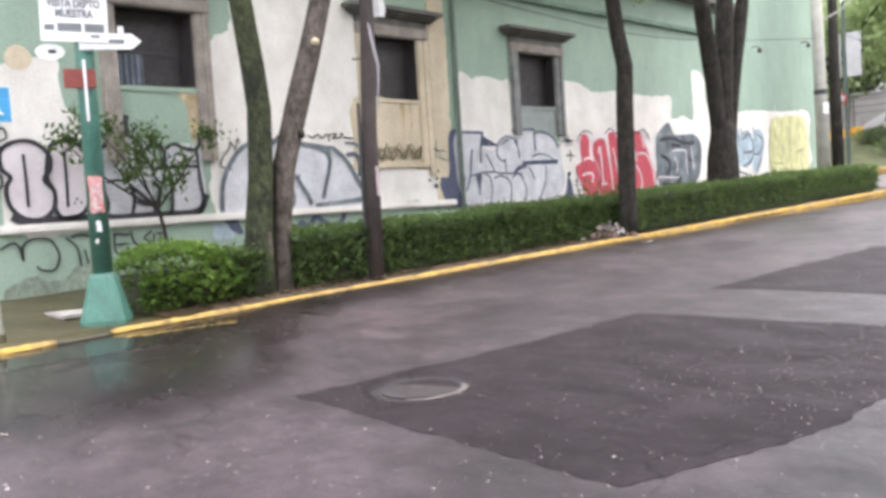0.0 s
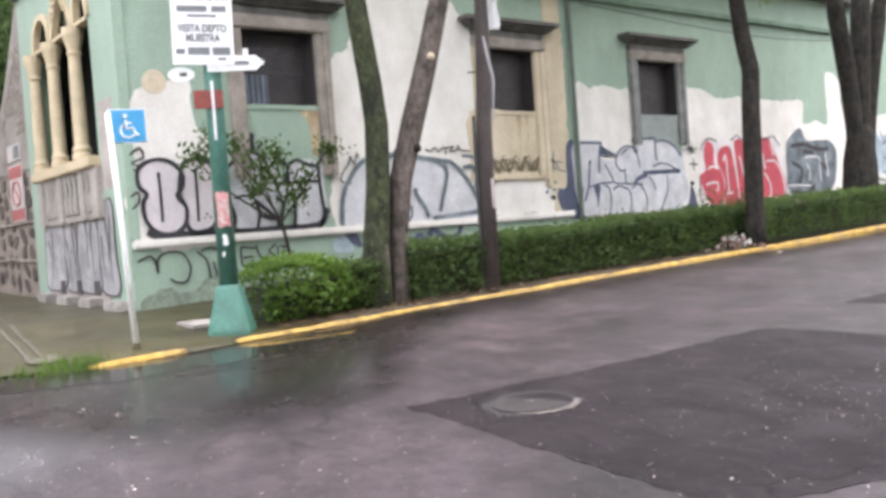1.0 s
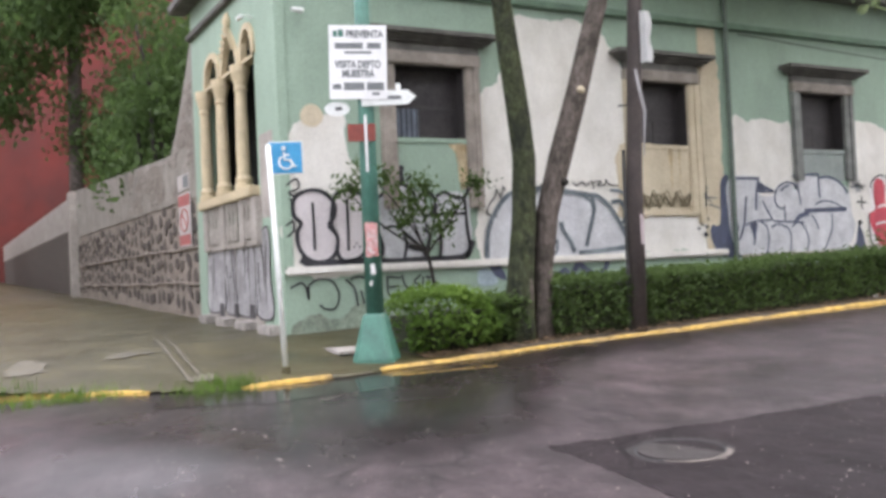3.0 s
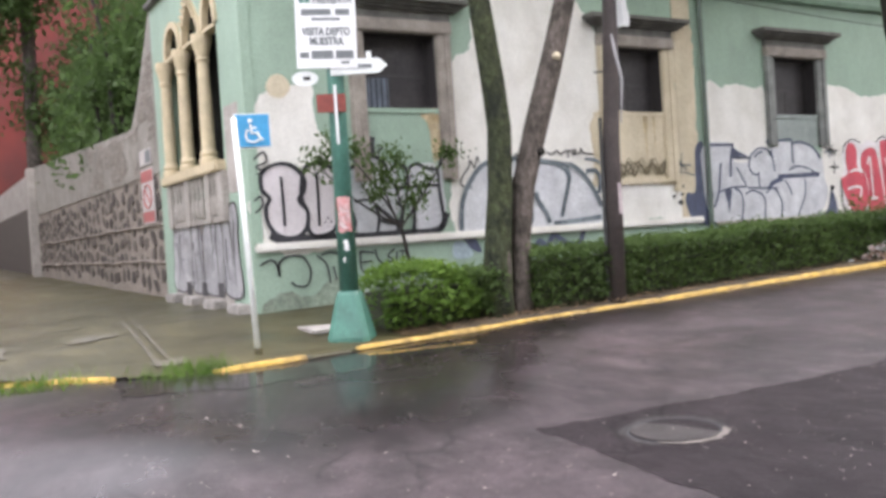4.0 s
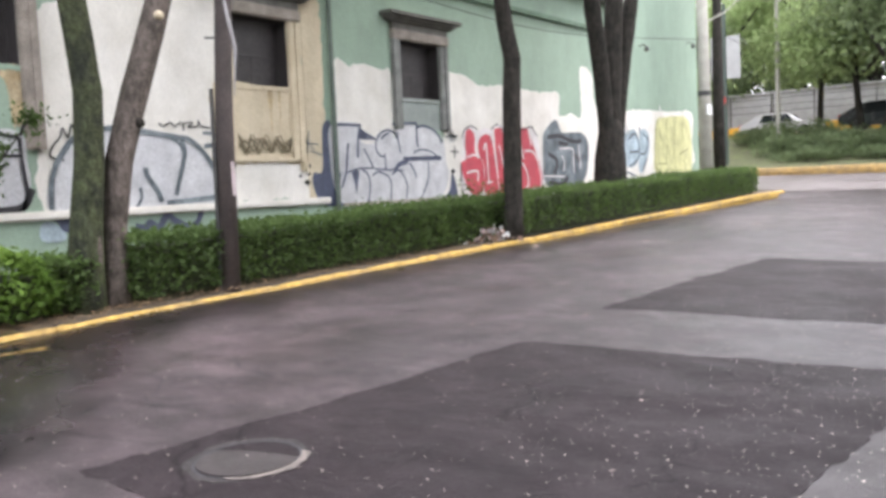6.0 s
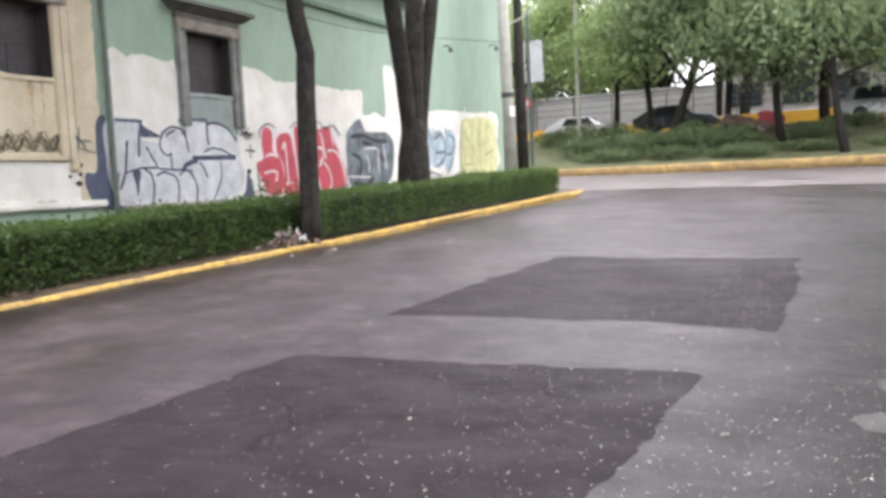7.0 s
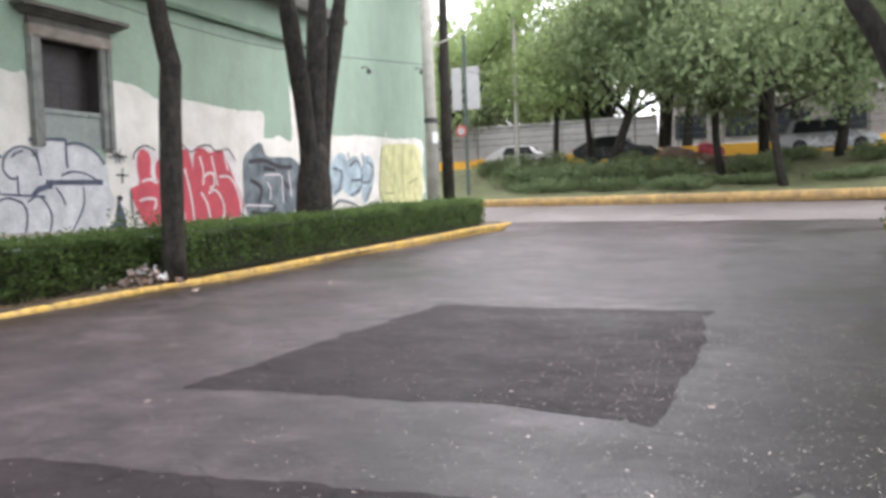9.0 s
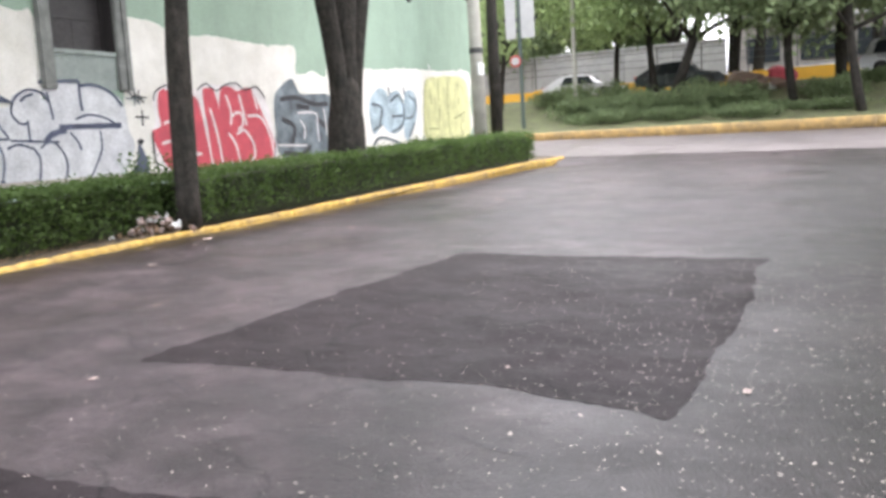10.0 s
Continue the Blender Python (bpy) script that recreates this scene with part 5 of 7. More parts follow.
while s < 21.2:
    w = rnd.uniform(0.34, 0.6)
    z = 0.5 + 0.018 * s + rnd.random() * 0.25
    while z < 2.66:
        h = rnd.uniform(0.2, 0.36)
        m = SIDE @ pose(-0.018 + rnd.uniform(-0.008, 0.004), -s - w / 2 + rnd.uniform(-0.12, 0.12), z + h / 2, rnd.uniform(-35, 35), 0, 0) @ Matrix.Diagonal((1, w * rnd.uniform(0.68, 0.98), h * rnd.uniform(0.8, 1.08), 1))
        ob = new("stone", stone_meshes[rnd.randrange(10)])
        ob.parent = rubble
        ob.matrix_parent_inverse = rubble.matrix_world.inverted()
        ob.matrix_basis = m
        z += h + rnd.uniform(0.03, 0.07)
    s += w + 0.06
# raised mortar courses and whitewashed bricks showing through the plaster
for z in (1.2, 1.9):
    bm = tube(bmesh.new(), [(-0.015 + 0.01 * noise.noise((s, z, 0)), -s, z + 0.05 * noise.noise((s * 0.7, z, 3))) for s in span(4.7, 21.4, 60)], [0.035] * 61, 6, 0.3, int(z * 10))
    side_part("mortar_course", bm, MORTAR, "", rubble)
BRICK = mat("whitewashed_brick", (0.33, 0.3, 0.265), 0.9, 0.3, 5, 40, 0.3, tone=(0.2, 0.165, 0.14), island=0.18)
brick_mesh = mesh_of("brick", boxed(-0.03, 0.012, -0.115, 0.115, -0.028, 0.028, bevel=0.006), BRICK)
for row in range(30):
    z = 2.98 + 0.078 * row
    s = 4.82 + 0.125 * (row % 2)
    while s < 11.5:
        if z < wall_top(s) - 0.08 and z < wall_top(s + 0.12) - 0.08 and noise.noise((s * 0.8, z * 1.6, 4)) > -0.12 and not (s < 6.2 and z < 3.5):
            ob = new("brick", brick_mesh)
            ob.parent = rubble
            ob.matrix_parent_inverse = rubble.matrix_world.inverted()
            ob.matrix_basis = SIDE @ pose(rnd.uniform(-0.004, 0.003), -s, z + 0.008 * noise.noise((s, z, 0)), rnd.uniform(-1, 1), 0, 0)
        s += 0.25
red = root("red_building", -42, 22, 0, "tall dark red rendered building behind the trees", "building")
part("wall", boxed(-84, -80, -20, 40, -1, 36), RED_WALL, red)
part("wall", boxed(-80, -22, 13, 15, -1, 24), RED_WALL, red)


NOTICE_BOARD = mat("weathered_board", (0.5, 0.46, 0.44), 0.7, 0.2, 5, 30, 0.05)
FADED_RED = mat("faded_red_print", (0.42, 0.13, 0.12), 0.7, 0.25, 5, 40, 0)
# no-parking boards on the rubble wall
board = root("no_parking_board", *(SIDE @ Vector((0.03, -5.55, 1.93))), "weathered white no-parking board with red bands", "sign")
side_part("panel", boxed(0.0, 0.02, -6.05, -5.1, 1.93, 2.98, bevel=0.004), NOTICE_BOARD, "", board)
side_part("red_band", boxed(0.02, 0.024, -6.02, -5.13, 2.73, 2.95), FADED_RED, "", board)
side_part("red_band", boxed(0.02, 0.024, -6.02, -5.13, 1.96, 2.16), FADED_RED, "", board)
bm = bmesh.new()
ring = [(0.023, -5.57 + 0.3 * math.cos(a), 2.45 + 0.22 * math.sin(a)) for a in span(0, 2 * math.pi, 24)]
tube(bm, ring, [0.02] * 25, 5, cap=False)
tube(bm, [(0.023, -5.77, 2.6), (0.023, -5.37, 2.3)], [0.018] * 2, 5)
side_part("ban_ring", bm, FADED_RED, "", board)
board = root("wall_notice", *(SIDE @ Vector((0.03, -5.6, 3.05))), "small grey printed notice on the wall", "sign")
side_part("panel", boxed(0.0, 0.02, -6.05, -5.15, 3.05, 3.36, bevel=0.004), NOTICE_BOARD, "", board)
side_part("print_bar", boxed(0.02, 0.023, -5.6, -5.2, 3.09, 3.32), INK, "", board)

# security cameras and a bent cable on the house
for m, mm in ((SIDE @ Matrix.Translation((0, -0.95, 5.22)), 1), (Matrix.Translation((F, 4.5, 5.05)), 0)):
    camr = root("security_camera", *m.translation, "small white security camera on the house wall", "camera")
    for nm, bm in (("arm", tube(bmesh.new(), [(0.0, 0, 0), (0.1, 0, 0.02), (0.18, -0.05, 0)], [0.01] * 3, 6)), ("housing", boxed(0.13, 0.2, -0.18, 0.0, -0.03, 0.03, bevel=0.012))):
        bmesh.ops.transform(bm, matrix=m, verts=bm.verts)
        part(nm, bm, WHITE_METAL, camr)

# ---- trees and hedge ----
def leaf_cloud(bm, centre, radii, count, size, rnd, shell=0.55, fuzz=0.06):
    """Many small leaves in an uneven ball."""
    c = Vector(centre)
    for _ in range(count):
        d = Vector((rnd.gauss(0, 1), rnd.gauss(0, 1), rnd.gauss(0, 1))).normalized()
        r = (shell + (1 - shell) * rnd.random()) * (1 + fuzz * abs(rnd.gauss(0, 1)))
        p = c + Vector((d.x * radii[0], d.y * radii[1], d.z * radii[2])) * r
        s = size * rnd.uniform(0.6, 1.3)
        q = Euler((rnd.uniform(0, 6.28), rnd.uniform(0, 6.28), rnd.uniform(0, 6.28))).to_matrix()
        a, b = q @ Vector((s, 0, 0)), q @ Vector((0, s * 0.5, 0))
        bm.faces.new([bm.verts.new(v) for v in (p - a, p - b, p + a, p + b)])


def crown_mesh(name, blobs, per, size, seed, material):
    bm, rnd = bmesh.new(), random.Random(seed)
    for x, y, z, r in blobs:
        leaf_cloud(bm, (x, y, z), (r, r, r * 0.7), int(per * r * r), size, rnd, 0.25, 0.3)
    return mesh_of(name, bm, material)


def limb(bm, a, b, r0, r1, rnd, bend=0.15, n=5):
    a, b = Vector(a), Vector(b)
    L = (b - a).length
    side = Vector((rnd.uniform(-1, 1), rnd.uniform(-1, 1), 0)) * bend * L
    pts = [a + (b - a) * t + side * math.sin(math.pi * t) for t in span(0, 1, n)]
    tube(bm, pts, [r0 + (r1 - r0) * t for t in span(0, 1, n)], 9, 0.08, rnd.randrange(999))
    return pts


# leaning twin tree at the hedge's end
t1 = root("twin_tree", -9.75, 6.75, 0.3, "mossy twin-trunk street tree growing out of the hedge", "tree")
bm = bmesh.new()
tube(bm, [(-9.8, 6.52, 0.1), (-9.8, 6.55, 0.6), (-9.8, 6.6, 1.2), (-9.8, 6.69, 1.95), (-9.8, 6.73, 2.7), (-9.8, 6.67, 3.25), (-9.8, 6.56, 4.1), (-9.8, 6.46, 5.0), (-9.7, 6.25, 6.6), (-9.5, 5.9, 8)], [0.24, 0.19, 0.175, 0.165, 0.16, 0.155, 0.14, 0.13, 0.11, 0.06], 14, 0.07, 1)
part("trunk", bm, BARK_MOSS, t1, "mossy leaning trunk", True)
bm = bmesh.new()
tube(bm, [(-9.8, 6.88, 0.15), (-9.8, 6.91, 0.6), (-9.8, 6.95, 1.2), (-9.8, 7.04, 1.93), (-9.8, 7.3, 2.7), (-9.8, 7.59, 3.5), (-9.8, 7.86, 4.3), (-9.8, 8.14, 5.13), (-9.75, 8.55, 6.3), (-9.65, 8.95, 8)], [0.17, 0.13, 0.13, 0.15, 0.155, 0.15, 0.14, 0.13, 0.11, 0.06], 14, 0.06, 2)
part("trunk", bm, BARK_PALE, t1, "grey-brown leaning trunk", True)
part("crown", crown_mesh("crown", [(-9.4, 5.6, 8.6, 1.7), (-9.6, 7.4, 9.3, 1.9), (-9.5, 9.0, 8.7, 1.7), (-8.6, 7.2, 8.4, 1.5), (-10.4, 8.2, 8.2, 1.5)], 500, 0.1, 2, TREE_LEAF), TREE_LEAF, t1)
bm = bmesh.new()
bmesh.ops.create_icosphere(bm, subdivisions=2, radius=1)
bmesh.ops.transform(bm, matrix=pose(-9.66, 6.62, 0.95, 0, 0, -25) @ Matrix.Diagonal((0.04, 0.06, 0.28, 1)), verts=bm.verts)
part("bark_scar", bm, BARK_PALE, t1, "pale torn bark wound", True)
for x, y, z in ((-9.67, 7.6, 3.6), (-9.66, 7.25, 2.35)):
    bm = bmesh.new()
    bmesh.ops.create_icosphere(bm, subdivisions=2, radius=0.06)
    bmesh.ops.translate(bm, vec=(x, y, z), verts=bm.verts)
    part("knot", bm, CREAM_PAINT if z > 3 else BARK, t1, "pale sawn branch knot" if z > 3 else "", True)
# single dark tree
t2 = root("dark_tree", -9.45, 14.45, 0.5, "slim dark straight street tree at the kerb", "tree")
bm = bmesh.new()
tube(bm, [(-9.42, 14.5, 0.35), (-9.42, 14.5, 0.9), (-9.4, 14.52, 2.0), (-9.4, 14.56, 3.0), (-9.4, 14.62, 3.7), (-9.4, 14.42, 4.3), (-9.4, 14.28, 5.2), (-9.4, 14.2, 6.8), (-9.3, 14.3, 8)], [0.2, 0.17, 0.165, 0.16, 0.155, 0.145, 0.135, 0.11, 0.06], 14, 0.05, 3)
part("trunk", bm, BARK, t2, "", True)
part("crown", crown_mesh("crown", [(-9.3, 14.2, 8.6, 1.8), (-8.8, 15.3, 9.0, 1.6), (-10, 13.2, 8.6, 1.5), (-9.2, 12.6, 7.4, 1.2), (-9.0, 14.5, 5.45, 0.55), (-9.0, 13.2, 5.45, 0.5), (-9.3, 15.3, 5.35, 0.55), (-10.4, 12.4, 7.3, 1.4), (-10.5, 10.4, 7.5, 1.4), (-10.3, 15.4, 7.4, 1.4), (-10.4, 14.0, 7.2, 1.3)], 420, 0.1, 3, TREE_LEAF), TREE_LEAF, t2)
# forked tree
t3 = root("forked_tree", -10.05, 19.55, 0.6, "dark tree forking into several stems above the hedge", "tree")
bm = bmesh.new()
tube(bm, [(-10.05, 19.55, 0.5), (-10.05, 19.57, 1.3), (-10.05, 19.6, 2.0), (-10.05, 19.66, 2.6), (-10.05, 19.7, 3.0)], [0.44, 0.38, 0.35, 0.29, 0.14], 16, 0.06, 4)
for base, mid, tip, r in (((-10.05, 19.5, 1.5), (-10.05, 19.36, 3.3), (-10.0, 18.75, 5.7), 0.19), ((-10.05, 19.65, 1.5), (-10.05, 19.74, 3.3), (-10.05, 20.05, 5.9), 0.22), ((-10.0, 19.75, 1.5), (-9.97, 19.98, 3.3), (-9.9, 20.72, 6.0), 0.17)):
    tube(bm, smooth_path([base, mid, tip, (tip[0], tip[1] + 0.45 * (tip[1] - 19.6), 8)], 5), [r + 0.02, *([r] * 9), *([r * 0.8] * 4), 0.1, 0.06], 12, 0.05, int(r * 100))
part("trunk", bm, BARK, t3, "", True)
part("crown", crown_mesh("crown", [(-9.4, 17.2, 8.4, 1.9), (-9.3, 19.4, 9.0, 2.0), (-9.2, 21.0, 9.2, 1.5)], 400, 0.1, 4, TREE_LEAF), TREE_LEAF, t3)

# hedge: woody core coloured as inner shade, and leaves, clipped, lower towards the near end
HEDGE = [(4.9, 6.2, 0.62, True), (6.05, 6.6, 0.55, False), (6.95, 14.2, 0.68, False), (14.4, 28.0, 0.7, False)]
for y0, y1, h, bright in HEDGE:
    hd = root("hedge", -10.0, (y0 + y1) / 2, pave_z(-10, (y0 + y1) / 2), "clipped green box hedge along the kerb" if not bright else "bright green bushy end of the hedge", "hedge", "hedges")
    rnd = random.Random(int(y0 * 10))
    x0, x1 = (-10.5, -9.42) if y0 > 14 else (-10.6, -9.65)
    bm = bmesh.new()
    n = int((y1 - y0) * 3)
    ys = span(y0 + 0.12, y1 - 0.12, n)
    rings = []
    for y in ys:
        zb = pave_z(-10, y)
        hh = h * (1 + 0.1 * noise.noise((0, y * 0.9, 3))) * (0.85 if bright else 1)
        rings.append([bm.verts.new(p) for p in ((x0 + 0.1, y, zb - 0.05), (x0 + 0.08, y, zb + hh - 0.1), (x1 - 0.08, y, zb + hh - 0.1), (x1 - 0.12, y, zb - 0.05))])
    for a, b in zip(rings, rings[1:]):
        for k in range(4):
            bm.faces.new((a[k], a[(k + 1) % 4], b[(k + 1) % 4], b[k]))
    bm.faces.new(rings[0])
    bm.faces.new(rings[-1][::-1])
    part("woody_shade_core", bm, CORE_SHADE, hd)
    verts, faces = [], []
    count = int((y1 - y0) * (2600 if y0 < 8 else 1700))
    for _ in range(count):
        y = rnd.uniform(y0, y1)
        hh = h * (1 + 0.13 * noise.noise((0, y * 0.9, 3)) + 0.06 * noise.noise((0, y * 4, 8)))
        if bright:
            hh *= 0.72 + 0.42 * math.sin(math.pi * min(1, max(0, (y - y0 + 0.1) / (y1 - y0)))) ** 0.6
        zb = pave_z(-10, y)
        q = rnd.random()
        bulge = 0.07 * noise.noise((y * 2.2, 4, 1)) + (0.16 * math.sin(math.pi * min(1, max(0, (y - y0) / (y1 - y0)))) - 0.06 if bright else 0)
        if q < 0.42:
            p = Vector((x1 + bulge + rnd.gauss(0, 0.05 if bright else 0.035), y, zb + 0.02 + hh * rnd.random() ** 0.8))
            if bright:
                p.x += 0.12 * math.sin(math.pi * min(1, (p.z - zb) / hh)) - 0.08
        elif q < 0.85:
            p = Vector((rnd.uniform(x0, x1 + bulge), y, zb + hh + 0.05 * noise.noise((p.x * 3 if _ else 0, y * 3, 2)) + rnd.gauss(0, 0.035)))
        elif q < 0.93:
            p = Vector((rnd.uniform(x0, x1), y0 if rnd.random() < 0.5 else y1, zb + hh * rnd.random())) + Vector((0, rnd.gauss(0, 0.06), 0))
        else:
            p = Vector((rnd.uniform(x0, x1), y, zb + hh + abs(rnd.gauss(0, 0.06))))
        s = rnd.uniform(0.022, 0.045) * (1.15 if bright else 1)
        e = Euler((rnd.uniform(-0.9, 0.9), rnd.uniform(-0.9, 0.9), rnd.uniform(0, 6.28))).to_matrix()
        a, b = e @ Vector((s, 0, 0)), e @ Vector((0, s * 0.55, 0.004))
        k = len(verts)
        verts += [p - a, p - b, p + a, p + b]
        faces.append((k, k + 1, k + 2, k + 3))
    me = bpy.data.meshes.new("foliage")
    me.from_pydata(verts, [], faces)
    me.materials.append(HEDGE_BRIGHT if bright else HEDGE_LEAF)
    ob = part("foliage", me, None, hd)
    ob["kind"] = "stuff"

# spindly shrub against the wall behind the green pole
shrub = root("wall_shrub", -11.6, 6.3, 0.45, "spindly shrub with thin stem against the wall", "shrub")
bm = bmesh.new()
rnd = random.Random(8)
limb(bm, (-11.65, 6.3, 0.4), (-11.65, 6.15, 1.5), 0.034, 0.026, rnd, 0.04)
for tip in ((-11.55, 4.9, 2.45), (-11.55, 5.15, 2.75), (-11.6, 5.85, 2.7), (-11.6, 6.35, 2.3), (-11.6, 7.0, 2.6), (-11.55, 5.5, 2.2)):
    limb(bm, (-11.65, 6.15, 1.5), tip, 0.018, 0.006, rnd, 0.08)
part("stem", bm, BARK, shrub)
bm = bmesh.new()
for y, z, r, n in ((4.95, 2.45, 0.26, 170), (5.2, 2.72, 0.24, 170), (5.5, 2.6, 0.22, 120), (5.9, 2.25, 0.34, 330), (5.75, 2.0, 0.2, 110), (6.35, 1.9, 0.26, 190), (6.1, 2.5, 0.24, 130), (6.98, 2.55, 0.24, 170), (6.6, 2.2, 0.2, 80)):
    leaf_cloud(bm, (-11.6, y, z), (0.16, r, r), n, 0.042, rnd, 0.1, 0.3)
part("foliage", bm, HEDGE_LEAF, shrub)

# ---- poles and signs ----
gp = root("green_sign_pole", -9.75, 4.5, 0.27, "green enamelled street pole on a tapered pedestal", "street pole")
bm = bmesh.new()
z0 = pave_z(-9.75, 4.5) - 0.02
for k, (r, z) in enumerate(((0.3, 0.0), (0.3, 0.05), (0.165, 0.53), (0.14, 0.57))):
    ring = []
    for c in (8, 98, 188, 278):
        for off in (-9, 9):
            a = radians(c + off)
            ring.append(bm.verts.new((-9.75 + r * math.cos(a), 4.5 + r * math.sin(a), z0 + z)))
    if k:
        for i in range(8):
            bm.faces.new((prev_ring[i], prev_ring[(i + 1) % 8], ring[(i + 1) % 8], ring[i]))
    prev_ring = ring
bm.faces.new(prev_ring)
part("pedestal", bm, POLE_GREEN, gp)
part("shaft", tube(bmesh.new(), [(-9.75, 4.5, z0 + 0.54), (-9.75, 4.5, 3), (-9.75, 4.5, 7.5)], [0.11, 0.1, 0.08], 16), POLE_GREEN, gp, smooth=True)


def facing(x, y, z, tx=-0.3, ty=0.7):
    """A frame at (x, y, z) whose x runs to the viewer's right, whose -y faces the road and whose z is up."""
    n = Vector((tx - x, ty - y, 0)).normalized()
    right = Vector((-n.y, n.x, 0))
    m = Matrix.Identity(4)
    m.col[0], m.col[1], m.col[2], m.col[3] = (*right, 0), (*-n, 0), (0, 0, 1, 0), (x, y, z, 1)
    return m


def board_part(name, m, x0, x1, z0, z1, y0, y1, material, parent, label="", bevel=0.0):
    bm = boxed(x0, x1, y0, y1, z0, z1, bevel=bevel)
    bmesh.ops.transform(bm, matrix=m, verts=bm.verts)
    return part(name, bm, material, parent, label)


def outline_part(name, m, pts, y, thick, material, parent, label=""):
    """A flat plate of any outline in the frame m."""
    bm = bmesh.new()
    a = [bm.verts.new((p[0], y, p[1])) for p in pts]
    b = [bm.verts.new((p[0], y + thick, p[1])) for p in pts]
    bm.faces.new(a)
    bm.faces.new(b[::-1])
    for i in range(len(a)):
        j = (i + 1) % len(a)
        bm.faces.new((a[i], b[i], b[j], a[j]))
    bmesh.ops.recalc_face_normals(bm, faces=bm.faces)
    bmesh.ops.transform(bm, matrix=m, verts=bm.verts)
    return part(name, bm, material, parent, label)


def lettering(text, m, x, z, y, height, width, material, parent):
    cu = bpy.data.curves.new("lettering", "FONT")
    cu.body, cu.size, cu.align_x, cu.extrude, cu.offset = text, height * 1.38, "CENTER", 0.0005, 0.006 * height / 0.1
    tmp = bpy.data.objects.new("lettering", cu)
    scene.collection.objects.link(tmp)
    bpy.context.view_layer.update()
    me = bpy.data.meshes.new_from_object(tmp.evaluated_get(bpy.context.evaluated_depsgraph_get()))
    bpy.data.objects.remove(tmp)
    w = max(v.co.x for v in me.vertices) - min(v.co.x for v in me.vertices)
    me.transform(m @ Matrix.Translation((x, y, z)) @ Matrix.Rotation(math.pi / 2, 4, "X") @ Matrix.Diagonal((width / w, 1, 1, 1)))
    me.materials.clear()
    me.materials.append(material)
    return part("lettering", me, None, parent)


# sale poster and street-name blades on the green pole
gm = facing(-9.75, 4.5, 0)
poster = root("sale_poster", -9.75, 4.5, 3.3, "white printed flat-sale poster tied to the green pole", "poster")
pm = gm @ Matrix.Translation((-0.07, -0.13, 3.76)) @ Matrix.Rotation(radians(1.5), 4, "Y") @ Matrix.Translation((0, 0, -3.76))
board_part("sheet", pm, -0.34, 0.34, 3.32, 4.2, 0, 0.006, PAPER, poster, bevel=0.002)
lettering("PREVENTA", pm, 0.08, 4.055, -0.003, 0.085, 0.44, INK, poster)
lettering("VISITA DEPTO", pm, 0.0, 3.695, -0.003, 0.085, 0.54, INK, poster)
lettering("MUESTRA", pm, 0.0, 3.585, -0.003, 0.085, 0.38, INK, poster)
board_part("print_bar", pm, -0.27, 0.06, 3.92, 3.99, -0.003, 0, INK, poster)
board_part("print_bar", pm, 0.11, 0.27, 3.92, 3.99, -0.003, 0, INK, poster)
board_part("print_bar", pm, -0.16, 0.16, 3.86, 3.89, -0.003, 0, INK, poster)
board_part("print_bar", pm, -0.17, 0.07, 3.43, 3.52, -0.003, 0, INK, poster)
board_part("print_bar", pm, 0.1, 0.3, 3.43, 3.52, -0.003, 0, INK, poster)
board_part("print_bar", pm, -0.3, -0.2, 3.44, 3.5, -0.003, 0, INK, poster)
board_part("print_bar", pm, 0.16, 0.25, 3.37, 3.4, -0.003, 0, INK, poster)
for a, b in ((-0.29, -0.24), (-0.23, -0.17)):
    board_part("house_mark", pm, a, b, 4.06, 4.14 + 0.2 * (b + 0.2), -0.003, 0, POLE_GREEN, poster)
blade = root("street_name_sign", -9.75, 4.5, 3.3, "white arrow-shaped street-name blade on the green pole", "street sign")
outline_part("blade", gm, [(-0.05, 3.24), (0.5, 3.25), (0.6, 3.34), (0.5, 3.42), (-0.05, 3.42)], -0.12, 0.02, WHITE_METAL, blade)
board_part("print_bar", gm, 0.16, 0.42, 3.31, 3.355, -0.124, -0.12, INK, blade)
board_part("bracket", gm, 0.36, 0.42, 3.42, 3.5, -0.11, -0.09, WHITE_METAL, blade)
blade = root("street_name_sign", -9.75, 4.5, 3.2, "worn whitish rounded street-name blade", "street sign")
outline_part("blade", gm, [(-0.34 + 0.15 * math.cos(a), 3.22 + 0.085 * math.sin(a)) for a in span(0, 6.1, 16)], -0.1, 0.015, WHITE_METAL, blade)
board_part("print_bar", gm, -0.36, -0.28, 3.2, 3.24, -0.104, -0.1, IRON, blade)
tag = root("red_plate", -9.75, 4.5, 2.8, "faded red metal plate strapped to the green pole", "sign plate")
board_part("plate", gm, -0.23, 0.1, 2.82, 3.03, -0.13, -0.115, RUST_RED, tag, bevel=0.01)
board_part("strap", gm, -0.03, 0.0, 2.46, 3.13, -0.14, -0.132, PAPER, tag, "torn white plastic strip")
sticker = root("pole_sticker", -9.75, 4.5, 1.5, "torn red and white sticker on the green pole", "sticker")
FADED_PINK = mat("faded_sticker_red", (0.5, 0.16, 0.16), 0.6, 0.3, 9, 40, 0, tone=(0.62, 0.42, 0.4), mid=14, mottle=0.9)
TORN = mat("torn_sticker_paper", (0.6, 0.52, 0.51), 0.7, 0.3, 12, 40, 0, tone=(0.5, 0.25, 0.24), mid=16, mottle=0.9)
rnd = random.Random(12)


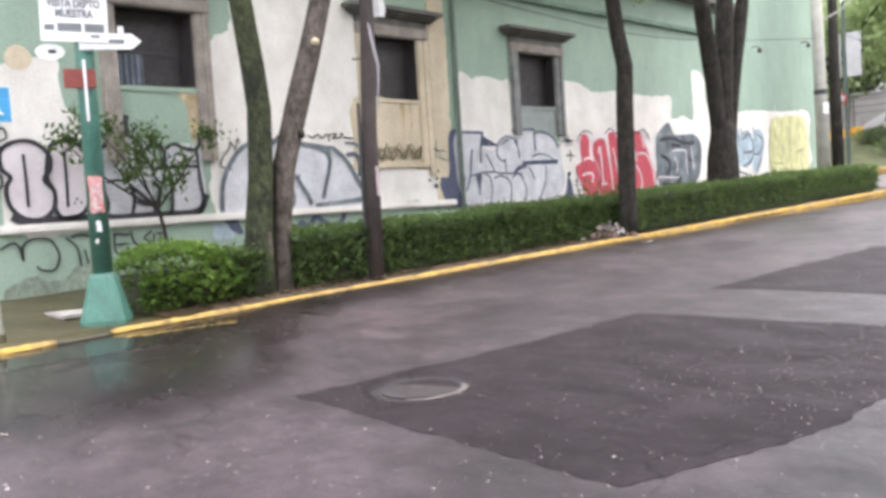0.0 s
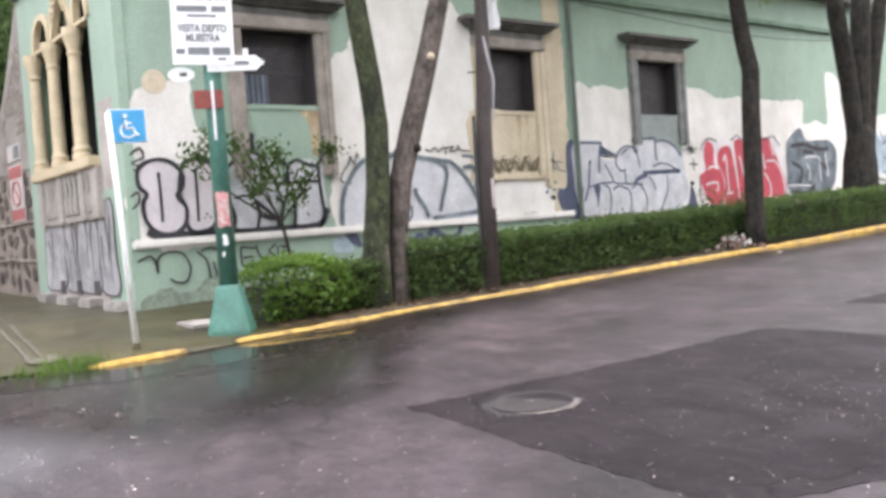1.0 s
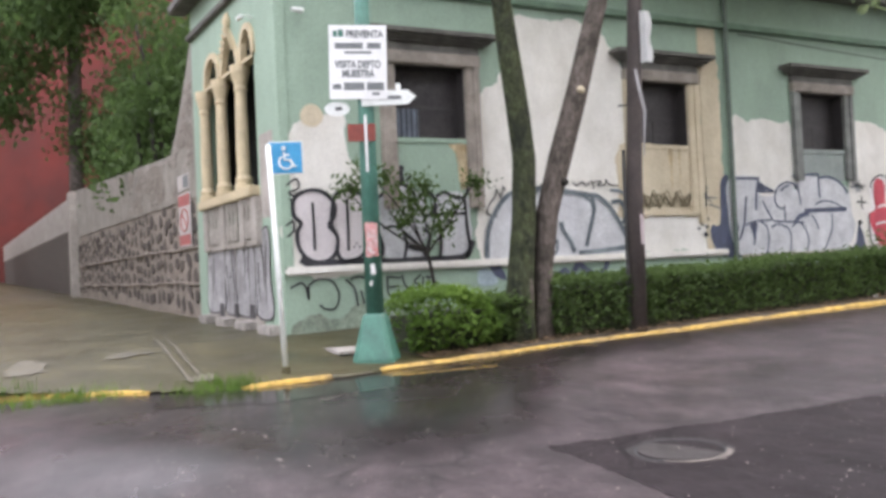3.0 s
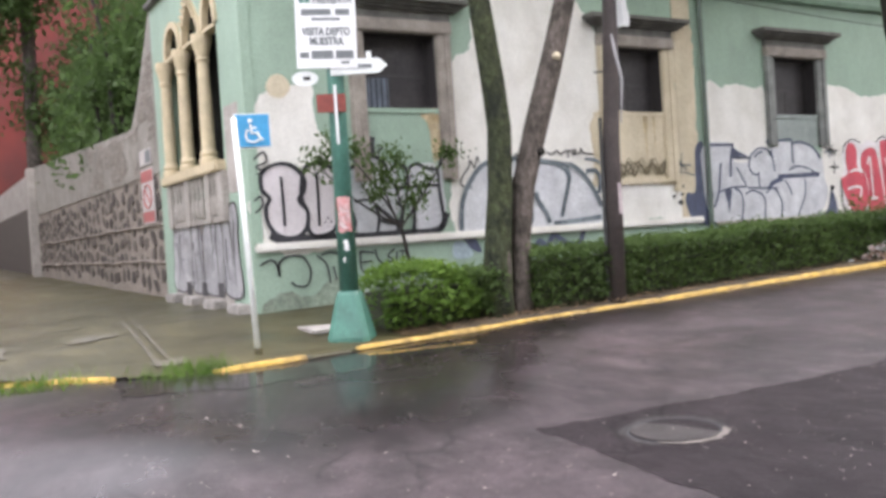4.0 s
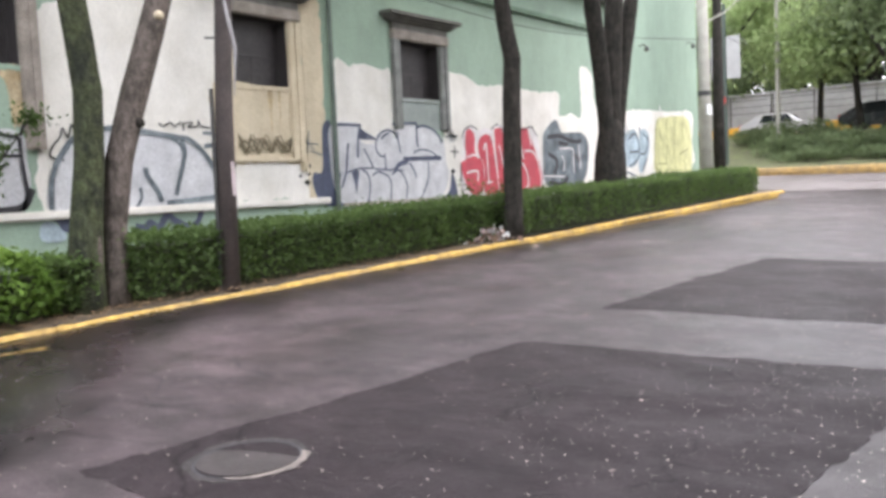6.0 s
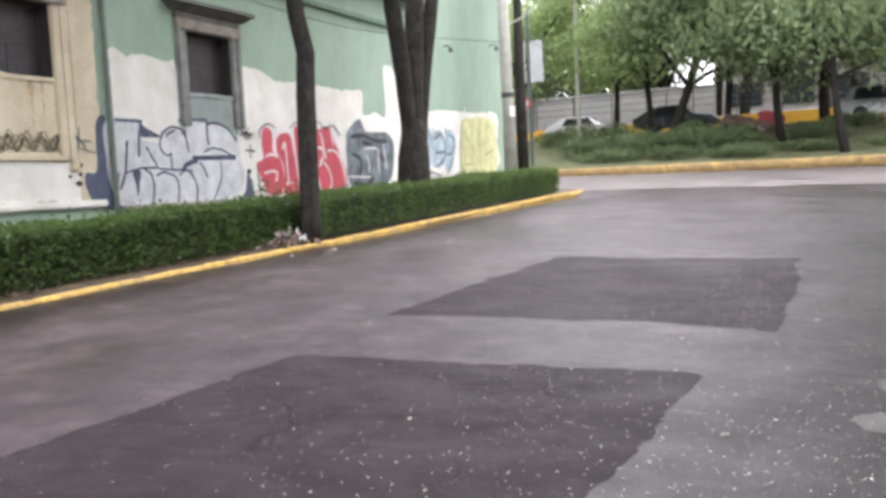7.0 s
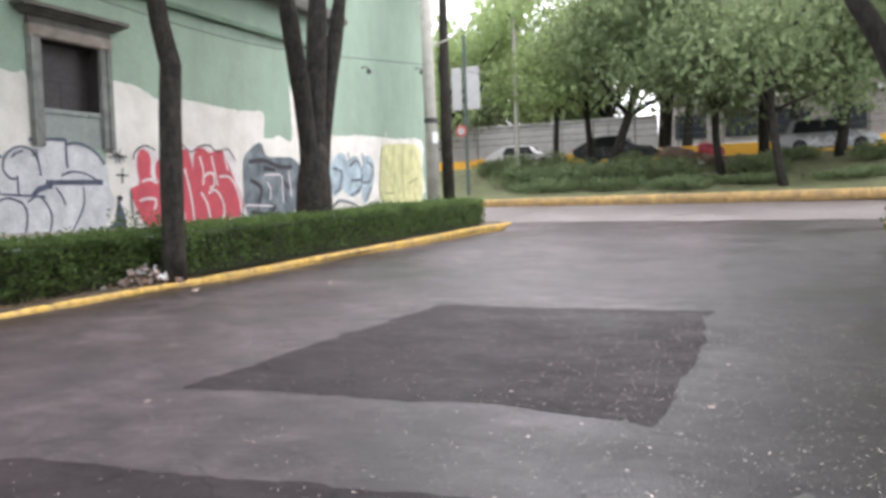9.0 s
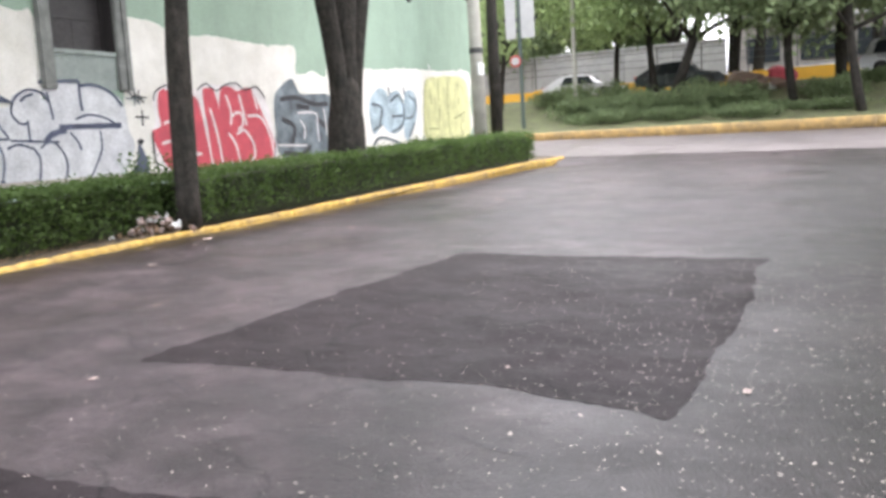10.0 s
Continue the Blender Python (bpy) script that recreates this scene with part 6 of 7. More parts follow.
def torn_piece(name, x0, x1, z0, z1, y, material, label=""):
    """A scrap of paper with torn edges, flat against the pole."""
    pts = []
    for (ax, az), (bx, bz) in zip(((x0, z0), (x1, z0), (x1, z1), (x0, z1)), ((x1, z0), (x1, z1), (x0, z1), (x0, z0))):
        for k in range(5):
            t = k / 5
            pts.append((ax + (bx - ax) * t + rnd.uniform(-0.008, 0.008), az + (bz - az) * t + rnd.uniform(-0.012, 0.012)))
    outline_part(name, gm, pts, y, 0.004, material, sticker, label)


torn_piece("paper", -0.075, 0.075, 1.46, 1.86, -0.113, FADED_PINK)
for k, (x0, x1, z0, z1) in enumerate(((-0.05, 0.055, 1.68, 1.79), (-0.055, 0.0, 1.5, 1.64), (0.01, 0.06, 1.56, 1.66), (0.0, 0.05, 1.49, 1.53))):
    torn_piece("torn_print", x0, x1, z0, z1, -0.118 - 0.0015 * k, TORN, "torn pale paper")
torn_piece("paper_scrap", -0.03, 0.025, 1.25, 1.37, -0.113, PAPER, "white paper scrap")
torn_piece("paper_scrap", -0.045, -0.02, 1.12, 1.17, -0.113, PAPER)

# disabled-parking sign
ws = root("parking_sign", -9.65, 3.34, 0.24, "blue wheelchair sign on a leaning white post", "road sign")
part("post", tube(bmesh.new(), [(-9.65, 3.36, 0.15), (-9.65, 3.31, 1.5), (-9.65, 3.26, 2.75)], [0.032, 0.03, 0.03], 12), WHITE_METAL, ws, smooth=True)
part("foot", tube(bmesh.new(), [(-9.65, 3.36, 0.2), (-9.65, 3.36, 0.27)], [0.05, 0.04], 12), CONCRETE, ws)
sm = facing(-9.65, 3.46, 2.42)
board_part("panel_rim", sm, -0.19, 0.19, 0.0, 0.37, -0.045, -0.035, WHITE_METAL, ws, bevel=0.003)
board_part("panel", sm, -0.178, 0.178, 0.012, 0.358, -0.05, -0.045, SIGN_BLUE, ws)
bm = bmesh.new()
wheel = [(0.0 + 0.075 * math.cos(a), -0.053, 0.135 + 0.075 * math.sin(a)) for a in span(2.2, 6.0, 14)]
tube(bm, wheel, [0.011] * 15, 6)
tube(bm, [(-0.02, -0.053, 0.25), (-0.015, -0.053, 0.16), (0.05, -0.053, 0.16), (0.08, -0.053, 0.09), (0.11, -0.053, 0.09)], [0.014] * 5, 6)
tube(bm, [(-0.015, -0.053, 0.215), (0.04, -0.053, 0.215)], [0.01] * 2, 6)
tube(bm, [(-0.022, -0.053, 0.275), (-0.022, -0.053, 0.31)], [0.022, 0.022], 10)
bmesh.ops.transform(bm, matrix=sm, verts=bm.verts)
part("wheelchair_symbol", bm, WHITE_METAL, ws)

# dark utility pole with torn sheets
dp = root("utility_pole", -9.64, 8.38, 0.3, "dark tarred utility pole with pasted scraps", "utility pole")
part("shaft", tube(bmesh.new(), [(-9.64, 8.36, 0.2), (-9.64, 8.42, 2.5), (-9.64, 8.58, 5), (-9.64, 8.7, 8.5)], [0.12, 0.11, 0.1, 0.09], 14), POLE_DARK, dp, smooth=True)
dm = facing(-9.64, 8.45, 0)
board_part("notice", dm, -0.07, 0.07, 1.48, 1.9, -0.125, -0.115, mat("pink_faded_paper", (0.6, 0.5, 0.5), 0.7, 0.25, 8, 40, 0.1), dp, "faded pinkish notice")
board_part("step_bolt", dm, -0.2, 0.0, 3.42, 3.44, -0.02, 0.0, IRON, dp)
conduit = part("conduit", tube(bmesh.new(), [(-9.68, 8.24, 0.3), (-9.68, 8.28, 2.8)], [0.025] * 2, 8), IRON, dp)
bm = bmesh.new()
for k in range(9):
    z = 4.0 + 0.09 * k
    w = 0.15 + 0.02 * math.sin(k * 1.3)
    row = [bm.verts.new((0.1, -0.02, z)), bm.verts.new((0.1 + w * 0.5, -0.06 + 0.02 * math.sin(k), z)), bm.verts.new((0.1 + w, 0.01, z))]
    if k:
        bm.faces.new((last_row[0], last_row[1], row[1], row[0]))
        bm.faces.new((last_row[1], last_row[2], row[2], row[1]))
    last_row = row
bmesh.ops.solidify(bm, geom=bm.faces[:], thickness=0.006)
bmesh.ops.transform(bm, matrix=dm @ Matrix.Translation((0.05, 0, 0)), verts=bm.verts)
part("plastic_sheet", bm, PAPER, dp, "grey-white plastic sheet hanging off the pole")
bm = tube(bmesh.new(), [(0.06, -0.11, 3.9), (0.1, -0.13, 3.6), (0.16, -0.1, 3.3), (0.12, -0.12, 2.7)], [0.014, 0.02, 0.018, 0.005], 6, 0.3)
bmesh.ops.transform(bm, matrix=dm, verts=bm.verts)
part("plastic_strip", bm, mat("greyed_plastic", (0.4, 0.39, 0.4), 0.5, 0.3, 8, 40, 0.05), dp)

# pale concrete pole and cables
pp = root("concrete_pole", -10.8, 27.5, 0.95, "tall weathered concrete utility pole behind the hedge", "utility pole")
part("shaft", tube(bmesh.new(), [(-10.8, 27.5, 0.7), (-10.8, 27.44, 4), (-10.8, 27.3, 10)], [0.21, 0.18, 0.15], 16), POLE_PALE, pp, smooth=True)
part("bracket", tube(bmesh.new(), [(-10.7, 27.4, 6.1), (-10.3, 27.9, 6.4), (-9.9, 28.4, 6.9)], [0.03, 0.025, 0.02], 8), POLE_PALE, pp)
part("collar", tube(bmesh.new(), [(-10.8, 27.45, 3.9), (-10.8, 27.45, 4.05)], [0.2, 0.2], 14), IRON, pp)
part("small_plate", boxed(-10.62, -10.58, 27.1, 27.45, 3.3, 3.62), PAPER, pp)


def cable(pts, r=0.009, label="thin black overhead cable"):
    p = smooth_path(pts, 8)
    ob = root("cable", *p[0], label, "cable", "overhead cables")
    part("strand", tube(bmesh.new(), p, [r] * len(p), 5), WIRE, ob)


cable([(-9.64, 8.7, 7.6), (-9.9, 18, 7.1), (-10.8, 27.35, 8.0)])
cable([(-11.8, 12.8, 5.35), (-11.8, 20, 5.15), (-10.8, 27.4, 5.6)])
cable([(-10.8, 27.4, 6.0), (-12, 35, 6.4), (-15.5, 42.4, 8.6)])
for y, z in ((25.7, 5.35), (29.3, 5.8)):
    lamp = root("wall_lamp", F, y, z, "small dark lamp bracket on the annex wall", "wall lamp")
    part("bracket", tube(bmesh.new(), [(F, y, z + 0.06), (F + 0.16, y, z + 0.08), (F + 0.24, y, z)], [0.018] * 3, 6), IRON, lamp)
    part("head", tube(bmesh.new(), [(F + 0.24, y, z + 0.02), (F + 0.24, y, z - 0.06), (F + 0.24, y, z - 0.12)], [0.03, 0.075, 0.06], 10), IRON, lamp)

# ---- things on the road and footway ----
def road_top(x, y):
    return puddle_z(x, y)


flat_shape("puddle", [(-9.05, 1.9), (-8.5, 1.9), (-8.2, 2.6), (-8.0, 3.4), (-8.1, 4.2), (-8.5, 4.9), (-9.0, 5.5), (-9.04, 4.8), (-9.05, 4.0), (-9.05, 3.0), (-9.05, 2.3)], 0.003, WATER, ragged=0.3, label="shallow rain puddle in the gutter", seed=12, category="puddle")
MX, MY = -4.7, 4.58
mz = road_top(MX, MY)
mh = root("manhole", MX, MY, mz, "round manhole cover in a chipped concrete collar", "manhole")
part("cover", tube(bmesh.new(), [(MX, MY, mz - 0.04), (MX, MY, mz + 0.008)], [0.28, 0.28], 36), mat("worn_cover_iron", (0.04, 0.032, 0.032), 0.6, 0.4, 5, 50, 0.3, mid=8), mh, "worn grey cover")
for nm, r0, r1, a0, a1, h, m in (("joint", 0.282, 0.3, 0.0, 6.2832, 0.005, BLACK_SPRAY), ("bedding", 0.3, 0.36, 0.0, 6.2832, 0.006, mat("worn_bedding", (0.034, 0.028, 0.028), 0.7, 0.5, 6, 50, 0.4)), ("collar", 0.295, 0.37, -1.1, 0.95, 0.012, mat("chipped_collar", (0.2, 0.172, 0.155), 0.8, 0.5, 8, 60, 0.4))):
    bm, n = bmesh.new(), 60
    rows = []
    for k in range(n + 1):
        a = a0 + (a1 - a0) * k / n
        taper = 1.0 if nm == "joint" else (0.45 + 0.75 * abs(noise.noise((math.cos(a) * 3, math.sin(a) * 3, 2.0 + r1))) * 1.6)
        if nm == "collar":
            taper *= math.sin(math.pi * k / n) ** 0.5 + 0.03
        o = r0 + (r1 - r0) * taper
        rows.append([bm.verts.new((MX + r * math.cos(a), MY + r * math.sin(a), road_top(MX + r * math.cos(a), MY + r * math.sin(a)) + h)) for r in (r0, o)])
    for p, q in zip(rows, rows[1:]):
        bm.faces.new((p[0], p[1], q[1], q[0]))
    part(nm, bm, m, mh, "chipped pale concrete collar" if nm == "collar" else "")
slab = root("pale_slab", -10.6, 4.5, 0.35, "pale concrete cover slab in the footway", "slab")
part("slab", boxed(-11.0, -10.2, 4.2, 4.75, pave_z(-10.6, 4.5) - 0.03, pave_z(-10.6, 4.5) + 0.015, bevel=0.006), CONCRETE_PALE, slab)
DRAIN_RIM = mat("pale_worn_concrete", (0.108, 0.094, 0.062), 0.6, 0.4, 5, 50, 0.3, tone=(0.08, 0.072, 0.05))
for off in (0.0, 0.14):
    flat_shape("drain_rim", quad_shape([(-9.8, 2.33 + off), (-9.8, 2.37 + off), (-13.4, 2.5 + off), (-13.4, 2.46 + off)], 4), 0.008, DRAIN_RIM, zf=lambda x, y: pave_z(x, y) + 0.004, ragged=0.02, label="worn concrete rim of a footway drain", category="drain")
for outline, lab in (([(-9.75, 2.32), (-9.8, 2.6), (-10.05, 2.62), (-10.0, 2.35)], "broken pale end of the footway drain"), ([(-11.1, 0.55), (-11.2, 1.0), (-11.75, 1.08), (-12.0, 0.8), (-11.6, 0.6)], "pale broken slab in the footway"), ([(-11.6, 1.85), (-11.75, 2.25), (-11.95, 2.2), (-11.85, 1.7)], "pale worn spot in the footway")):
    flat_shape("footway_patch", outline, 0.012, DRAIN_RIM, zf=lambda x, y: pave_z(x, y) + 0.006, ragged=0.16, label=lab, seed=8, category="footway patch")
rnd = random.Random(21)
for cx, cy, n in ((-9.33, 2.62, 420), (-9.65, 1.0, 300), (-10.3, 0.1, 240)):
    bm = bmesh.new()
    for _ in range(n):
        x, y = cx + rnd.gauss(0, 0.12), cy + rnd.gauss(0, 0.24 if cy > 2 else 0.36)
        h = rnd.uniform(0.06, 0.2)
        a = rnd.uniform(0, 6.28)
        z = (pave_z(x, y) if x < KX else road_top(x, y)) - 0.01
        d = Vector((math.cos(a), math.sin(a), 0))
        o = Vector((rnd.gauss(0, 0.05), rnd.gauss(0, 0.05), h))
        p = Vector((x, y, z))
        bm.faces.new([bm.verts.new(q) for q in (p - d * 0.006, p + d * 0.006, p + o)])
    tagged(part("grass_tuft", bm, HEDGE_BRIGHT), "green grass tuft growing along the kerb", "grass", "grass tufts", "stuff")

# brown leaves on the planting bed
verts, faces = [], []
for _ in range(2600):
    y = 5.0 + 10 * rnd.random() ** 1.5
    x = rnd.uniform(-9.75, KX - 0.16)
    s, a = rnd.uniform(0.012, 0.03), rnd.uniform(0, 6.28)
    d, e = Vector((math.cos(a), math.sin(a), rnd.uniform(-0.3, 0.3))) * s, Vector((-math.sin(a), math.cos(a), rnd.uniform(-0.3, 0.3))) * s * 0.5
    p = Vector((x, y, pave_z(x, y) + 0.02 + 0.02 * rnd.random()))
    k = len(verts)
    verts += [p - d, p - e, p + d, p + e]
    faces.append((k, k + 1, k + 2, k + 3))
me = bpy.data.meshes.new("dry_leaves")
me.from_pydata(verts, [], faces)
me.materials.append(mat("dry_leaf", (0.2, 0.13, 0.07), 0.8, 0.4, 9, 40, 0, island=0.5))
tagged(part("dry_leaves", me, None), "brown dry leaves under the hedge", "leaf litter", kind="stuff")
# petals, leaves and scraps on the road: uncountable
verts, faces = [], []
rnd = random.Random(33)
for _ in range(8000):
    y = 1.5 + 14 * rnd.random() ** 1.3
    x = rnd.uniform(-8.2, 0.3)
    if rnd.random() < 0.5:
        x = -0.2 - abs(rnd.gauss(0, 1.7))
        y = 5 + 9 * rnd.random()
    s = rnd.uniform(0.0045, 0.0102) * (1.8 if rnd.random() < 0.03 else 1)
    a = rnd.uniform(0, 6.28)
    d, e = Vector((math.cos(a), math.sin(a), 0)) * s, Vector((-math.sin(a), math.cos(a), 0)) * s * rnd.uniform(0.35, 0.8)
    p = Vector((x, y, road_top(x, y) + 0.009))
    k = len(verts)
    verts += [p - d, p - e, p + d + Vector((0, 0, s * 0.5)), p + e]
    faces.append((k, k + 1, k + 2, k + 3))
me = bpy.data.meshes.new("fallen_petals")
me.from_pydata(verts, [], faces)
me.materials.append(LEAF_LITTER)
tagged(part("fallen_petals", me, None), "pale fallen petals and leaf scraps on wet asphalt", "litter", kind="stuff")
scrap_meshes = []
for k in range(4):
    bm = bmesh.new()
    rr = random.Random(k)
    n = 5
    g = [[bm.verts.new((i * 0.25 - 0.5, j * 0.25 - 0.5, 0.12 * rr.random())) for j in range(n)] for i in range(n)]
    for i in range(n - 1):
        for j in range(n - 1):
            bm.faces.new((g[i][j], g[i + 1][j], g[i + 1][j + 1], g[i][j + 1]))
    scrap_meshes.append(mesh_of("scrap", bm, LITTER))
for x, y, s in ((-7.3, 15.4, 0.14), (-8.5, 13.6, 0.14), (-8.7, 14.1, 0.17), (-8.45, 14.6, 0.12), (-8.9, 13.2, 0.1), (-7.9, 12.3, 0.08), (-1.27, 9.93, 0.08), (-5.0, 9.0, 0.06), (-2.62, 9.96, 0.05), (-6.6, 19, 0.16), (-5.8, 8.2, 0.05), (-6.3, 10.8, 0.07), (-2.9, 5.4, 0.04), (-3.3, 6.6, 0.045), (-4.2, 6.9, 0.04)):
    ob = new("paper_scrap", scrap_meshes[int(x * 7 + y * 3) % 4])
    ob.matrix_basis = Matrix.Translation((x, y, road_top(x, y) + 0.004)) @ Matrix.Rotation(x * 9 + y, 4, "Z") @ Matrix.Diagonal((s, s * 0.5, s * 0.6, 1))
    tagged(ob, "crumpled pale paper scrap lying on the road", "litter", "paper scraps")
heap = root("rubbish_heap", -9.5, 14.05, 0.5, "heap of pale and pinkish rubbish beside the tree", "rubbish heap")
rnd = random.Random(4)
CARTON = mat("damp_carton", (0.3, 0.2, 0.13), 0.8, 0.3, 6, 40, 0.2)
for k in range(70):
    c = Vector((-9.52 + rnd.gauss(0, 0.13), 13.95 + rnd.gauss(0, 0.26), 0))
    c.z = pave_z(-9.5, c.y) + max(0.02, 0.34 - 0.75 * math.hypot(c.x + 9.5, c.y - 13.95)) * rnd.random() + 0.03
    bm = bmesh.new()
    if k % 7:
        g = [[bm.verts.new((i * 0.5 - 0.5 + rnd.gauss(0, 0.08), j * 0.5 - 0.5 + rnd.gauss(0, 0.08), rnd.gauss(0, 0.22))) for j in range(3)] for i in range(3)]
        for i in range(2):
            for j in range(2):
                bm.faces.new((g[i][j], g[i + 1][j], g[i + 1][j + 1], g[i][j + 1]))
        bmesh.ops.solidify(bm, geom=bm.faces[:], thickness=0.04)
        r = rnd.uniform(0.04, 0.12)
        m = Matrix.Translation(c) @ Euler((rnd.uniform(-1, 1), rnd.uniform(-1, 1), rnd.uniform(0, 6.28))).to_matrix().to_4x4() @ Matrix.Diagonal((r, r * rnd.uniform(0.4, 0.9), r, 1))
    else:
        bmesh.ops.create_icosphere(bm, subdivisions=2, radius=rnd.uniform(0.03, 0.06))
        for v in bm.verts:
            v.co *= 1 + 1.1 * noise.noise(v.co * 18 + Vector((k, 0, 0)))
        m = Matrix.Translation(c)
    bmesh.ops.transform(bm, matrix=m, verts=bm.verts)
    part("rag" if k % 7 == 0 else "torn_sheet", bm, (LITTER, PAPER, LITTER, CARTON)[k % 4], heap)
# cracks in the asphalt
rnd = random.Random(14)
for pts in ([(-6.3, 9.4), (-5.3, 9.05), (-4.6, 9.15), (-4.2, 9.0)], [(-3.6, 8.4), (-2.9, 8.9), (-2.05, 8.78)], [(-7.3, 5.0), (-6.6, 5.3), (-6.1, 4.9), (-5.6, 5.2)], [(-6.9, 6.2), (-6.2, 5.9), (-5.5, 6.3)], [(-2.05, 8.8), (-1.7, 8.2), (-1.5, 8.6)], [(-7.6, 7.2), (-6.9, 7.6), (-6.2, 7.4)]):
    p = smooth_path([(x, y, 0) for x, y in pts], 12)
    bm = bmesh.new()
    rows = []
    for i, q in enumerate(p):
        x, y = q.x + 0.06 * noise.noise((q.x * 6, q.y * 6, 1)), q.y + 0.06 * noise.noise((q.x * 6, q.y * 6, 4))
        w = 0.002 + 0.003 * rnd.random()
        rows.append([bm.verts.new((x, y - w, road_top(x, y - w) + 0.006)), bm.verts.new((x, y + w, road_top(x, y + w) + 0.006))])
    for a, b in zip(rows, rows[1:]):
        bm.faces.new((a[0], b[0], b[1], a[1]))
    tagged(part("road_crack", bm, BLACK_SPRAY), "dark jagged crack in the old asphalt", "crack", "road cracks", "structure")
# Pale shapes painting the whitish reflection on the wet road
for pts, lab in (([(-0.8, 7.5), (-0.62, 7.6), (-0.6, 8.3), (-0.72, 8.5), (-0.82, 8.0)], "pale streak painted as a wet reflection on the road"), ([(-0.95, 7.1), (-0.75, 7.05), (-0.7, 7.3), (-0.9, 7.35)], "small pale spot painted as a wet reflection on the road")):
    flat_shape("road_patch", pts, 0.004, mat("painted_wet_glint", (0.14, 0.13, 0.12), 0.4, 0.5, 9, 60, 0.3, tone=(0.05, 0.046, 0.046)), ragged=0.14, label=lab, seed=31, category="road patch")
flat_shape("road_line", quad_shape([(-8.86, 4.3), (-8.82, 4.3), (-8.46, 5.4), (-8.5, 5.4)], 5), 0.007, KERB_YELLOW, ragged=0.015, label="faded yellow line along the gutter", category="road line")

# ---- right-hand kerb, tree and bush ----
def right_x(y):
    """The line of the right-hand kerb."""
    return 0.34 + 0.036 * max(0.0, y - 9)


rk = root("kerb_right", 0.45, 16, 0.2, "grey weathered kerb with yellow end", "kerb", kind="structure")
for a, b in zip(span(6, 27.6, 12), span(6, 27.6, 12)[1:]):
    kerb_stone((right_x(b) + 0.13, b), (right_x(a) + 0.13, a), parent=rk, material=CONCRETE if b < 26 else KERB_YELLOW, zf=lambda x, y: road_z(0.45, y) + 0.14)
bm = bmesh.new()
rows = [[bm.verts.new((right_x(y) + o, y, road_z(0.45, y) + 0.125 + 0.03 * noise.noise((o, y * 0.6, 1)))) for o in (0.12, 0.5, 1, 2, 3.5, 6, 12, 25)] for y in span(-10, 27.5, 60)]
for a, b in zip(rows, rows[1:]):
    for k in range(7):
        bm.faces.new((a[k], a[k + 1], b[k + 1], b[k]))
tagged(part("verge_right", bm, SOIL, smooth=True), "soil verge beside the street", "verge", kind="structure")
rt = root("leaning_tree", 0.95, 19.0, 0.5, "dark leaning tree over a leafy bush", "tree")
bm = bmesh.new()
tube(bm, [(1.05, 19.0, 0.3), (1.0, 19.0, 1.5), (0.85, 19.1, 2.6), (0.4, 19.3, 3.8), (-0.3, 19.6, 5.2), (-0.9, 19.9, 7)], [0.26, 0.2, 0.185, 0.17, 0.14, 0.08], 12, 0.07, 6)
tube(bm, [(0.9, 19.1, 2.4), (1.2, 19.4, 4), (1.4, 19.6, 6.5)], [0.2, 0.17, 0.1], 10, 0.07, 7)
part("trunk", bm, BARK, rt, "", True)
part("crown", crown_mesh("crown", [(-0.9, 20, 7.6, 1.8), (1.4, 19.8, 7.4, 2.0), (0.2, 21.5, 8.2, 2.0), (2.6, 18.6, 6.6, 1.8)], 420, 0.11, 7, TREE_LEAF), TREE_LEAF, rt)
bush = root("roadside_bush", 1.7, 17.2, 0.5, "tall leafy green bush at the kerb", "bush")
bm, rnd = bmesh.new(), random.Random(6)
for x, y, z, r in ((1.25, 17.6, 0.9, 0.6), (1.2, 16.2, 1.0, 0.6), (1.3, 17.0, 1.2, 0.8), (1.55, 16.6, 2.3, 0.85), (1.75, 17.6, 2.9, 0.9), (1.9, 16.4, 3.5, 0.8), (1.6, 17.8, 1.6, 0.8), (1.9, 15.6, 1.4, 0.9), (1.95, 15.4, 2.6, 0.8), (1.2, 20.2, 0.9, 0.6), (1.3, 21.4, 1.0, 0.7), (1.4, 22.4, 1.1, 0.7), (1.6, 20.8, 2.0, 0.8), (1.9, 19.0, 2.4, 0.8)):
    leaf_cloud(bm, (x, y, z), (r, r, r), 900, 0.06, rnd, 0.3)
part("foliage", bm, HEDGE_LEAF, bush)
part("stem", tube(bmesh.new(), [(1.7, 17.1, 0.3), (1.75, 17.1, 2.5)], [0.08, 0.04], 8), BARK, bush)

# ---- the planted bank across the avenue ----
fk = root("kerb_far", -5, 40, 1.4, "faded orange-yellow kerb of the planted bank", "kerb", kind="structure")
FAR_KERB = mat("faded_orange_kerb", (0.55, 0.36, 0.13), 0.7, 0.3, 3, 30, 0.2, tone=(0.36, 0.25, 0.12), island=0.08)
fx = span(-46, 34, 32)
for a, b in zip(fx, fx[1:]):
    kerb_stone((a, 39.95), (b, 39.95), width=0.24, parent=fk, material=FAR_KERB, drop=0.42, zf=lambda x, y: 1.66 - 0.005 * (x + 8))


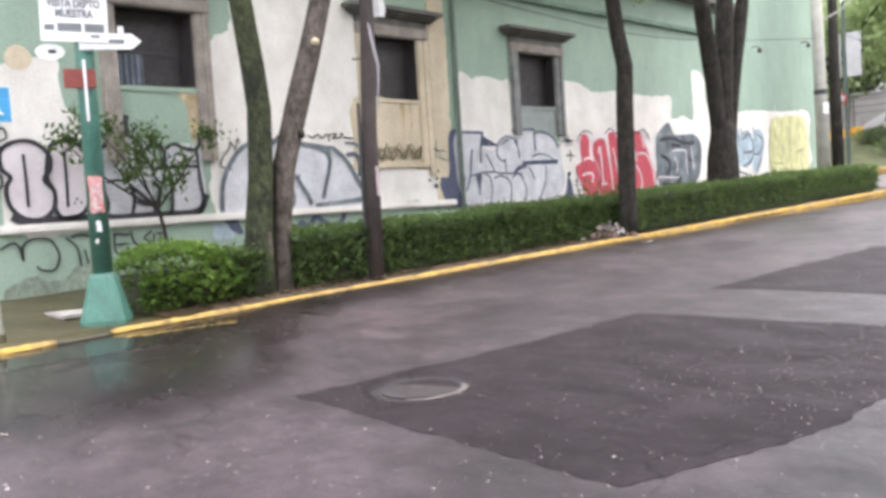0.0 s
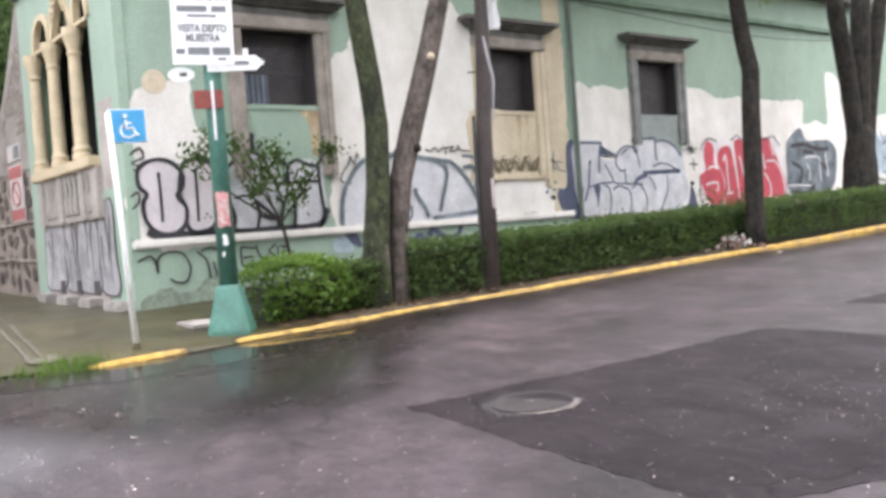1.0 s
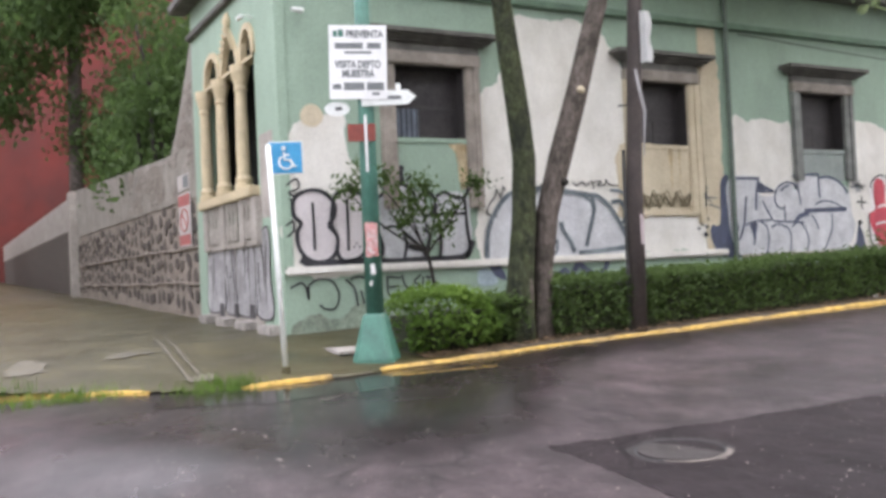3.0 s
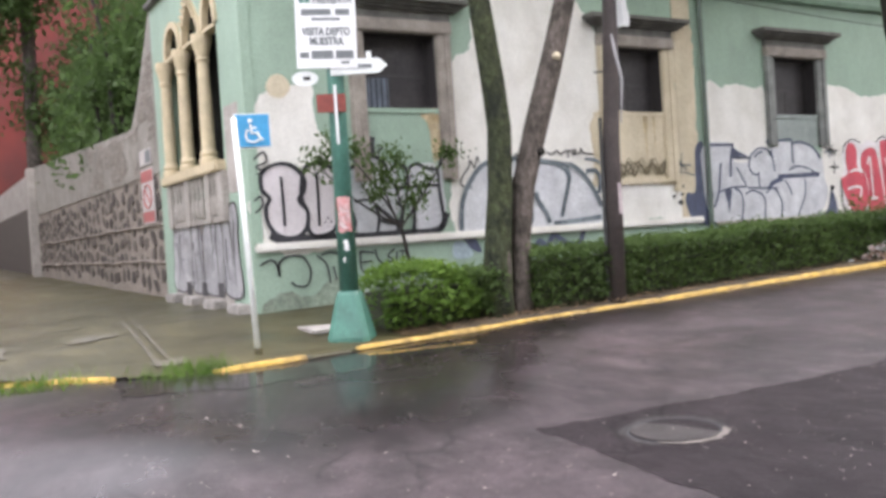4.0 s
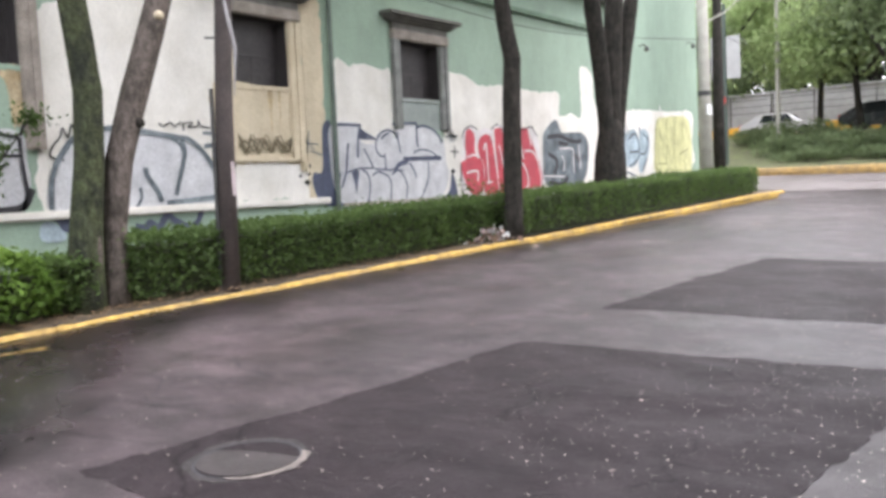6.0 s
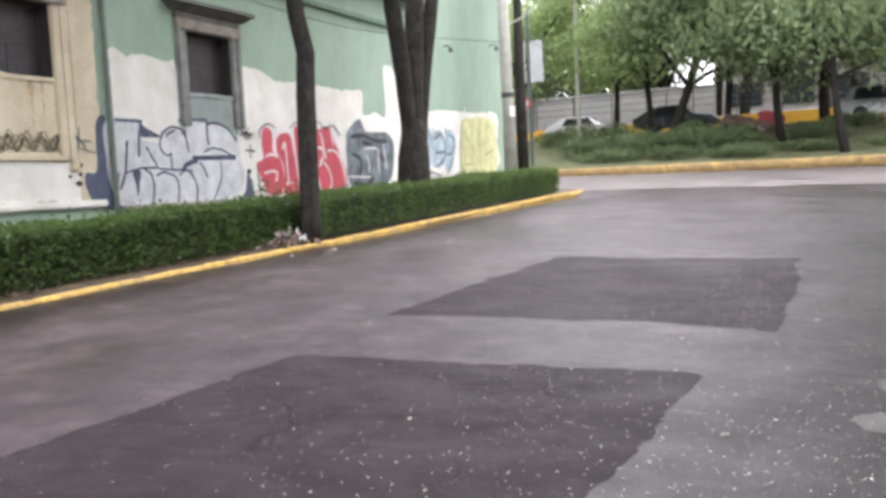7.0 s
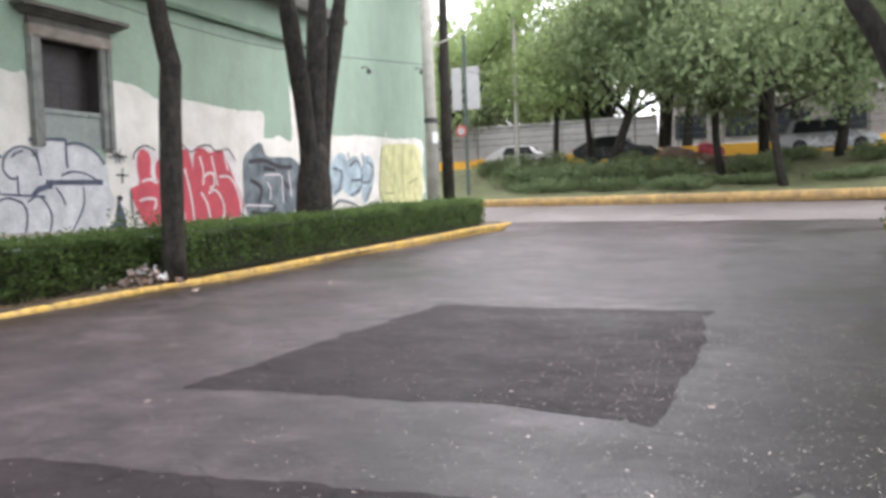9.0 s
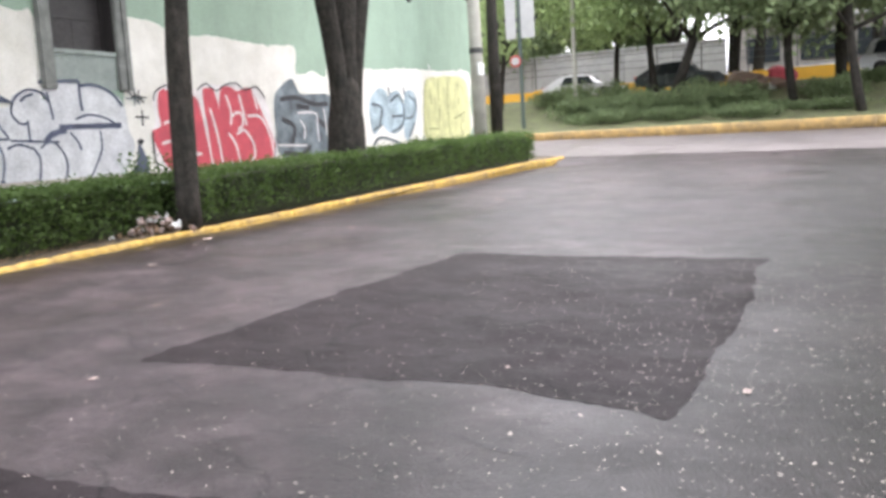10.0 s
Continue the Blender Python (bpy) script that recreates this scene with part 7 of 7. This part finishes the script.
def tree(name, x, y, h, lean, seed, material, spread=3.2, label="", r0=0.2, first=0.4, leaf=0.16):
    z = land_z(x, y)
    rnd = random.Random(seed)
    t = root(name, x, y, z, label or "broad-leaved tree with dark trunk on the planted bank", "tree", "bank trees")
    bm = bmesh.new()
    top = Vector((x + lean, y + 0.3 * lean, z + h * 0.62))
    pts = limb(bm, (x, y, z - 0.2), top, r0, r0 * 0.6, rnd, 0.06, 6)
    tips = []
    for k in range(7):
        a = k * 0.9 + rnd.random()
        base = pts[3 + k % 4]
        tip = Vector((x + lean + spread * 0.75 * math.cos(a), y + spread * 0.75 * math.sin(a), z + h * rnd.uniform(0.4, 1.0)))
        limb(bm, base, tip, r0 * 0.5, 0.04, rnd, 0.12, 4)
        tips.append(tip)
    part("trunk", bm, BARK, t, "", True)
    blobs = [(p.x, p.y, p.z, rnd.uniform(1.3, 1.9) * spread / 3.2) for p in tips]
    blobs += [(x + lean + rnd.gauss(0, spread * 0.5), y + rnd.gauss(0, spread * 0.45), z + h * rnd.uniform(first + 0.05, 1.05), rnd.uniform(1.1, 1.7)) for _ in range(6)]
    part("crown", crown_mesh("crown", blobs, 210, leaf, seed, material), material, t)
    return t


for k, (x, y, h, lean, r0, light) in enumerate(((-12.75, 48.0, 9, 0.2, 0.16, 1), (-10.6, 47.5, 9, -0.3, 0.18, 1), (-9.5, 45.4, 9.5, 2.0, 0.27, 0), (-4.2, 44.9, 9.5, 0.2, 0.2, 0), (-2.5, 48.0, 10, 0.1, 0.28, 0), (-1.5, 41.6, 10, -0.5, 0.2, 0), (0.7, 47.6, 10, 0.2, 0.28, 0), (4.5, 44.5, 10, 0.2, 0.25, 0), (-18.6, 47.0, 7.5, 0.6, 0.14, 1), (9.0, 45, 10, -0.4, 0.25, 0), (-7.0, 47.6, 10.5, 0.5, 0.2, 0))):
    tree("bank_tree", x, y, h, lean, 40 + k, TREE_LEAF_HAZED if light else TREE_LEAF, 3.6 if light else 4.0, r0=r0)
for k, (x, y, h) in enumerate(((-44, 62, 13), (-36, 60, 9), (-31, 62, 8), (-26, 61, 8.5), (-29, 72, 10), (-22, 72, 9), (-18, 64, 9.5), (-13.5, 63, 11), (-8, 62, 14), (-1, 64, 15), (6, 62, 15), (13, 63, 14), (-3, 72, 17), (-11, 72, 16), (5, 73, 18), (20, 60, 14))):
    tree("background_tree", x, y, h, 0.4, 70 + k, TREE_LEAF, 5.2, "dense dark tree behind the raised carriageway", 0.35, 0.34, 0.2)
# shrubs on the bank
rnd = random.Random(3)
for x, y, r, h in ((-13.0, 44.2, 1.5, 0.8), (-11.3, 44.0, 1.4, 0.8), (-9.6, 43.6, 1.3, 0.7), (-7.6, 44.0, 1.4, 0.9), (-6.4, 43.8, 1.1, 0.8), (-3.0, 45.0, 1.2, 0.7), (-15.5, 46.5, 1.3, 0.7), (-1.2, 47.4, 1.3, 0.6), (2.2, 46.8, 1.6, 0.6), (-14.3, 46.2, 1.4, 1.1), (-12.2, 46.0, 1.4, 1.1), (-8.6, 45.6, 1.4, 0.9), (-12.6, 44.2, 1.7, 0.95), (-10.9, 43.8, 1.6, 0.95), (-8.0, 44.0, 1.6, 1.0), (-6.9, 44.6, 1.3, 0.8), (-11.9, 42.4, 1.5, 0.5), (-9.0, 42.2, 1.6, 0.5), (-6.2, 42.0, 1.6, 0.45), (-3.2, 42.6, 1.6, 0.4), (0.8, 43.0, 1.8, 0.4)):
    sh = root("bank_shrub", x, y, land_z(x, y), "rounded dull green shrub on the planted bank", "shrub", "bank shrubs")
    bm = bmesh.new()
    for _ in range(5):
        leaf_cloud(bm, (x + rnd.gauss(0, r * 0.4), y + rnd.gauss(0, 0.3), land_z(x, y) + h * rnd.uniform(0.3, 0.8)), (r * 0.6, r * 0.5, h * 0.55), 420, 0.075, rnd, 0.3)
    part("foliage", bm, TREE_LEAF, sh)
    part("stem", tube(bmesh.new(), [(x, y, land_z(x, y) - 0.1), (x, y, land_z(x, y) + h * 0.6)], [0.08, 0.05], 6), BARK, sh)
# bundles of belongings between the shrubs
bn = root("covered_bundle", -5.8, 47.3, land_z(-5.8, 47.3), "brown and red covered bundles dumped on the bank", "bundle")
TARP = mat("brown_tarp", (0.25, 0.17, 0.13), 0.7, 0.3, 5, 30, 0.2)
for x, z, r, m in ((-6.5, 0.7, 0.62, TARP), (-6.0, 0.5, 0.5, TARP), (-5.05, 1.0, 0.42, RED_SPRAY), (-4.7, 0.7, 0.42, RED_SPRAY), (-5.3, 0.2, 0.22, PAPER), (-6.2, 0.1, 0.2, LITTER), (-4.0, 0.1, 0.25, LITTER), (-5.0, 0.4, 0.4, TARP)):
    bm = bmesh.new()
    bmesh.ops.create_icosphere(bm, subdivisions=2, radius=r)
    for v in bm.verts:
        v.co *= 1 + 0.6 * noise.noise(v.co * 3.5 + Vector((x * 3, 0, 0)))
        v.co.z *= 0.7
        v.co.x *= 1.3
    bmesh.ops.translate(bm, vec=(x, 47.3, land_z(x, 47.3) + z * 0.7), verts=bm.verts)
    part("cover", bm, m, bn)


def car(name, x, y, paint, label, tall, flip=1):
    """A parked-looking car seen from its side: body, cabin, glass, wheels, lamps."""
    z = land_z(x, y) + 0.03
    c = root(name, x, y, z, label, "car")
    L, W = 2.25, 0.88
    h1, h2 = (0.95, 1.68) if tall else (0.85, 1.42)
    prof = [(-L, 0.35), (-L, h1 - 0.1), (-L + 0.15, h1), (-1.75 if tall else -1.2, h2 - 0.08), (-1.3 if tall else -0.7, h2), (0.2, h2), (1.0, h1 + 0.05), (L - 0.3, h1 - 0.08), (L, h1 - 0.3), (L, 0.35), (1.75, 0.25), (-1.75, 0.25)]
    bm = bmesh.new()
    for s in (-1, 1):
        bm.faces.new([bm.verts.new((flip * px, s * (W - 0.12 * max(0, pz - h1) / (h2 - h1)), pz)) for px, pz in prof])
    bm.verts.ensure_lookup_table()
    n = len(prof)
    for i in range(n):
        j = (i + 1) % n
        bm.faces.new((bm.verts[i], bm.verts[j], bm.verts[n + j], bm.verts[n + i]))
    bmesh.ops.recalc_face_normals(bm, faces=bm.faces)
    bmesh.ops.bevel(bm, geom=bm.edges[:], offset=0.05, segments=2, affect="EDGES")
    bmesh.ops.translate(bm, vec=(x, y, z), verts=bm.verts)
    part("body", bm, paint, c, smooth=False)
    for s in (-1, 1):
        for a, b in (((-1.6 if tall else -1.0), -0.35), (-0.28, 0.75)):
            bm = bmesh.new()
            zt = h2 - 0.1
            pts = [(a - 0.1, h1 + 0.03), (b + 0.1 if b > 0.5 else b, h1 + 0.03), (b - 0.25 if b > 0.5 else b, zt), (a + (0.12 if a < -0.5 else 0), zt)]
            for yy in (W - 0.09, W + 0.012):
                bm.faces.new([bm.verts.new((flip * px, s * (yy - 0.1 * (pz > h1 + 0.1)), pz)) for px, pz in pts])
            bmesh.ops.translate(bm, vec=(x, y, z), verts=bm.verts)
            part("window", bm, GLASS_DARK, c)
        for wx in (-1.35, 1.4):
            w = part("wheel", tube(bmesh.new(), [(x + flip * wx, y + s * 0.7, z + 0.33), (x + flip * wx, y + s * 0.91, z + 0.33)], [0.33, 0.33], 20), TYRE, c)
            part("rim", tube(bmesh.new(), [(x + flip * wx, y + s * 0.9, z + 0.33), (x + flip * wx, y + s * 0.92, z + 0.33)], [0.2, 0.19], 14), IRON, w)
        part("headlight", boxed(x + flip * 2.1 - 0.1, x + flip * 2.1 + 0.1, y + s * 0.65 - 0.15, y + s * 0.65 + 0.15, z + 0.58, z + 0.7, bevel=0.02), WHITE_METAL, c)
        part("tail_light", boxed(x - flip * 2.2 - 0.07, x - flip * 2.2 + 0.07, y + s * 0.7 - 0.12, y + s * 0.7 + 0.12, z + 0.65, z + 0.85, bevel=0.02), SIGN_RED, c)
    return c


CAR_SILVER = mat("silver_car_paint", (0.45, 0.46, 0.47), 0.28, 0.08, 2, 20, 0, metal=0.4)
car("sedan", -16.1, 53.4, CAR_WHITE, "white saloon car on the raised carriageway", False)
car("suv", 0.4, 51.2, CAR_SILVER, "silver sport utility car on the raised carriageway", True)
car("sedan", -10.0, 50.6, CAR_DARK, "dark saloon car half hidden by shrubs", False)
yw = root("yellow_wall", -6, 55.6, 3.7, "orange-yellow low wall behind the raised carriageway", "wall", kind="structure")
for a, b in zip(span(-60, 40, 10), span(-60, 40, 10)[1:]):
    part("wall_panel", boxed(a, b - 0.03, 55.5, 55.75, 3.4, 4.53 + 0.008 * a, bevel=0.02), YELLOW_WALL, yw)
fence = root("mesh_fence", -6, 56, 5, "dark wire fence standing on the yellow wall", "fence")
for x in span(-40, 30, 28):
    part("post", tube(bmesh.new(), [(x, 55.9, 3.6), (x, 55.9, 6.3)], [0.04] * 2, 6), IRON, fence)
for z in (5.2, 5.6, 6.0, 6.25):
    part("rail", boxed(-40, 30, 55.88, 55.92, z, z + 0.03), IRON, fence)
bld = root("far_building", -8, 90, 4, "grey concrete office block seen between the trees", "building")
part("wall", boxed(-13, 30, 88, 100, 3, 30), FAR_DARK, bld)
for i in range(9):
    for j in range(5):
        w = part("window", boxed(-12 + i * 4.5, -9.2 + i * 4.5, 87.85, 88.05, 7 + j * 4.2, 9.2 + j * 4.2), GLASS_DARK, bld)
for j in range(5):
    part("ledge", boxed(-13, 30, 87.6, 88, 6.2 + j * 4.2, 6.5 + j * 4.2), FAR_GREY, bld)
ramp = root("concrete_ramp", -14, 60, 4, "pale grey concrete parapet of a ramp", "parapet")
for a, b in zip(span(-60, -9, 17), span(-60, -9, 17)[1:]):
    part("parapet_panel", boxed(a, b - 0.04, 58, 58.4, 3.2, 6.45, bevel=0.03), FAR_GREY, ramp)
part("coping", boxed(-60, -9, 57.9, 58.5, 6.46, 6.62, bevel=0.03), FAR_GREY, ramp)
BANNER_POST = mat("dull_green_post", (0.07, 0.1, 0.085), 0.6, 0.2, 3, 30, 0)
BANNER_CLOTH = mat("greyed_banner", (0.42, 0.43, 0.42), 0.7, 0.15, 2, 20, 0)
bs = root("banner_pole", -15.6, 42.4, 1.9, "green lamp post carrying two pale hanging banners", "banner")
part("shaft", tube(bmesh.new(), [(-15.5, 42.4, 1.7), (-15.5, 42.4, 9.5)], [0.1, 0.08], 10), BANNER_POST, bs)
for a, b in ((-16.15, -15.65), (-15.4, -14.75)):
    part("banner", boxed(a, b, 42.35, 42.38, 6.0, 8.0), BANNER_CLOTH, bs)
part("round_sign", tube(bmesh.new(), [(-15.7, 42.25, 5.0), (-15.7, 42.28, 5.0)], [0.27, 0.27], 20), SIGN_RED, bs)
part("round_sign_face", tube(bmesh.new(), [(-15.7, 42.22, 5.0), (-15.7, 42.25, 5.0)], [0.19, 0.19], 20), BANNER_CLOTH, bs)
lp = root("street_lamp", -14.0, 45.5, 2.7, "tall pale street lamp post on the bank", "street lamp")
part("shaft", tube(bmesh.new(), [(-14.0, 45.5, 2.5), (-14.0, 45.5, 12)], [0.12, 0.08], 10), POLE_PALE, lp)
part("arm", tube(bmesh.new(), [(-14.0, 45.5, 12), (-14, 44.5, 12.5), (-14, 43.2, 12.6)], [0.06] * 3, 8), POLE_PALE, lp)
part("head", boxed(-14.15, -13.85, 42.6, 43.3, 12.5, 12.65, bevel=0.03), IRON, lp)
kt = root("corner_trunk", -10.9, 28.9, 0.9, "dark bare trunk behind the concrete pole", "tree")
part("trunk", tube(bmesh.new(), [(-10.9, 28.9, 0.5), (-10.9, 28.85, 4), (-10.85, 28.8, 9)], [0.2, 0.17, 0.12], 12, 0.06, 4), BARK, kt, "", True)
part("crown", crown_mesh("crown", [(-10.9, 29.2, 10.0, 1.5), (-10.4, 28.6, 9.2, 1.2), (-10.7, 27.8, 9.4, 1.1)], 250, 0.12, 9, TREE_LEAF), TREE_LEAF, kt)

# ---- garden trees behind the rubble wall ----
def garden_tree(x, y, h, spread, seed, stems, z0=0.8, low=0.35, size=0.13):
    rnd = random.Random(seed)
    t = root("garden_tree", x, y, z0, "bushy green tree growing behind the rubble wall", "tree", "garden trees")
    bm, tips = bmesh.new(), []
    for k in range(stems):
        a = rnd.uniform(0, 6.28)
        tip = (x + 0.6 * spread * math.cos(a), y + 0.6 * spread * math.sin(a), z0 + h * rnd.uniform(0.6, 1))
        limb(bm, (x, y, z0), tip, 0.14, 0.04, rnd, 0.1, 5)
        tips.append(tip)
    part("trunk", bm, BARK, t, "", True)
    blobs = [(*p, rnd.uniform(0.9, 1.3)) for p in tips] + [(x + rnd.gauss(0, spread * 0.5), y + rnd.gauss(0, spread * 0.5), z0 + h * rnd.uniform(low, 1.05), rnd.uniform(0.8, 1.3)) for _ in range(12)]
    part("crown", crown_mesh("crown", blobs, 200, size, seed, GARDEN_LEAF), GARDEN_LEAF, t)


garden_tree(-21.5, 6.3, 6.5, 2.0, 101, 5, low=0.45)
garden_tree(-24.5, 7.0, 8.5, 2.3, 102, 5, low=0.3)
garden_tree(-30.0, 6.6, 7.0, 2.2, 103, 4, low=0.5)
garden_tree(-29.0, 5.0, 4.6, 1.3, 104, 4, low=0.6)
garden_tree(-27.0, 9.5, 11, 2.6, 106, 4, low=0.5)
garden_tree(-26.0, 5.4, 8.0, 2.2, 107, 5, low=0.4)
garden_tree(-32.0, 6.0, 9.5, 2.4, 108, 5, low=0.45)
garden_tree(-22.5, 6.6, 9.0, 2.2, 109, 5, low=0.5)
garden_tree(-36.0, 6.5, 10, 2.6, 110, 5, low=0.5)
garden_tree(-39.0, 5.5, 8.5, 2.4, 111, 5, low=0.35)
garden_tree(-36.5, 5.2, 4.8, 1.2, 112, 4, low=0.55)
st = root("tall_garden_tree", -39.6, 3.24, 0.8, "tall tree with bare grey trunk behind the rubble wall", "tree")
part("trunk", tube(bmesh.new(), [(-39.6, 3.3, 0.6), (-39.6, 3.3, 5.7), (-39.6, 3.4, 11.7), (-39.6, 3.5, 15)], [0.34, 0.29, 0.27, 0.14], 12, 0.05, 5), BARK_PALE, st, "", True)
part("crown", crown_mesh("crown", [(-39.6, 2.5, 13.5, 2.4), (-37.8, 2.3, 11.7, 2.1), (-40.2, 0.8, 10.5, 2.2), (-38.4, 4.4, 13.5, 2.4), (-36, 3.7, 14.2, 2.4), (-40.8, 0, 13, 2.6), (-39.6, 0.5, 8.6, 1.4), (-34.8, 5.2, 14.7, 2.4)], 330, 0.16, 8, GARDEN_LEAF), GARDEN_LEAF, st)

# unseen plain blocks behind the walk, added to shade the side wall and fill reflections
across = root("side_shade_block", -34, -12, 0, "unseen plain beige block added to shade the side street wall", "house")
part("wall", boxed(-70, -13.5, -18, -7.5, -0.5, 10.5), PLASTER_WHITE, across)
part("roof", boxed(-70.2, -13.3, -18.2, -7.2, 10.5, 10.8), STONE_TRIM_DARK, across)
# Invented block with windows, out of view, for panes and road to reflect.
near = root("reflection_block", 16, 6, 0, "unseen plain beige block added to darken reflections", "house")
part("wall", boxed(14, 22, -20, 16, -0.5, 9), PLASTER_WHITE, near)
part("roof", boxed(13.8, 22.2, -20.2, 16.2, 9, 9.3), STONE_TRIM_DARK, near)
for k in range(5):
    part("window", boxed(13.93, 14.02, -17 + 6.5 * k, -15 + 6.5 * k, 1.6, 3.4), GLASS_DARK, near)

# street trees of the near side, whose crowns hang over the road
# Those at y 5.4 and 13.5 are unseen extras that deepen the shade.
for k, (x, y, cx) in enumerate(((3.4, 1.5, 1.8), (3.5, 5.4, 1.7), (3.2, 9.5, 1.6), (3.5, 13.5, 1.5), (3.6, 26.5, 2.2))):
    t = root("verge_shade_tree", x, y, road_z(0.45, y) + 0.1, "broad street tree on the soil verge, set to shade the road", "tree", "verge trees")
    bm, rnd = bmesh.new(), random.Random(90 + k)
    z = road_z(0.45, y)
    limb(bm, (x, y, z), (x - 0.3, y, z + 5), 0.25, 0.18, rnd, 0.04)
    blobs = []
    for a in range(6):
        tip = Vector((cx + 2.6 * math.cos(a * 1.05), y + 3.0 * math.sin(a * 1.05), z + 7.4 + rnd.random() * 1.5))
        limb(bm, (x - 0.3, y, z + 4.9), tip, 0.14, 0.04, rnd, 0.1)
        blobs.append((*tip, 1.7))
    part("trunk", bm, BARK, t, "", True)
    part("crown", crown_mesh("crown", blobs + [(cx, y, z + 8.6, 2.4), (cx + 1, y + 2.6, z + 8, 2.0), (cx + 1, y - 2.6, z + 8, 2.0)], 420, 0.11, 90 + k, TREE_LEAF), TREE_LEAF, t)
